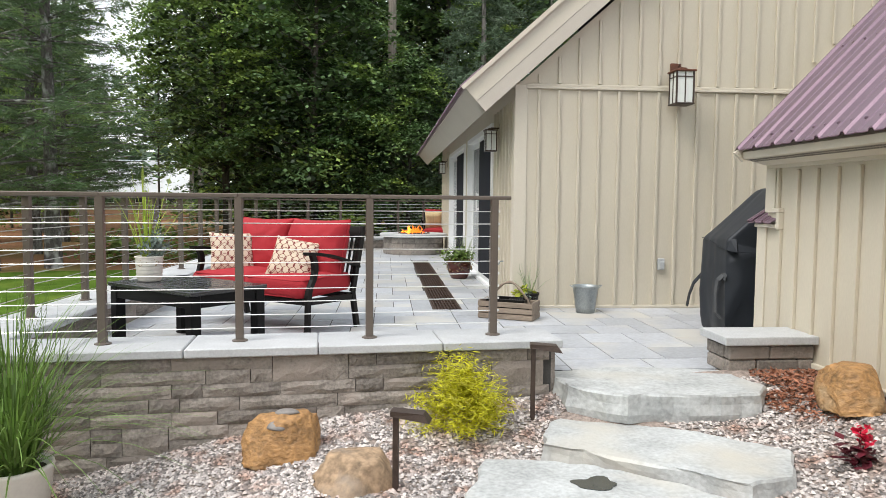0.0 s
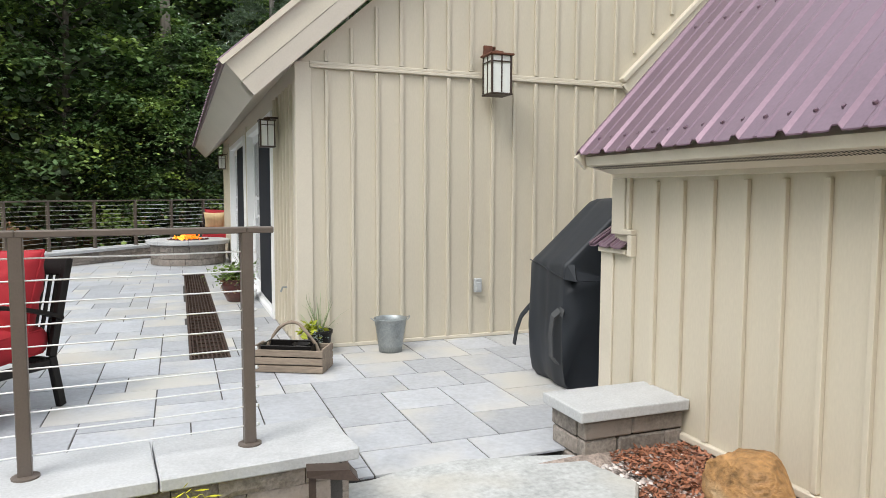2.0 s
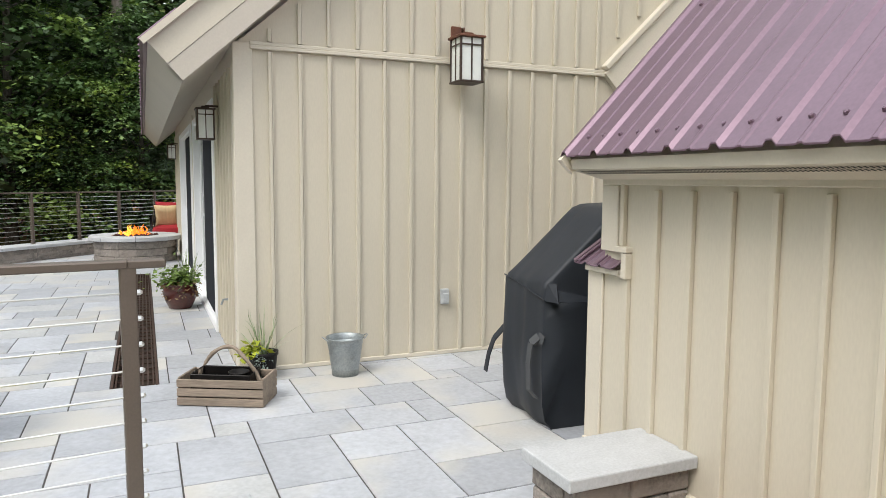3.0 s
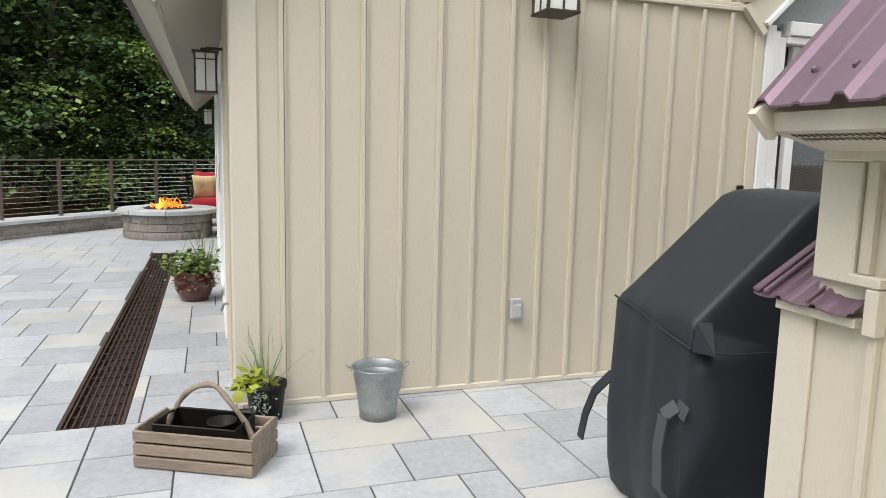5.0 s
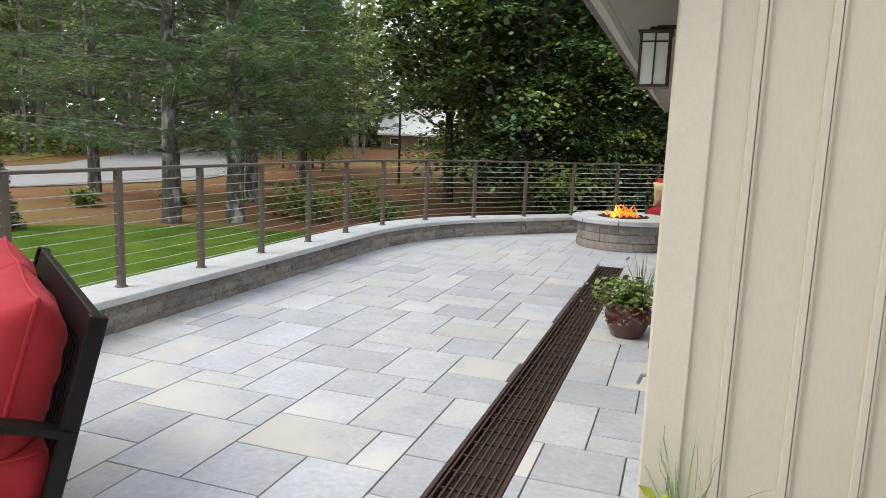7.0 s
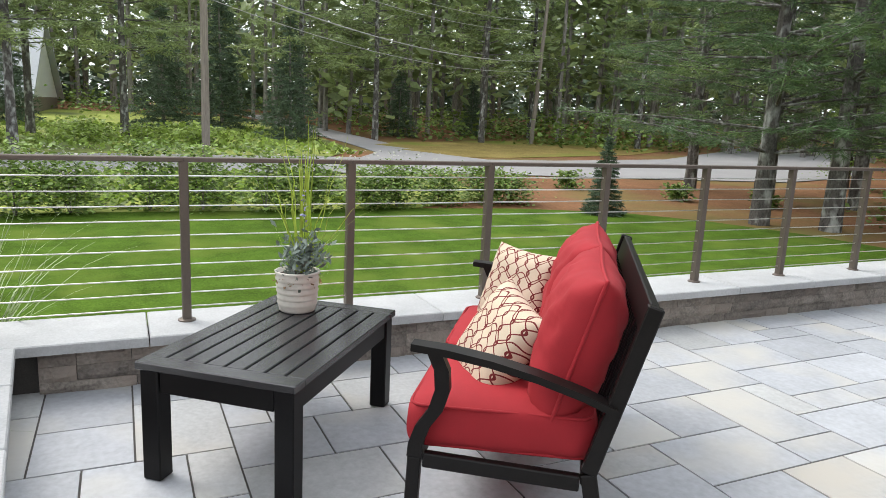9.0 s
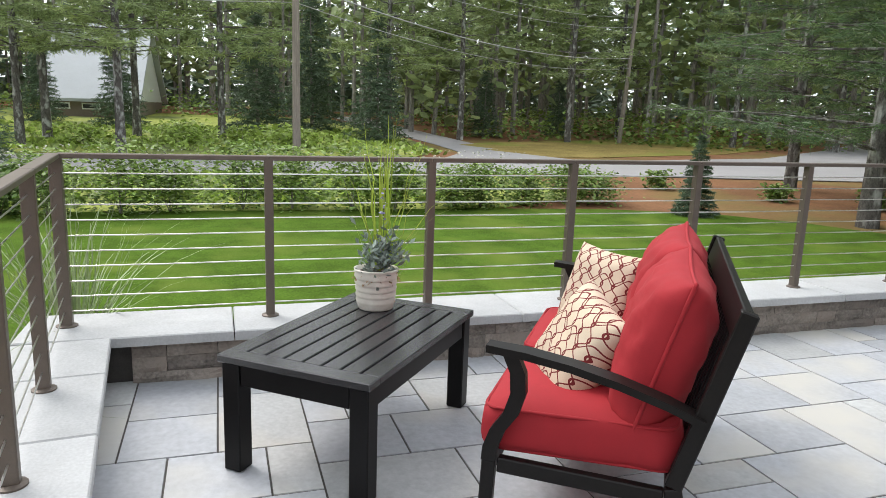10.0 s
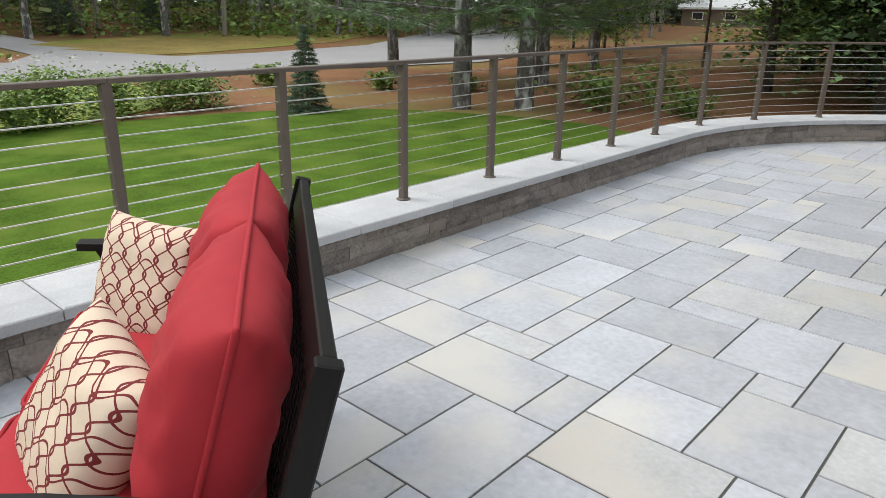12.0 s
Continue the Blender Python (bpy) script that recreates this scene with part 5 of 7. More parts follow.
# wall lanterns
def lantern(m, metal, label, top=None):
    """A box lantern with frosted panes; its wall plate lies at y = 0, it stands out to -y."""
    g = thing("wall_lantern", m, label, "lantern")
    w, h = 0.085, 0.30
    part("wall_plate", bx(-0.055, 0.055, -0.022, 0.0, 0.16, 0.42, 0.006), top or metal, g)
    part("arm", bar((0, -0.02, 0.345), (0, -0.17, 0.345), 0.022, 0.022, 0.003), metal, g)
    yc = -0.17
    for sx in (-1, 1):
        for sy in (-1, 1):
            part("corner_bar", bx(sx * w - 0.008, sx * w + 0.008, yc + sy * w - 0.008, yc + sy * w + 0.008, 0.0, h, 0.002), metal, g)
    bm = bx(-w - 0.012, w + 0.012, yc - w - 0.012, yc + w + 0.012, -0.016, -0.001, 0.003)
    part("bottom_frame", bm, metal, g)
    part("roof_cap", bx(-w - 0.022, w + 0.022, yc - w - 0.022, yc + w + 0.022, h + 0.001, h + 0.018, 0.004), top or metal, g)
    part("finial", bx(-0.04, 0.04, yc - 0.04, yc + 0.04, h + 0.019, h + 0.045, 0.006), top or metal, g)
    for sx, sy in ((0, -1), (0, 1), (-1, 0), (1, 0)):
        if sx == 0:
            part("pane", bx(-w + 0.009, w - 0.009, yc + sy * (w - 0.002) - 0.002, yc + sy * (w - 0.002) + 0.002, 0.001, h - 0.001), FROST, g, "frosted glass")
            part("glazing_bar", bx(-0.005, 0.005, yc + sy * (w + 0.003) - 0.003, yc + sy * (w + 0.003) + 0.003, 0.001, h - 0.001), metal, g)
            part("glazing_bar", bx(-w + 0.009, w - 0.009, yc + sy * (w + 0.005) - 0.003, yc + sy * (w + 0.005) + 0.003, h - 0.055, h - 0.045), metal, g)
        else:
            part("pane", bx(sx * (w - 0.002) - 0.002, sx * (w - 0.002) + 0.002, yc - w + 0.009, yc + w - 0.009, 0.001, h - 0.001), FROST, g, "frosted glass")
            part("glazing_bar", bx(sx * (w + 0.003) - 0.003, sx * (w + 0.003) + 0.003, yc - 0.005, yc + 0.005, 0.001, h - 0.001), metal, g)
            part("glazing_bar", bx(sx * (w + 0.005) - 0.003, sx * (w + 0.005) + 0.003, yc - w + 0.009, yc + w - 0.009, h - 0.055, h - 0.045), metal, g)
    return g


LANTERN_METAL = mat("dark_bronze", (0.060, 0.042, 0.034), 0.5, 0.4, dark=0.8, light=1.3, scale=14, fine=90, bump=0.08, size=0.002)
lantern(pose(1.62, -0.002, 2.06), LANTERN_METAL, "bronze wall lantern with rusty cap on the gable", RUST)
l2 = lantern(pose(-0.002, 0.88, 1.65, 0, 0, -90) @ Matrix.Diagonal((0.70, 0.70, 0.72, 1)), LANTERN_METAL, "dark bronze wall lantern beside the sliding door")
copy_thing(l2, pose(-0.002, 7.75, 1.68, 0, 0, -90))

# outlet, switch
OUTLET = mat("pale_grey_outlet", (0.50, 0.52, 0.53), 0.4, 0.2, dark=0.85, light=1.1, scale=14, fine=70, bump=0.05, size=0.002)
o = thing("outdoor_outlet", pose(1.525, 0, 0.45), "grey weatherproof outdoor outlet box", "outlet")
part("outlet_box", bx(-0.034, 0.034, -0.035, 0.0, -0.06, 0.06, 0.008, 2), OUTLET, o)
part("cover_flap", bx(-0.026, 0.026, -0.052, -0.036, -0.048, 0.03, 0.008, 2), OUTLET, o)
o = thing("switch_box", pose(3.035, 0, 1.10), "small dark doorbell button plate", "doorbell")
part("plate", bx(-0.022, 0.022, -0.022, -0.0, -0.06, 0.06, 0.004), BLACK, o)
part("button", bx(-0.012, 0.012, -0.028, -0.023, -0.035, 0.03, 0.003), WHITE, o)
o = thing("hose_bib", pose(-0.0, 0.55, 0.42, 0, 0, -90), "small cream hose tap on the wall", "tap")
part("tap_plate", bx(-0.03, 0.03, -0.012, 0, -0.05, 0.05, 0.005), TRIM, o)
part("tap_spout", tube([(0, -0.012, 0.01), (0, -0.05, 0.01), (0, -0.065, -0.03)], 0.009, 8), GALV, o)

# stone pier by the low building
pier = thing("stone_pier", pose(0, 0, 0), "low stone pier with a grey cap slab", "pier")
part("core", bx(0.90, 1.435, -2.74, -2.50, -0.3, 0.184), JOINT, pier)
r0 = random.Random(12)
for row in range(4):
    z = 0.18 - (row + 1) * 0.092
    x = 0.865
    while x < 1.43:
        L = min(r0.choice((0.19, 0.27, 0.35)), 1.432 - x)
        if 1.432 - x - L < 0.08:
            L = 1.432 - x
        part("stone", bx(x, x + L - 0.005, -2.765 + r0.uniform(-0.008, 0.004), -2.70, z + 0.003, z + 0.089, 0.008), STONE, pier)
        x += L
    part("stone", bx(0.862 + r0.uniform(-0.006, 0.004), 0.91, -2.695, -2.475, z + 0.003, z + 0.089, 0.008), STONE, pier)
part("cap_stone", bx(0.825, 1.436, -2.80, -2.44, 0.186, 0.240, 0.007, 2), CAP, pier, "rock-faced grey cap slab")


# ---- front bed ----
def slab(name, outline, z1, thick, label, seed):
    """A split stone slab with a broken edge."""
    bm = bmesh.new()
    pts = []
    n = len(outline)
    for i in range(n):
        a, b = Vector(outline[i]), Vector(outline[(i + 1) % n])
        for k in range(6):
            p = a.lerp(b, k / 6)
            j = 0.032
            pts.append((p.x + j * noise.noise(Vector((p.x * 9, p.y * 9, seed))), p.y + j * noise.noise(Vector((p.x * 9, p.y * 9, seed + 5)))))
    c = Vector((sum(p[0] for p in pts) / len(pts), sum(p[1] for p in pts) / len(pts)))
    levels = ((0.97, z1 - thick), (1.01, z1 - thick * 0.7), (1.0, z1 - thick * 0.35), (0.995, z1 - 0.012), (0.975, z1), (0.75, z1), (0.45, z1), (0.2, z1))
    rings = []
    for li, (k, z) in enumerate(levels):
        ring = []
        for x, y in pts:
            px, py = c.x + (x - c.x) * k, c.y + (y - c.y) * k
            w = 0.014 * noise.noise(Vector((px * 6, py * 6, z * 9 + seed)))
            if li < 4:
                px += w * 1.5
                py += w * 1.5
            ring.append(bm.verts.new((px, py, z + 0.008 * noise.noise(Vector((px * 4, py * 4, seed + 2))))))
        rings.append(ring)
    for a, b in zip(rings, rings[1:]):
        for i in range(len(pts)):
            bm.faces.new((a[i], a[(i + 1) % len(pts)], b[(i + 1) % len(pts)], b[i]))
    bm.faces.new(rings[0][::-1])
    bm.faces.new(rings[-1])
    return solid(name, bm, SLAB, label, "stone slab", group="stone slabs of the path")


STEP = [(-0.26, -2.66), (0.10, -2.58), (0.45, -2.60), (0.85, -2.70), (0.90, -2.92), (0.93, -3.10), (0.83, -3.24), (0.45, -3.25), (0.06, -3.23), (-0.24, -3.04)]
PATH_A = [(-0.37, -3.14), (-0.19, -2.98), (0.07, -3.09), (0.39, -3.36), (0.76, -3.65), (0.57, -3.99), (0.32, -4.07), (0.05, -3.84), (-0.26, -3.62), (-0.48, -3.49)]
PATH_B = [(-0.95, -4.04), (-0.80, -3.58), (-0.50, -3.60), (-0.28, -3.70), (0.02, -3.92), (0.24, -4.14), (0.30, -4.60), (-0.20, -4.75), (-0.75, -4.50)]
slab("step_slab", STEP, 0.010, 0.165, "thick grey stone step slab before the terrace", 1.0)
slab("path_slab", PATH_A, -0.165, 0.12, "large flat grey stepping slab in the gravel", 2.0)
slab("path_slab", PATH_B, -0.20, 0.12, "large flat grey stepping slab with a dark stain", 3.0)


WATER = mat("still_dark_water", (0.05, 0.055, 0.05), 0.08, dark=0.8, light=1.2, scale=6, fine=60, bump=0)
bm = prism(blob(-0.34, -3.93, 0.105, 0.065, 28, 0.22, 6), -0.215, -0.193)
solid("puddle", bm, WATER, "small dark puddle in a hollow of the slab", "puddle")


def boulder(m, size, material, label, seed):
    bm = bmesh.new()
    bmesh.ops.create_icosphere(bm, subdivisions=5, radius=1.0)
    for v in bm.verts:
        p = v.co.copy()
        d = 1 + 0.20 * noise.noise(p * 1.2 + Vector((seed, 0, 0))) + 0.09 * noise.noise(p * 2.8 + Vector((0, seed, 0))) + 0.07 * noise.noise(p * 5 + Vector((0, 0, seed))) + 0.05 * noise.noise(p * 9 + Vector((seed, 0, 0))) - 0.06 * abs(noise.noise(p * 3.5 + Vector((seed, seed, 0)))) + 0.02 * noise.noise(p * 22)
        # flattened facets
        for f in ((0.6, -0.5, 0.6), (-0.7, -0.4, 0.5), (0.1, 0.8, 0.5), (0, -0.9, 0.25), (-0.15 + 0.1 * seed % 0.4, -0.1, 1.0), (0.95, -0.2, 0.1)):
            fv = Vector(f).normalized()
            h = p.dot(fv) * d
            if h > 0.74:
                d *= 0.74 / h * 0.82 + 0.18
        v.co = Vector((p.x * size[0], p.y * size[1], max(-0.25 * size[2], p.z * size[2]))) * d
    ob = solid("boulder", bm, material, label, "boulder", group="boulders in the gravel", smooth=True)
    ob.matrix_world = m
    return ob


def bed(x, y):
    return bed_height(x, y)


boulder(pose(-1.80, -3.36, bed(-1.80, -3.36) + 0.035, 0, 0, 12), (0.225, 0.16, 0.225), BOULDER, "golden brown boulder with small stones on top", 1.0)
TAN = mat("tan_boulder", (0.31, 0.215, 0.135), 0.85, dark=0.35, light=1.7, scale=11, fine=30, bump=0.8, size=0.02, hue=(0.27, 0.23, 0.19))
boulder(pose(-1.41, -3.74, bed(-1.41, -3.74) - 0.02, 0, 12, 30), (0.22, 0.20, 0.20), TAN, "rough tan boulder in the gravel", 4.0)
boulder(pose(1.225, -3.44, bed(1.225, -3.44) + 0.05, 0, -8, -25), (0.17, 0.22, 0.215), BOULDER, "golden brown boulder beside the outbuilding", 7.0)
boulder(pose(1.02, -4.42, bed(1.02, -4.42) + 0.02, 0, 0, 10), (0.2, 0.2, 0.18), TAN, "pale tan boulder at the edge of the path", 9.0)


def flat_rock(m, r, seed):
    bm = bmesh.new()
    bmesh.ops.create_icosphere(bm, subdivisions=2, radius=1.0)
    for v in bm.verts:
        d = 1 + 0.3 * noise.noise(v.co * 1.5 + Vector((seed, 0, 0)))
        v.co = Vector((v.co.x * r * d, v.co.y * r * 0.75 * d, v.co.z * r * 0.28))
    ob = solid("flat_stone", bm, DARKROCK, "small flat grey stone on the boulder", "stone", group="stones on the boulder", smooth=True)
    ob.matrix_world = m


zb = bed(-1.80, -3.36)
flat_rock(pose(-1.79, -3.34, zb + 0.212), 0.06, 2)
flat_rock(pose(-1.82, -3.44, zb + 0.175, 30, 0, 10), 0.05, 5)


def path_light(x, y, h, turn):
    """A square post with a sloped hood."""
    p = thing("path_light", pose(x, y, bed(x, y) - 0.02, 0, 0, turn), "dark bronze path light with a sloped hood", "path light", group="path lights")
    part("post", bx(-0.013, 0.013, -0.013, 0.013, 0, h, 0.002), LANTERN_METAL, p)
    bm = bmesh.new()
    v = [bm.verts.new(c) for c in ((-0.02, -0.035, h - 0.012), (0.16, -0.045, h - 0.035), (0.16, 0.045, h - 0.035), (-0.02, 0.035, h - 0.012), (-0.02, -0.035, h + 0.012), (0.13, -0.035, h + 0.004), (0.13, 0.035, h + 0.004), (-0.02, 0.035, h + 0.012))]
    for q in ((0, 1, 2, 3), (7, 6, 5, 4), (0, 4, 5, 1), (1, 5, 6, 2), (2, 6, 7, 3), (3, 7, 4, 0)):
        bm.faces.new([v[i] for i in q])
    bmesh.ops.recalc_face_normals(bm, faces=bm.faces[:])
    part("hood", bm, LANTERN_METAL, p)


path_light(-0.45, -3.09, 0.44, -8)
path_light(-1.235, -3.82, 0.385, -12)

# gold thread-leaf shrub
sx, sy = -0.87, -3.16
sh = thing("golden_shrub", pose(sx, sy, bed(sx, sy)), "bright golden thread-leaf cypress shrub in gravel", "shrub")
part("stem", tube([(0, 0, 0), (0.01, 0.0, 0.12)], 0.015, 6), BARK, sh)
GOLD = leafy("golden_thread_leaf", (0.56, 0.54, 0.03), 0.4, 0.35)
quads = []
for i in range(240):
    a, el = rng.uniform(0, 6.28), rng.uniform(0.05, 1.5)
    L = rng.uniform(0.7, 1.1)
    d = np.array([np.cos(a) * np.cos(el) * 0.34, np.sin(a) * np.cos(el) * 0.30, 0.06 + np.sin(el) * 0.38]) * L
    for k in range(9):
        t = 0.4 + 0.6 * k / 9
        base = d * t + np.array([0, 0, -0.05 * t ** 3 * np.cos(el)])
        for _ in range(4):
            quads.append(leaves(rng, (base + rng.normal(0, 0.012, 3))[None], 0.0062, 7.0, 0.2, 0.25)[0])
blade_part("thread_foliage", np.array(quads), GOLD, sh)

# red-leaved plant
cx, cy = 0.90, -3.93
co = thing("coleus_plant", pose(cx, cy, bed(cx, cy)), "small burgundy-leaved plant with cerise flowers", "plant")
at = rng.normal(0, 1, (60, 3)) * np.array([0.036, 0.036, 0.022]) + np.array([0, 0, 0.06])
blade_part("leaf_rosette", leaves(rng, at, 0.042, 1.5, 0.5), DEEP, co, "dark burgundy leaves")
for k in range(4):
    d = np.array([rng.normal(0, 0.05), rng.normal(0, 0.05), 0.13 + 0.02 * k]) * np.array([0.8, 0.8, 1.0])
    at = d + rng.normal(0, 0.014, (18, 3))
    blade_part("flower_head", leaves(rng, at, 0.028, 1.1, 0.2), CERISE, co, "cerise petals")
    part("stalk", tube([(0, 0, 0.02), tuple(d)], 0.002, 5), DEEP, co)


gz_lawn = ground_height(-4.38, -3.12) + 0.04


def grass_pot(x, y, z, label, n, length, width=0.010, spread=0.42, leaf=BLADE):
    g = thing("planter", pose(x, y, z), label, "planter")
    part("pot", lathe([(0.0, 0.0), (0.12, 0.0), (0.13, 0.01), (0.165, 0.30), (0.172, 0.315), (0.168, 0.33), (0.152, 0.33), (0.148, 0.29), (0.0, 0.285)], 30), CREAM, g, smooth=True)
    part("soil", lathe([(0.147, 0.29), (0.0, 0.30)], 18), SOIL, g)
    blade_part("ornamental_grass", strap_leaves(n, length, width, spread, rng, 0.85, 0.09, 7) + np.array([0, 0, 0.29]), leaf, g, "dense arching grass blades")
    return g


grass_pot(-3.0, -3.62, bed(-3.0, -3.62), "ribbed cream pot with tall ornamental grass", 420, 0.98)
grass_pot(-4.38, -3.12, gz_lawn, "cream pot of pale striped grass outside the corner", 110, 1.3, 0.017, 0.3, VARI)

# pebbles: one scatter of loose stones
base = bmesh.new()
bmesh.ops.create_cone(base, cap_ends=False, segments=4, radius1=1.0, radius2=0.35, depth=0.9)
bmesh.ops.contextual_create(base, geom=[e for e in base.edges if all(v.co.z > 0 for v in e.verts)])
bmesh.ops.triangulate(base, faces=base.faces[:])
bv = np.array([v.co[:] for v in base.verts])
bf = np.array([[v.index for v in f.verts] for f in base.faces])
base.free()
N = 64000
px = rng.uniform(-3.4, 1.40, N)
py = -2.80 - 2.5 * rng.uniform(0, 1, N) ** 1.15
keep = py < -2.84 - 0.0928 * (-0.3 - px) * (px < -0.25) - 0.02
for outline in (STEP, PATH_A, PATH_B):
    # leave out the stones that would lie under a slab
    hit = np.zeros(N, bool)
    for (xa, ya), (xb, yb) in zip(outline, outline[1:] + outline[:1]):
        cross = (ya > py) != (yb > py)
        hit ^= cross & (px < xa + (py - ya) * (xb - xa) / (yb - ya + 1e-9))
    keep &= ~hit
px, py = px[keep], py[keep]
N = len(px)
pz = bed_surface(px, py) + rng.uniform(0.003, 0.014, N)
sc = rng.uniform(0.006, 0.016, N)
rot = rng.uniform(0, 6.28, N)
sq = np.stack([rng.uniform(0.8, 1.5, N), rng.uniform(0.7, 1.1, N), rng.uniform(0.45, 0.8, N)], 1)
V = bv[None] * sq[:, None, :] * sc[:, None, None] * rng.uniform(0.8, 1.2, (N, len(bv), 1))
c, s_ = np.cos(rot)[:, None], np.sin(rot)[:, None]
V = np.stack([V[..., 0] * c - V[..., 1] * s_ + px[:, None], V[..., 0] * s_ + V[..., 1] * c + py[:, None], V[..., 2] + pz[:, None]], 2)
F = bf[None] + (np.arange(N) * len(bv))[:, None, None]
me = bpy.data.meshes.new("gravel")
me.vertices.add(N * len(bv))
me.vertices.foreach_set("co", V.astype(np.float32).ravel())
me.loops.add(N * len(bf) * 3)
me.loops.foreach_set("vertex_index", F.astype(np.int32).ravel())
me.polygons.add(N * len(bf))
me.polygons.foreach_set("loop_start", np.arange(0, N * len(bf) * 3, 3, dtype=np.int32))
me.update(calc_edges=True)
me.materials.append(PEBBLE)
tagged(new("gravel", me), "loose pinkish white and grey gravel stones", "gravel", "", "stuff")


# shredded red mulch between the step, the pier and the outbuilding
N = 5200
px, py = rng.uniform(0.80, 1.41, N), rng.uniform(-3.55, -2.80, N)
d = np.hypot((px - 1.12) / 0.36, (py + 3.05) / 0.36)
keep = (d + rng.normal(0, 0.40, N) < 0.95) & (px > 0.98 - 0.5 * (py + 2.9) * (py < -2.9) - 0.25 * (py < -3.05))
px, py = px[keep], py[keep]
at = np.stack([px, py, bed_surface(px, py) + rng.uniform(0.012, 0.024, len(px))], 1)
MULCH = leafy("red_mulch", (0.30, 0.125, 0.07), 0.5, 0.0)
tagged(new("mulch", blades_mesh("mulch", leaves(rng, at, 0.013, 3.0, 0.5), MULCH)), "shredded red-brown bark mulch over the gravel", "mulch", "", "stuff")


# ---- trees and distance ----
def trunk_mesh(h, r0, r1, seed, lean=0.02, sides=10, limbs=()):
    rr = random.Random(seed)
    pts, rad = [], []
    n = 9
    for i in range(n + 1):
        t = i / n
        pts.append((lean * h * t * t + 0.03 * math.sin(5 * t + seed), 0.03 * math.cos(4 * t + seed), h * t - 0.1 * (i == 0)))
        rad.append((r0 * 1.25 if i == 0 else r0 + (r1 - r0) * t))
    bm = tube(pts, rad, sides)
    for a, b, r in limbs:
        tube([a, tuple((Vector(a) + Vector(b)) / 2 + Vector((0, 0, 0.06))), b], [r, r * 0.6, r * 0.2], 5, bm)
    return bm


def tree(name, m, trunk_me, crown_me, label, category="tree", group=""):
    t = thing(name, m, label, category, group)
    for n, me in (("trunk", trunk_me), ("crown", crown_me)):
        ob = new(n, me)
        ob.parent = t
    return t


def maple_proto(seed, h, spread, low, n_limb, per, size, material, r0=0.15, core=3000):
    """A broad-leaved tree: arching limbs that carry flat, drooping sprays of leaves, and an inner crown with shade
    painted in.
    """
    g = np.random.default_rng(seed)
    limbs, sprays = [], []
    for i in range(n_limb):
        t = (i + g.uniform(0, 1)) / n_limb
        z = low + (h - low) * t
        R = spread * (np.sin(np.pi * (0.16 + 0.80 * t)) ** 0.75) * g.uniform(0.55, 1.12)
        a = i * 2.4 + g.normal(0, 0.4)
        rise = R * g.uniform(0.05, 0.30)
        out = np.array([np.cos(a), np.sin(a), 0.0])
        side = np.array([-np.sin(a), np.cos(a), 0.0])
        foot = max(0.25, z - 0.30 * R)
        limbs.append(((0.02 * foot, 0, foot), tuple(out * R * 0.8 + np.array([0, 0, z + rise])), 0.03 * r0 / 0.15))
        for k in range(4):
            u = 0.40 + 0.17 * k + g.uniform(0, 0.14)
            c = out * R * u + side * g.normal(0, 0.20 * R * u) + np.array([0, 0, z + rise * np.sin(np.pi * min(1.0, u * 0.8)) - 0.18 * R * u * u + g.normal(0, 0.10)])
            w = 0.30 + 0.28 * g.uniform(0, 1)
            p = g.normal(0, 1, (per, 3)) * np.array([w * 1.3, w, 0.035])
            at = c + p[:, :1] * out + p[:, 1:2] * side
            at[:, 2] += p[:, 2] - 0.22 * p[:, 0] - 0.30 * (p[:, 0] ** 2 + p[:, 1] ** 2)
            sprays.append(leaves(g, at, size, 1.2, 0.82, 0.4))
    # added core leaves, larger and darker, put the crown's shade into colour
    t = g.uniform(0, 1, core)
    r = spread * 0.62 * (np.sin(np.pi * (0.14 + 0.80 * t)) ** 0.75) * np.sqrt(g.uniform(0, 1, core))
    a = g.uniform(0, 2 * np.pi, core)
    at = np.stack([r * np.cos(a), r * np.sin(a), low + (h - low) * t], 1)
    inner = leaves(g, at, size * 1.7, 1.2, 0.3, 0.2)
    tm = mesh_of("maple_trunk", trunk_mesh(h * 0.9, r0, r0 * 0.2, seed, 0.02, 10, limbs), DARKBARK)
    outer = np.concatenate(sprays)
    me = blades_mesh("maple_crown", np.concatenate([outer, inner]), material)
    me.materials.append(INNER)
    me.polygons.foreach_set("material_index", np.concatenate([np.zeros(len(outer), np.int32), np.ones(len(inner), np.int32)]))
    return tm, me


def needle_sprays(g, centres, per, length, width):
    """Tufts of long soft needles round each centre."""
    n = len(centres) * per
    at = np.repeat(centres, per, 0)
    d = g.normal(0, 1, (n, 3)) * np.array([1, 1, 0.4])
    d /= np.linalg.norm(d, axis=1)[:, None]
    s = np.cross(d, g.normal(0, 1, (n, 3)))
    s /= np.linalg.norm(s, axis=1)[:, None]
    L = (length * g.uniform(0.6, 1.2, n))[:, None]
    a = at + d * L * 0.15
    b = at + d * L
    b[:, 2] -= 0.12 * L[:, 0]
    return np.stack([a - s * width, a + s * width, b + s * width * 0.3, b - s * width * 0.3], 1)


LICHEN = mat("lichened_pine_bark", (0.105, 0.098, 0.090), 0.95, dark=0.3, light=1.6, scale=13, fine=40, bump=0.9, size=0.03, stretch=(1, 1, 0.55), hue=(0.40, 0.41, 0.39))


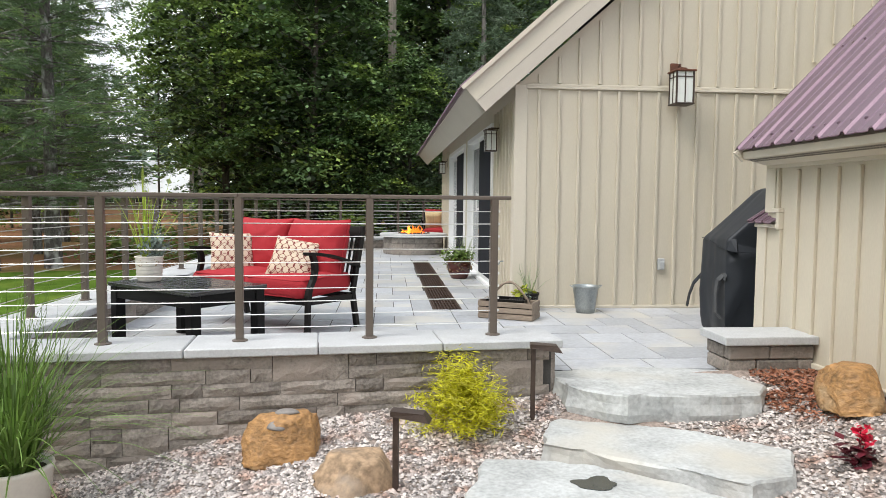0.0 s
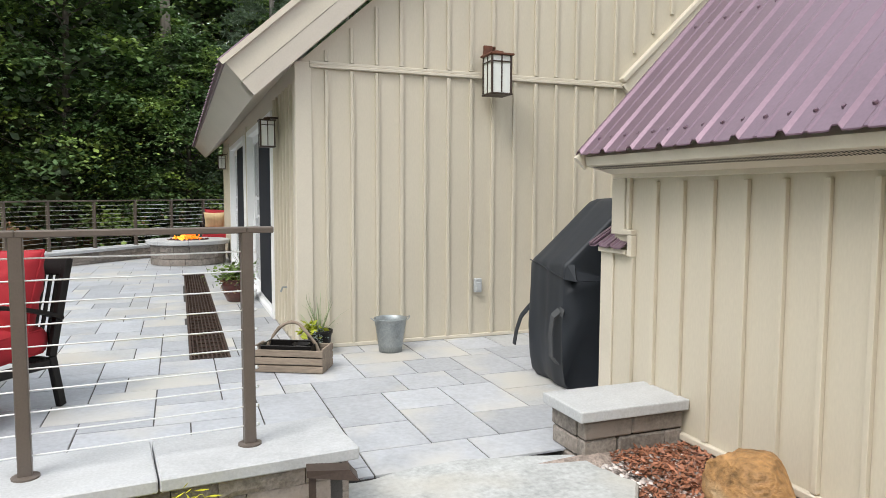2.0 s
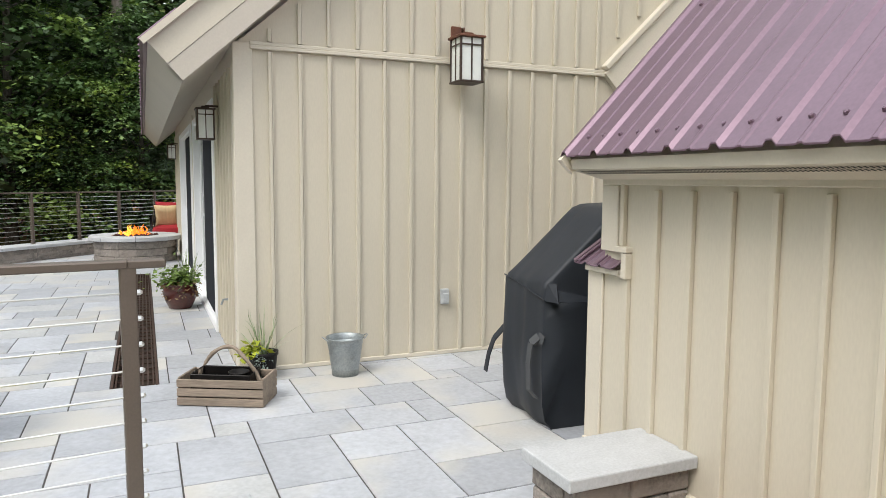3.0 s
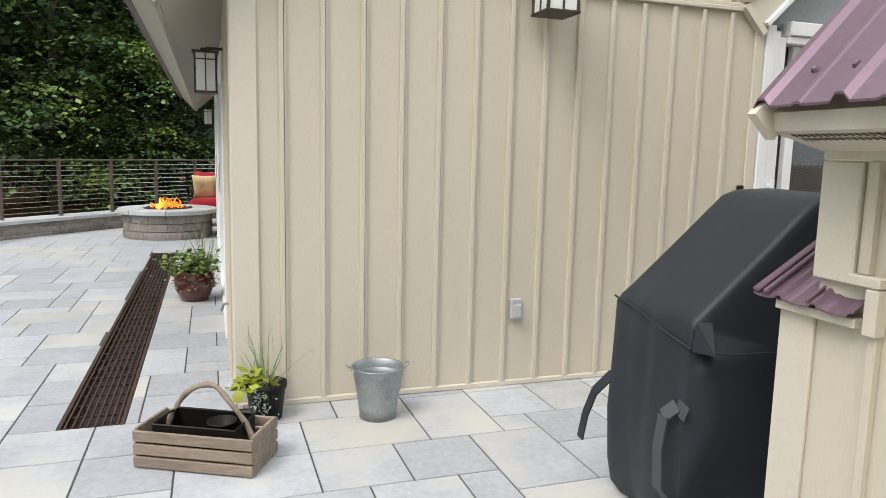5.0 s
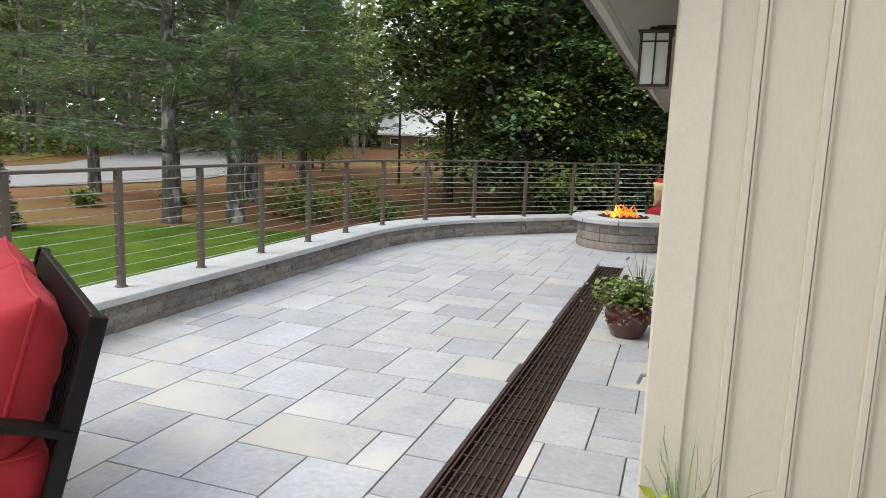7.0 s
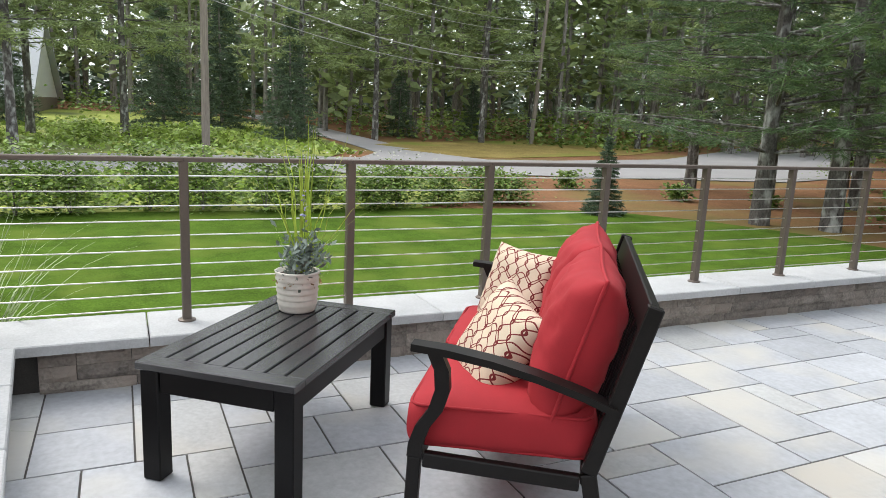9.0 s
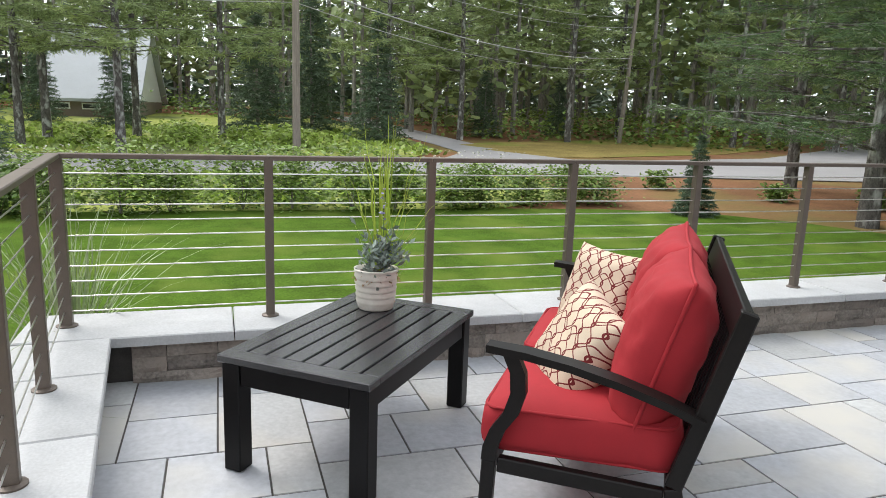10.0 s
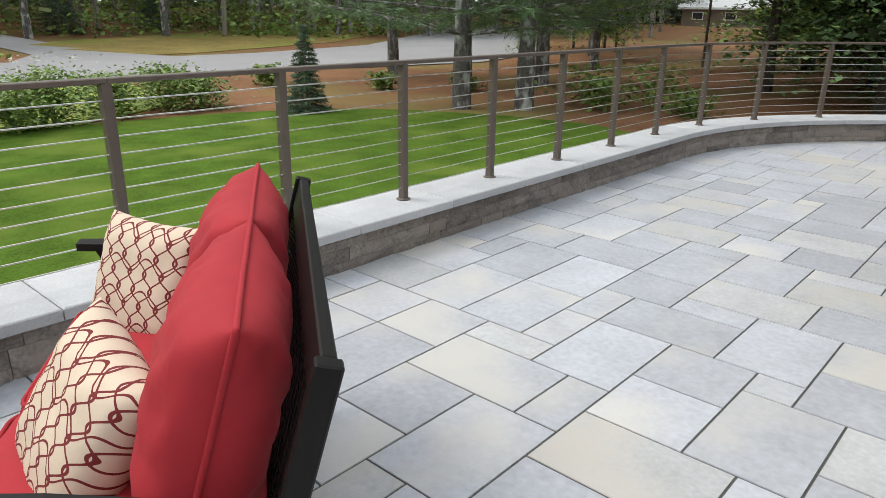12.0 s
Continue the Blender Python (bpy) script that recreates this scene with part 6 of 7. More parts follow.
def pine_proto(seed, h, low, reach, whorls, per=15, length=0.20, width=0.0075, leaf=None):
    g = np.random.default_rng(seed)
    limbs, cs = [], []
    for w in range(whorls):
        t = w / whorls
        z = low + (h - low) * t
        for k in range(5):
            a = g.uniform(0, 2 * np.pi)
            R = reach * (1 - 0.75 * t) * g.uniform(0.6, 1.1)
            rise = g.uniform(-0.06, 0.22) * R
            tip = np.array([R * np.cos(a), R * np.sin(a), z + rise])
            limbs.append(((0.02 * z, 0, z), tuple(tip), 0.035 * (1 - 0.5 * t)))
            m = int(5 + 6 * R / reach)
            for q in range(m):
                u = 0.35 + 0.65 * q / m
                side = g.normal(0, 0.13 * R * u)
                cs.append(np.array([R * u * np.cos(a) - side * np.sin(a), R * u * np.sin(a) + side * np.cos(a), z + rise * u + g.normal(0, 0.04)]))
    cs = np.array(cs)
    cs = np.concatenate([cs, cs + g.normal(0, 1, cs.shape) * np.array([0.10, 0.10, 0.035]), cs + g.normal(0, 1, cs.shape) * np.array([0.15, 0.15, 0.05])])
    tm = mesh_of("pine_trunk", trunk_mesh(h, 0.175, 0.03, seed, 0.015, 10, limbs), LICHEN)
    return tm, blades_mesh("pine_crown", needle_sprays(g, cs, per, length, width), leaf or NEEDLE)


def spruce_proto(seed, h, reach, rows, per, length):
    g = np.random.default_rng(seed)
    cs = []
    for w in range(rows):
        t = w / rows
        z = 0.06 * h + 0.94 * h * t
        R = reach * (1 - t) ** 0.9 * g.uniform(0.85, 1.1)
        n = max(3, int(16 * (1 - t)) + 3)
        for k in range(n):
            a = g.uniform(0, 2 * np.pi)
            for u in (0.35, 0.6, 0.8, 1.0):
                cs.append(np.array([R * u * np.cos(a), R * u * np.sin(a), z - 0.18 * R * u + g.normal(0, 0.02 * h / 3)]))
    tm = mesh_of("spruce_trunk", trunk_mesh(h, 0.035 * h / 3 + 0.02, 0.008, seed, 0.0, 8), BARK)
    return tm, blades_mesh("spruce_crown", needle_sprays(g, np.array(cs), per, length, length * 0.07), SPRUCE)


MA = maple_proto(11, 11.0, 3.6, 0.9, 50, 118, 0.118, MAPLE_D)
MB = maple_proto(12, 12.5, 4.0, 2.9, 48, 108, 0.125, MAPLE)
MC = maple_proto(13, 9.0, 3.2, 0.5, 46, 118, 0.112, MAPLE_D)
gz = ground_height
spots = [(MC, -2.2, 15.9, 290, 0.6), (MA, -3.6, 15.3, 20, 1.0), (MC, -0.6, 14.6, 80, 0.68), (MA, 5.2, 19.2, 150, 1.1), (MB, -6.9, 18.2, 200, 1.0), (MA, -1.8, 24.0, 260, 1.4), (MB, 1.2, 23.5, 310, 1.3), (MC, -5.0, 21.5, 30, 1.3),
         (MA, -8.2, 26.5, 190, 1.35), (MB, -3.8, 27.5, 10, 1.45), (MA, 4.8, 20.5, 45, 1.3), (MA, 4.0, 28, 220, 1.6)]
for (tm, cm), x, y, r, k in spots:
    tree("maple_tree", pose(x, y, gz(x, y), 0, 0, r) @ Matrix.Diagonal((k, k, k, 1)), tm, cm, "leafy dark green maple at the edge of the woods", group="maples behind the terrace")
SP = maple_proto(14, 9.5, 2.0, 0.9, 34, 70, 0.13, SAPLING, 0.07, 300)
SQ = maple_proto(15, 10.0, 2.2, 4.2, 30, 70, 0.13, SAPLING, 0.07, 300)
for (tm, cm), x, y, r, k in [(SQ, -11.2, 24.5, 10, 1.0), (SP, -15.6, 24.5, 90, 0.9), (SP, -17.5, 29.5, 150, 1.0), (SP, -19.5, 32.0, 240, 1.1), (SP, -16.0, 20.5, 300, 0.7), (SP, -20.5, 30.5, 20, 1.0)]:
    tree("maple_sapling", pose(x, y, gz(x, y), 0, 0, r) @ Matrix.Diagonal((0.8 * k, 0.8 * k, k, 1)), tm, cm, "slender light green sapling at the wood's edge", group="saplings at the wood's edge")
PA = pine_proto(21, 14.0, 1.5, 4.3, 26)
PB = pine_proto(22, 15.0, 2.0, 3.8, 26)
for (tm, cm), x, y, r, k in [(PA, -10.45, 9.95, 0, 1.0), (PB, -9.45, 10.8, 130, 1.0), (PB, -16.7, 14.0, 60, 0.95), (PA, -13.4, 13.6, 250, 0.95), (PA, -12.0, 15.2, 20, 1.0), (PA, -17.0, 26.5, 170, 1.1), (PB, -13.4, 20.5, 10, 0.75)]:
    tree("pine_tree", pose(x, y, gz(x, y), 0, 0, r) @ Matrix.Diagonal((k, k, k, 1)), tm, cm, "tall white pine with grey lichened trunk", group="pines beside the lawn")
SA = spruce_proto(31, 1.75, 0.43, 17, 22, 0.09)
tree("spruce_tree", pose(-12.0, 7.05, gz(-12, 7)), *SA, "small dark spruce at the lawn's edge")
SB = spruce_proto(32, 7.0, 1.7, 22, 10, 0.30)
for x, y, k, r in [(-37.0, 5.8, 1.0, 0), (-43, -7.5, 0.9, 50), (-41, -0.2, 1.1, 100), (-44, 3.2, 1.3, 30), (-46, -12.0, 0.8, 20), (-42.5, 14.0, 0.7, 200), (-44, 20, 0.6, 10), (-23.5, -10.5, 1.0, 50), (-21.5, -8.6, 0.7, 50)]:
    tree("spruce_tree", pose(x, y, gz(x, y), 0, 0, r) @ Matrix.Diagonal((k, k, k, 1)), *SB, "bushy blue-green spruce tree", group="spruces round the clearing")

SC = spruce_proto(33, 12.5, 2.7, 46, 26, 0.20)
for x, y, k, r in [(1.75, 15.3, 1.0, 70), (4.2, 16.5, 0.92, 130)]:
    tree("spruce_tree", pose(x, y, gz(x, y), 0, 0, r) @ Matrix.Diagonal((k, k, k, 1)), *SC, "dense tall blue-green spruce behind the house", group="spruces behind the house")

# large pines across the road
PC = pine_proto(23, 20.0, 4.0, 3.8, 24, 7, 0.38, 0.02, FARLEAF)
for x, y, r, k in [(-28.2, -5.7, 0, 0.95), (-35.6, -2.1, 100, 1.0), (-31, -9.6, 40, 0.95), (-33.5, -9.2, 200, 1.0), (-36.5, -6.0, 310, 1.0), (-39.0, 6.8, 20, 1.0), (-38.8, 18.1, 60, 1.0), (-43.2, 24.2, 150, 1.0), (-40, 11.5, 270, 1.0), (-33, 33, 10, 1.0), (-36, 28, 70, 1.0)]:
    tree("pine_tree", pose(x, y, gz(x, y), 0, 0, r) @ Matrix.Diagonal((k, k, k, 1)), *PC, "tall thin pine across the road", group="pines across the road")

# far woods: one mass of trunks, one of foliage
g = np.random.default_rng(5)
bm = bmesh.new()
fol = []
for i in range(520):
    a = radians(g.uniform(86, 262))
    R = g.uniform(44, 86)
    x, y = R * math.cos(a), 2 + R * math.sin(a)
    if -64 < x < -46 and -20 < y < -3 or x > -52 and -20 < y < 6:
        continue
    if x < 0 and 105.5 < math.degrees(math.atan2(y + 7, x + 1.3)) < 112.5:
        continue
    z = gz(x, y)
    h = g.uniform(14, 24)
    if 165.5 < math.degrees(a) < 169:
        h *= 0.5
    tube([(x, y, z - 0.2), (x + g.normal(0, 0.3), y, z + h * 0.5), (x + g.normal(0, 0.5), y, z + h)], [g.uniform(0.12, 0.22), 0.11, 0.03], 5, bm, False)
    n = 170
    t = g.uniform(0, 1, n) ** 0.8
    zz = z + h * (0.16 + 0.84 * t)
    rr = (0.4 + 2.3 * (1 - t)) * np.sqrt(g.uniform(0.05, 1, n))
    b = g.uniform(0, 6.28, n)
    fol.append(np.stack([x + rr * np.cos(b), y + rr * np.sin(b), zz], 1))
solid("far_trunks", bm, BARK, "dense grey trunks of the far woods", "woods", "stuff")
at = np.concatenate(fol)
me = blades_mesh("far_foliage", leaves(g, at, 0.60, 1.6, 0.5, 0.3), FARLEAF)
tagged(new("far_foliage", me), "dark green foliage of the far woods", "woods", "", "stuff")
# the depth of the woods behind
at = []
for i in range(1700):
    a = radians(g.uniform(80, 268))
    R = g.uniform(80, 112)
    x, y = R * math.cos(a), 2 + R * math.sin(a)
    at.append(np.array([x, y, gz(x, y) + 15 * g.uniform(0, 1) ** 1.9]) + g.normal(0, 1, (30, 3)) * np.array([2.2, 2.2, 1.4]))
me = blades_mesh("deep_woods", leaves(g, np.concatenate(at), 1.0, 1.4, 0.4, 0.2), SPRUCE)
tagged(new("deep_woods", me), "dark mass of the deep woods", "woods", "", "stuff")
# undergrowth at the wood's foot
at = []
for i in range(520):
    a = radians(g.uniform(88, 258))
    R = g.uniform(41, 66)
    c = np.array([R * math.cos(a), 2 + R * math.sin(a), 0])
    if -33 < c[0] < -19 or (c[0] > -60 and c[0] < -29 and 2 < c[1] < 12.5) or (c[0] > -52 and -22 < c[1] < 4):
        continue
    c[2] = gz(c[0], c[1]) + 0.5
    at.append(c + g.normal(0, 1, (70, 3)) * np.array([1.0, 1.0, 0.6]))
me = blades_mesh("undergrowth", leaves(g, np.concatenate(at), 0.24, 1.4, 0.4), FERN)
tagged(new("undergrowth", me), "green undergrowth along the wood's edge", "undergrowth", "", "stuff")


def bush(x, y, rx, ry, h, n, size, material, label, group):
    quads = leaves(g, np.stack([g.normal(0, 0.45, n) * rx, g.normal(0, 0.45, n) * ry, h * np.clip(g.beta(1.6, 1.5, n), 0.02, 1)], 1), size, 1.5, 0.35)
    b = thing("bush", pose(x, y, gz(x, y)), label, "bush", group)
    blade_part("foliage", quads, material, b)
    for k in range(4):
        a = k * 1.6
        part("stem", tube([(0, 0, 0), (0.3 * rx * math.cos(a), 0.3 * ry * math.sin(a), h * 0.7)], [0.012, 0.004], 5), BARK, b)


WEED = leafy("meadow_weed", (0.27, 0.37, 0.08), 0.45, 0.3)
PALE = leafy("pale_flower", (0.50, 0.50, 0.44), 0.25)
r0 = random.Random(8)
y = -9.5
while y < 6.0:
    x = -13.3 + 0.3 * math.sin(y) - 0.12 * max(0, y)
    bush(x, y, r0.uniform(0.5, 0.85), r0.uniform(0.55, 0.8), r0.uniform(0.75, 1.4) if y < 3.2 else r0.uniform(0.7, 1.0), 1700, 0.06, FERN if r0.random() < 0.7 else MAPLE, "leafy green hedge bush at the lawn's edge", "hedge at the lawn's edge")
    if y < 3.5:
        nn = 130
        fl = np.stack([g.normal(0, 0.35, nn), g.normal(0, 0.4, nn), g.uniform(0.35, 1.2, nn)], 1)
        w = thing("flowering_stems", pose(x - 0.3, y + 0.3, gz(x, y)), "pale flower heads among the hedge", "flowers", "flowers in the hedge")
        blade_part("blossom", leaves(g, fl, 0.05, 1.2, 0.4), PALE, w)
    y += r0.uniform(0.7, 1.3)
for x, y, k in [(-9.0, 12.6, 0.8), (-7.6, 13.2, 0.9), (-8.2, 12.0, 0.6), (-17, 9.6, 0.5), (-14.2, 11.2, 0.4), (-12.6, 12.6, 0.4), (-6.4, 12.4, 0.5)]:
    bush(x, y, 0.9 * k, 0.9 * k, 1.1 * k, 420, 0.09, FERN, "low scrubby bush on the needle ground", "scrub under the pines")
for x, y in [(-33, 1.0), (-34.5, -1.2), (-36, 0.6), (-33, -3.5), (-38, -4), (-31.5, -7.5)]:
    bush(x, y, 1.2, 1.2, 0.9, 420, 0.15, WEED, "rounded bush across the road", "bushes across the road")

# meadow and lawn tufts
at = np.stack([g.uniform(-44, -29.5, 5200), g.uniform(-16, 7.2, 5200), np.zeros(5200)], 1)
at[:, 2] = [gz(a, b) + 0.05 for a, b in at[:, :2]]
tagged(new("meadow_weeds", blades_mesh("meadow_weeds", leaves(g, at, 0.22, 1.6, 0.3, -0.6), WEED)), "yellow-green meadow weeds across the road", "weeds", "", "stuff")
at = np.stack([g.uniform(-20.5, -13.8, 3000), g.uniform(-16, 3.0, 3000), np.zeros(3000)], 1)
at[:, 2] = [gz(a, b) + 0.04 for a, b in at[:, :2]]
tagged(new("verge_weeds", blades_mesh("verge_weeds", leaves(g, at, 0.18, 1.6, 0.3, -0.6), WEED)), "rough weeds on the road verge", "weeds", "", "stuff")

# utility poles and wires
POLE = mat("weathered_pole", (0.25, 0.22, 0.185), 0.9, dark=0.7, light=1.25, scale=5, fine=40, bump=0.3, size=0.01, stretch=(1, 1, 0.1))
WIRE = mat("pale_cable", (0.42, 0.43, 0.42), 0.6, dark=0.9, light=1.1, bump=0)
up = thing("utility_pole", pose(-26.5, 0.47, gz(-26.5, 0.47)), "grey wooden utility pole beside the road", "utility pole", group="utility poles")
part("pole", tube([(0, 0, -0.2), (0, 0, 5), (0, 0, 11)], [0.15, 0.13, 0.10], 10), POLE, up)
part("lamp_arm", tube([(0, 0, 6.9), (-0.2, -1.2, 7.3), (-0.2, -2.0, 7.2)], 0.03, 6), GALV, up)
part("lamp_head", tube([(-0.2, -2.0, 7.2), (-0.2, -2.2, 7.2), (-0.2, -2.6, 7.12)], [0.05, 0.14, 0.06], 10), WHITE, up)
u2 = thing("utility_pole", pose(-38.5, 21.5, gz(-38.5, 21.5)), "leaning grey utility pole in the woods", "utility pole", group="utility poles")
part("pole", tube([(0, 0, -0.2), (0.2, 0.6, 12)], [0.15, 0.09], 10), POLE, u2)
u4 = thing("utility_pole", pose(-1.1, 17.6, gz(-1.1, 17.6)), "bare grey utility pole among the trees", "utility pole", group="utility poles")
part("pole", tube([(0, 0, -0.2), (0, 0, 13)], [0.17, 0.12], 10), POLE, u4)
u3 = thing("utility_pole", pose(-24, -34, gz(-24, -34)), "distant wooden utility pole down the road", "utility pole", group="utility poles")
part("pole", tube([(0, 0, -0.2), (0, 0, 11)], [0.15, 0.10], 10), POLE, u3)


def wire(a, b, sag, r=0.016):
    a, b = Vector(a), Vector(b)
    pts = [a.lerp(b, t / 14) - Vector((0, 0, sag * 4 * (t / 14) * (1 - t / 14))) for t in range(15)]
    return solid("power_line", tube(pts, r, 5), WIRE, "sagging overhead power line", "power line", group="power lines", smooth=True)


for z, zz, rr in ((6.3, 5.2, 0.024), (5.6, 4.6, 0.014), (7.6, 7.0, 0.014), (8.2, 7.6, 0.012), (9.6, 9.2, 0.012)):
    wire((-26.5, 0.47, gz(-26.5, 0) + z), (-38.4, 21.8, gz(-38, 21) + zz), 0.8, rr)
    wire((-26.5, 0.47, gz(-26.5, 0) + z), (-24, -34, gz(-24, -34) + z), 0.6, rr)


def far_house(name, m, L, W, H, rise, wall, roof, label):
    h = thing(name, m, label, "house")
    part("wall", bx(-L / 2, L / 2, -W / 2, W / 2, -0.5, H), wall, h)
    bm = bmesh.new()
    prof = [(-W / 2 - 0.4, H - 0.1), (0, H + rise), (W / 2 + 0.4, H - 0.1), (W / 2 + 0.4, H + 0.1), (0, H + rise + 0.2), (-W / 2 - 0.4, H + 0.1)]
    f = [bm.verts.new((-L / 2 - 0.4, y, z)) for y, z in prof]
    k = [bm.verts.new((L / 2 + 0.4, y, z)) for y, z in prof]
    bm.faces.new(f)
    bm.faces.new(k[::-1])
    for i in range(6):
        bm.faces.new((f[i], k[i], k[(i + 1) % 6], f[(i + 1) % 6]))
    bmesh.ops.recalc_face_normals(bm, faces=bm.faces[:])
    part("roof", bm, roof, h)
    bm = bmesh.new()
    v = [bm.verts.new(c) for c in ((-L / 2 - 0.01, -W / 2, H), (-L / 2 - 0.01, W / 2, H), (-L / 2 - 0.01, 0, H + rise))]
    bm.faces.new(v)
    part("gable", bm, WHITE, h)
    bm = bmesh.new()
    v = [bm.verts.new(c) for c in ((L / 2 + 0.01, -W / 2, H), (L / 2 + 0.01, W / 2, H), (L / 2 + 0.01, 0, H + rise))]
    bm.faces.new(v)
    part("gable", bm, WHITE, h)
    for sy in (-1, 1):
        for k in range(3):
            x = -L / 2 + L * (k + 0.5) / 3
            w = part("window", bx(x - 0.55, x + 0.55, sy * (W / 2 + 0.03) - 0.03, sy * (W / 2 + 0.03) + 0.03, H * 0.35, H * 0.8), WHITE, h)
            part("pane", bx(x - 0.47, x + 0.47, sy * (W / 2 + 0.07) - 0.01, sy * (W / 2 + 0.07) + 0.01, H * 0.35 + 0.08, H * 0.8 - 0.08), DARK, w)


PALEROOF = mat("pale_metal_roof", (0.40, 0.43, 0.46), 0.5, 0.1, dark=0.92, light=1.06, scale=0.8, fine=12, bump=0.1, size=0.01)
GREYWALL = mat("grey_brown_wall", (0.20, 0.16, 0.13), 0.8, dark=0.8, light=1.2, scale=0.8, fine=12, bump=0.1, size=0.01)
far_house("house", pose(-55, -9.6, gz(-55, -9.6), 0, 0, 84), 5.4, 9, 0.9, 5.0, GREYWALL, PALEROOF, "distant dark house with a pale metal roof")
SHEETROOF = mat("white_sheet_roof", (0.72, 0.74, 0.76), 0.5, 0.0, dark=0.92, light=1.06, scale=0.8, fine=12, bump=0.1, size=0.01)
far_house("barn", pose(-29.0, 76, gz(-29, 76), 0, 0, 12), 9.5, 9, 1.7, 3.6, GREYWALL, SHEETROOF, "distant low barn with a white metal roof")


# ---- pieces: caps, wall stones, pavers ----
def stone_block(L, H, D, rr):
    """A rock-faced block: back on y = 0, split face towards -y, its length along x."""
    bm = bmesh.new()
    nx, nz = 6, 3
    w = nx + 1
    f, b = [], []
    off = rr.uniform(0, 50)
    for j in range(nz + 1):
        for i in range(w):
            edge = i in (0, nx) or j in (0, nz)
            x, z = L * i / nx, H * j / nz
            if not edge:
                x += rr.uniform(-0.2, 0.2) * L / nx
                z += rr.uniform(-0.25, 0.25) * H / nz
            y = -D + (0.004 + rr.uniform(0, 0.004) if edge else 0.012 * noise.noise(Vector((x * 11, z * 16, off))) - 0.004 + rr.uniform(-0.004, 0.003))
            f.append(bm.verts.new((x + (0.0008 if i == 0 else -0.0008 if i == nx else 0), y, z)))
    for z in (0, H):
        for x in (0, L):
            b.append(bm.verts.new((x, 0, z)))
    for j in range(nz):
        for i in range(nx):
            bm.faces.new((f[j * w + i], f[j * w + i + 1], f[(j + 1) * w + i + 1], f[(j + 1) * w + i]))
    bm.faces.new([b[0], b[1]] + [f[i] for i in range(nx, -1, -1)])
    bm.faces.new([b[3], b[2]] + [f[nz * w + i] for i in range(w)])
    bm.faces.new([b[2], b[0]] + [f[j * w] for j in range(nz + 1)])
    bm.faces.new([b[1], b[3]] + [f[j * w + nx] for j in range(nz, -1, -1)])
    bmesh.ops.recalc_face_normals(bm, faces=bm.faces[:])
    return bm


rr = random.Random(21)
blocks = {}
for L in (0.16, 0.24, 0.32, 0.42, 0.54):
    for H in (0.075, 0.152):
        blocks[L, H] = [mesh_of("stone", stone_block(L - 0.002, H + 0.0005, 0.05, rr), STONE) for _ in range(4)]


def face(parent, length, place, top, rows, rnd, double=0.12):
    """Courses of stone along a face; place(s) gives the spot and heading, stones look to the right of it."""
    taken = set()
    for row in range(rows):
        z = top - (row + 1) * 0.077
        s = 0.0
        while s < length - 0.05:
            if any(r == row and a <= s + 0.01 < b for r, a, b in taken):
                s = [b for r, a, b in taken if r == row and a <= s + 0.01 < b][0]
                continue
            room = min([a - s for r, a, b in taken if r == row and a > s] + [length - s])
            fit_ = [L for L in (0.16, 0.24, 0.32, 0.42, 0.54) if L <= room + 0.01]
            L = rnd.choice(fit_ + fit_[-2:]) if fit_ else room
            H = 0.075
            if row < rows - 1 and rnd.random() < double and L > 0.2 and fit_:
                H = 0.152
                taken.add((row + 1, s, s + L))
            src = L if fit_ else 0.16
            me = rnd.choice(blocks[src, H])
            p, h = place(s)
            q, _ = place(min(s + L, length))
            h = math.atan2(q.y - p.y, q.x - p.x)
            ob = new("stone", me)
            ob.parent = parent
            ob.matrix_world = Matrix.Translation(p + Vector((0, 0, z - (0.077 if H > 0.1 else 0)))) @ Matrix.Rotation(h, 4, "Z") @ Matrix.Diagonal((L / src, 1, 1, 1))
            s += L


rnd = random.Random(5)
# outer face of the front wall
face(front_wall, flen - 0.20, lambda s: (FRONT_A + FDIR * (0.15 + s) + FNOR * 0.125, fh), CAP_Z0, 9, rnd, 0.07)
# its inner face, and its end
face(front_wall, flen - 0.42, lambda s: (FRONT_B - FDIR * (0.03 + s) - FNOR * 0.115, fh + math.pi), CAP_Z0, 3, rnd)
face(front_wall, 0.26, lambda s: (FRONT_B + FDIR * -0.045 + FNOR * (0.13 - s), 0), CAP_Z0, 4, rnd)


def reverse_inner(s):
    p, h = wall_line(0.3 + s)
    n = Vector((math.sin(h), -math.cos(h), 0))
    return p + n * 0.135, h


face(lawn_wall, WALL_LEN - 0.5, reverse_inner, CAP_Z0, 3, rnd)

# cap slabs
s = 0.0
k = 0
while s < WALL_LEN - 0.1:
    e = min(s + 0.78, WALL_LEN)
    pts = [wall_line(s + 0.003 + (e - s - 0.006) * t / 3) for t in range(4)]
    bm = strip(pts, -0.21, 0.235, CAP_Z0, CAP_Z1)
    if s == 0.0:
        bm.free()
        bm = strip([wall_line(-0.2 + (e + 0.2 - 0.003) * t / 3) for t in range(4)], -0.21, 0.235, CAP_Z0, CAP_Z1)
    bmesh.ops.bevel(bm, geom=[q for q in bm.edges if abs(q.verts[0].co.z - CAP_Z1) < 1e-4 and abs(q.verts[1].co.z - CAP_Z1) < 1e-4 and len(q.link_faces) == 2 and q.calc_face_angle(0) > 0.5], offset=0.006, segments=1, affect="EDGES")
    part("cap_stone", bm, CAP, lawn_wall)
    s = e
joints = [0.245, 0.72, 1.30, 2.02, 2.73, flen + 0.02]
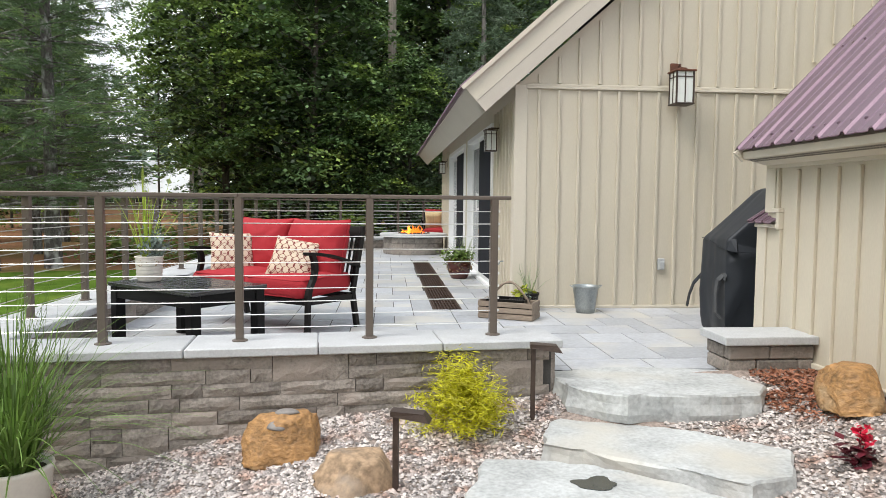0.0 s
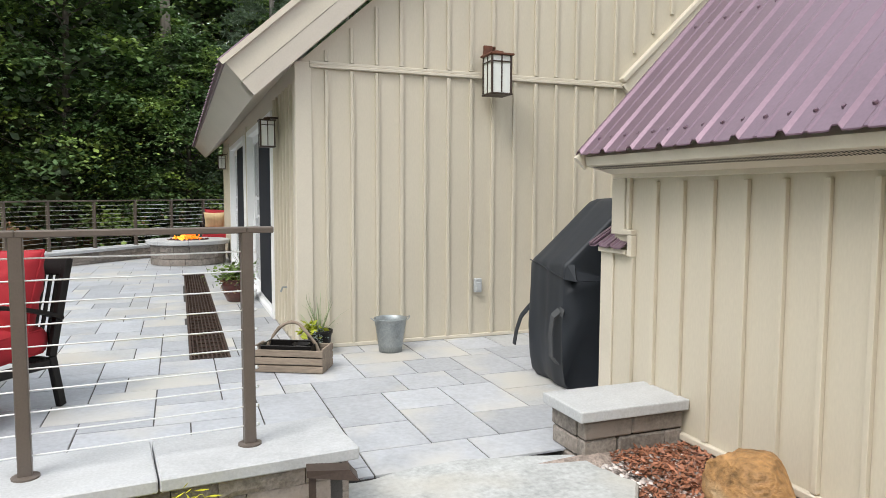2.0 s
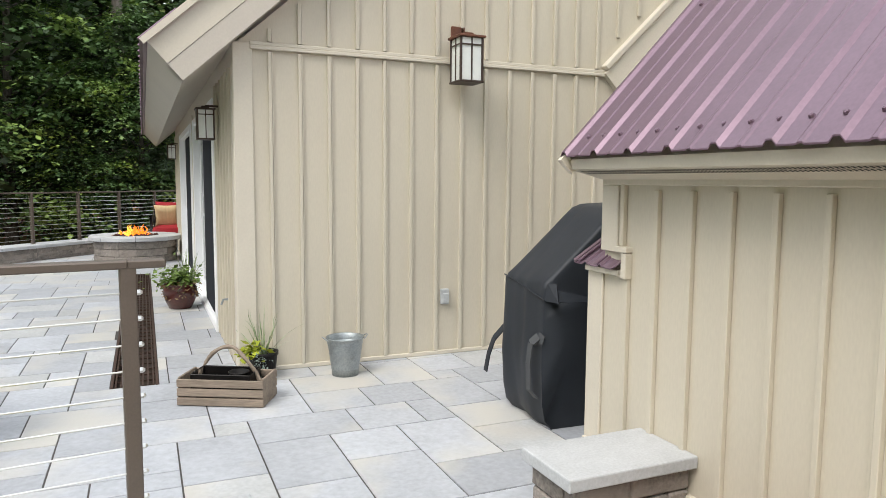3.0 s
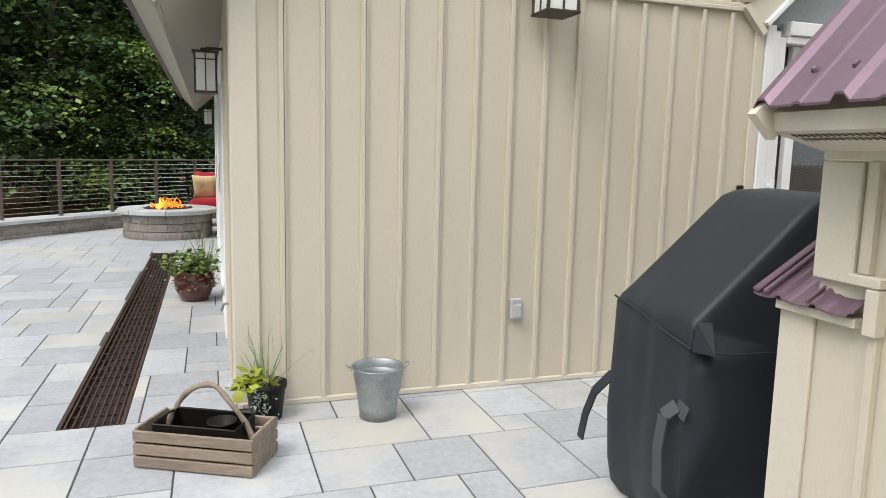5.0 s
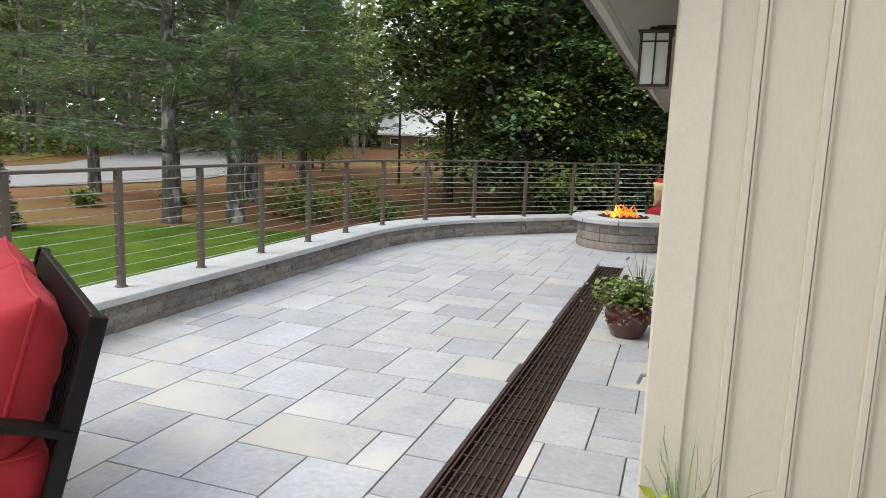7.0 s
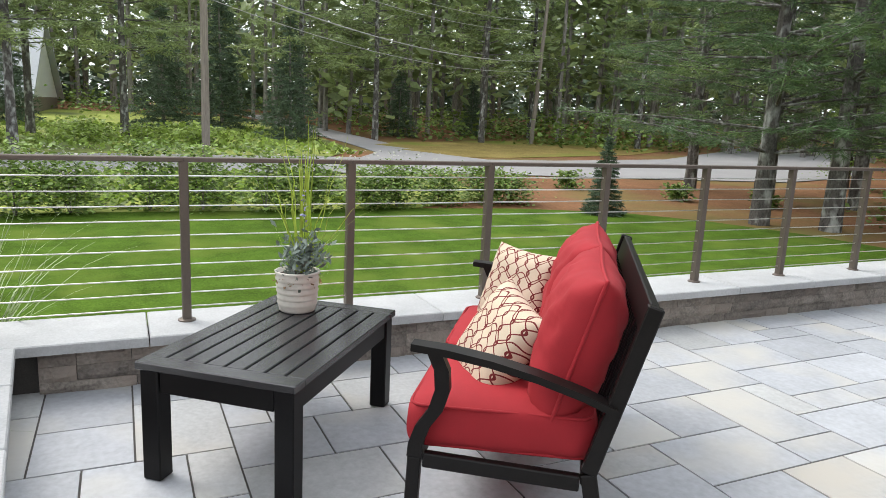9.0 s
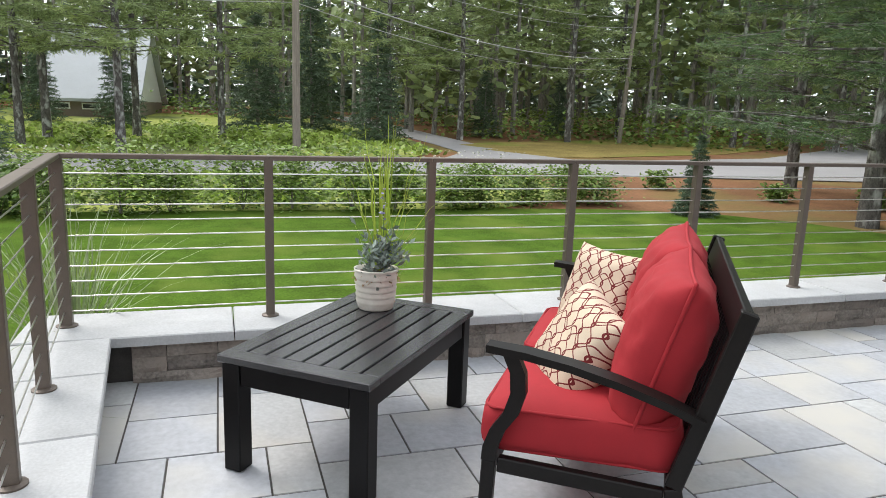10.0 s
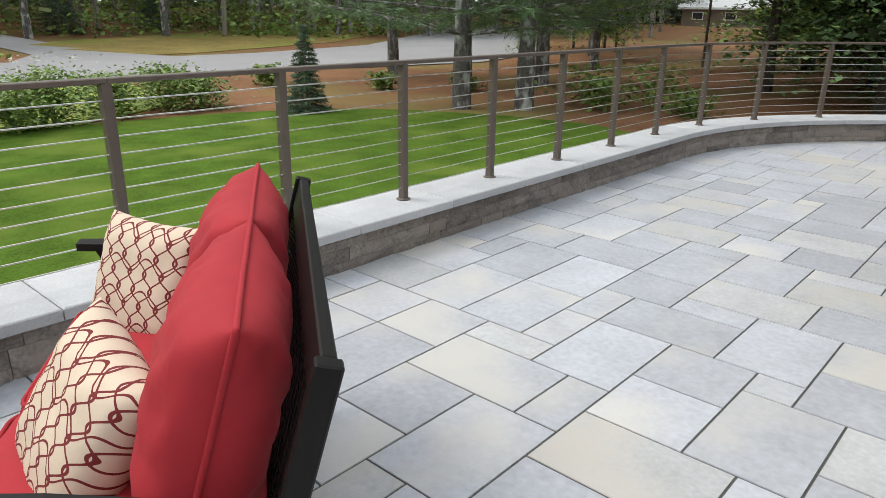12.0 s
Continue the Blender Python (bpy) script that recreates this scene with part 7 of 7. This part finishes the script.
for a, b in zip(joints, joints[1:]):
    bm = strip([(FRONT_A + FDIR * (a + 0.003), fh), (FRONT_A + FDIR * (b - 0.003), fh)], -0.21, 0.215, CAP_Z0, CAP_Z1)
    bmesh.ops.bevel(bm, geom=bm.edges[:], offset=0.006, segments=1, affect="EDGES")
    part("cap_stone", bm, CAP, front_wall)


# pavers: a random ashlar of five sizes
def inside_terrace(x, y):
    if x > -0.02 and y > 0.0:
        return x > 3.1 and y < 0.01
    if x > SX and y < SY + 0.11:
        return False
    if y < -2.60 + 0.0928 * min(0.0, x + 0.27) * (x < -0.27):
        return False
    if x < -3.50:
        return False
    if y > ARC_Y:
        c = Vector((WX + ARC_R, ARC_Y))
        v = Vector((x, y)) - c
        if v.length > ARC_R - 0.16 and math.atan2(v.y, -v.x) < ARC_T:
            return False
        e, _h = wall_line(ARC_Y + 3.0 + ARC_R * ARC_T)
        nrm = Vector((math.sin(math.pi / 2 - ARC_T), -math.cos(math.pi / 2 - ARC_T)))
        if (Vector((x, y)) - Vector((e.x, e.y))).dot(nrm) < 0.15 and math.atan2(v.y, -v.x) >= ARC_T:
            return False
    return True


U = 0.186
X0, Y0 = -3.624, -3.049
nxu, nyu = int(8.0 / U), int(14.5 / U)


def cut_rect(x0, y0, x1, y1):
    """Rectangles left of a paver where the drain runs through it."""
    dx0, dx1, dy0, dy1 = DRAIN
    if x1 <= dx0 or x0 >= dx1 or y1 <= dy0 or y0 >= dy1:
        return [(x0, y0, x1, y1)]
    out = []
    if x0 < dx0 - 0.03:
        out.append((x0, y0, dx0, y1))
    if x1 > dx1 + 0.03:
        out.append((dx1, y0, x1, y1))
    mx0, mx1 = max(x0, dx0), min(x1, dx1)
    if y0 < dy0 - 0.03:
        out.append((mx0, y0, mx1, dy0))
    if y1 > dy1 + 0.03:
        out.append((mx0, dy1, mx1, y1))
    return out


paver_mesh = {}


def paver(x0, y0, x1, y1, buff):
    w, d = round(x1 - x0, 3), round(y1 - y0, 3)
    key = (w, d, buff)
    if key not in paver_mesh:
        g_ = 0.0034
        bm = bmesh.new()
        lo = [bm.verts.new(c) for c in ((g_, g_, -0.011), (w - g_, g_, -0.011), (w - g_, d - g_, -0.011), (g_, d - g_, -0.011))]
        e = g_ + 0.0015
        mid = [bm.verts.new((v.co.x, v.co.y, -0.005)) for v in lo]
        hi = [bm.verts.new(c) for c in ((e, e, 0.0), (w - e, e, 0.0), (w - e, d - e, 0.0), (e, d - e, 0.0))]
        for a, b in ((lo, mid), (mid, hi)):
            for i in range(4):
                bm.faces.new((a[i], a[(i + 1) % 4], b[(i + 1) % 4], b[i]))
        bm.faces.new(hi)
        paver_mesh[key] = mesh_of("paver", bm, PAVER_B if buff else PAVER)
    return paver_mesh[key]


rp = random.Random(77)
sizes = [(3, 2), (2, 3), (2, 2), (1, 2), (2, 1), (1, 1)]
weights = [10, 8, 9, 1.2, 1.2, 0.1]
owner = np.full((nxu, nyu), -1)
tiles = {}


def lay(cells):
    """Fill free cells of the lattice with stones in random sizes."""
    for i, j in cells:
        if owner[i, j] >= 0:
            continue
        opts = [(s_, w_) for s_, w_ in zip(sizes, weights) if i + s_[0] <= nxu and j + s_[1] <= nyu and (owner[i:i + s_[0], j:j + s_[1]] < 0).all()]
        big = [o_ for o_ in opts if o_[1] >= 5] or opts
        (a, b), _ = rp.choices(big, [o_[1] for o_ in big])[0]
        k = max(tiles, default=-1) + 1
        tiles[k] = (i, j, a, b)
        owner[i:i + a, j:j + b] = k


def runs(lines):
    """How badly straight joints run on, one joint line a row."""
    e = np.zeros((lines.shape[0], lines.shape[1] + 2), int)
    e[:, 1:-1] = lines
    d = np.diff(e.ravel())
    n = np.nonzero(d == -1)[0] - np.nonzero(d == 1)[0]
    return float((np.maximum(0, n - 3) ** 2).sum())


def cost(i0, i1, j0, j1):
    g_ = owner[max(0, i0 - 10):i1 + 10, max(0, j0 - 10):j1 + 10]
    small = sum(13.0 for k in set(owner[i0:i1, j0:j1].ravel()) if tiles[k][2] * tiles[k][3] <= 2)
    small += sum(40.0 for k in set(owner[i0:i1, j0:j1].ravel()) if tiles[k][2] * tiles[k][3] == 1)
    return runs(g_[1:] != g_[:-1]) + runs((g_[:, 1:] != g_[:, :-1]).T) + small


lay([(i, j) for j in range(nyu) for i in range(nxu)])
for trial in range(4500):
    i0, j0 = rp.randrange(0, nxu - 5), rp.randrange(0, 48)
    i1, j1 = i0 + rp.randrange(4, 8), j0 + rp.randrange(4, 8)
    hit = sorted(set(owner[i0:i1, j0:j1].ravel()))
    held = {k: tiles[k] for k in hit}
    bx0, bx1 = min(t_[0] for t_ in held.values()), max(t_[0] + t_[2] for t_ in held.values())
    by0, by1 = min(t_[1] for t_ in held.values()), max(t_[1] + t_[3] for t_ in held.values())
    before = cost(bx0, bx1, by0, by1)
    was = owner[bx0:bx1, by0:by1].copy()
    kept = dict(tiles)
    for k, (i, j, a, b) in held.items():
        owner[i:i + a, j:j + b] = -1
        del tiles[k]
    cells = [(i, j) for i in range(bx0, bx1) for j in range(by0, by1)]
    if rp.random() < 0.5:
        cells.sort(key=lambda c: c[1])
    lay(cells)
    if cost(bx0, bx1, by0, by1) > before:
        owner[bx0:bx1, by0:by1] = was
        tiles = kept
laid = [(X0 + i * U, Y0 + j * U, X0 + (i + a) * U, Y0 + (j + b) * U) for i, j, a, b in tiles.values()]
far_pavers = []
for x0, y0, x1, y1 in laid:
    buff = rp.random() < 0.19
    for a0, b0, a1, b1 in cut_rect(x0, y0, x1, y1):
        # trim to the terrace's straight edges
        front = -2.60 + (0.0928 * (a0 + a1 + 0.54) / 2 if (a0 + a1) / 2 < -0.27 else 0)
        if b1 < front - 0.02 or b0 > 12.5:
            continue
        b0 = max(b0, front)
        if a0 > -0.03 and b0 < -0.02 and b1 > 0.0:
            b1 = 0.0
        cxm, cym = (a0 + a1) / 2, (b0 + b1) / 2
        if cym > 0.0 and a1 > 0.0 and a0 < 3.1:
            a1 = min(a1, 0.0)
        if cxm < SX and cym < SY + 0.11 and a1 > SX:
            a1 = SX
        if a1 - a0 < 0.03 or b1 - b0 < 0.03:
            continue
        if cxm > 0 and b0 < 0 < b1:
            b1 = 0.0
        if a0 >= 0.0 and b0 >= -0.001:
            continue
        cxm, cym = (a0 + a1) / 2, (b0 + b1) / 2
        if not (inside_terrace(cxm, cym) or inside_terrace(a1 - 0.05, b0 + 0.05)):
            continue
        if cxm > SX and cym < SY + 0.11:
            continue
        if a0 < -3.56:
            a0 = -3.56
        if cym > 4.6:
            far_pavers.append((a0, b0, a1, b1, buff))
            continue
        ob = new("paver", paver(a0, b0, a1, b1, buff))
        ob.parent = terrace_floor
        ob.location = (a0, b0, 0.0 - rp.uniform(0, 0.0015))

# the far end of the paving, joined
for tone, material in ((False, PAVER), (True, PAVER_B)):
    bm = bmesh.new()
    for a0, b0, a1, b1, buff in far_pavers:
        if buff == tone:
            box(bm, a0 + 0.003, a1 - 0.003, b0 + 0.003, b1 - 0.003, -0.011, -rp.uniform(0, 0.0015))
    tagged(part("far_pavers", bm, material, terrace_floor, "far end of the stone paving"), kind="stuff")
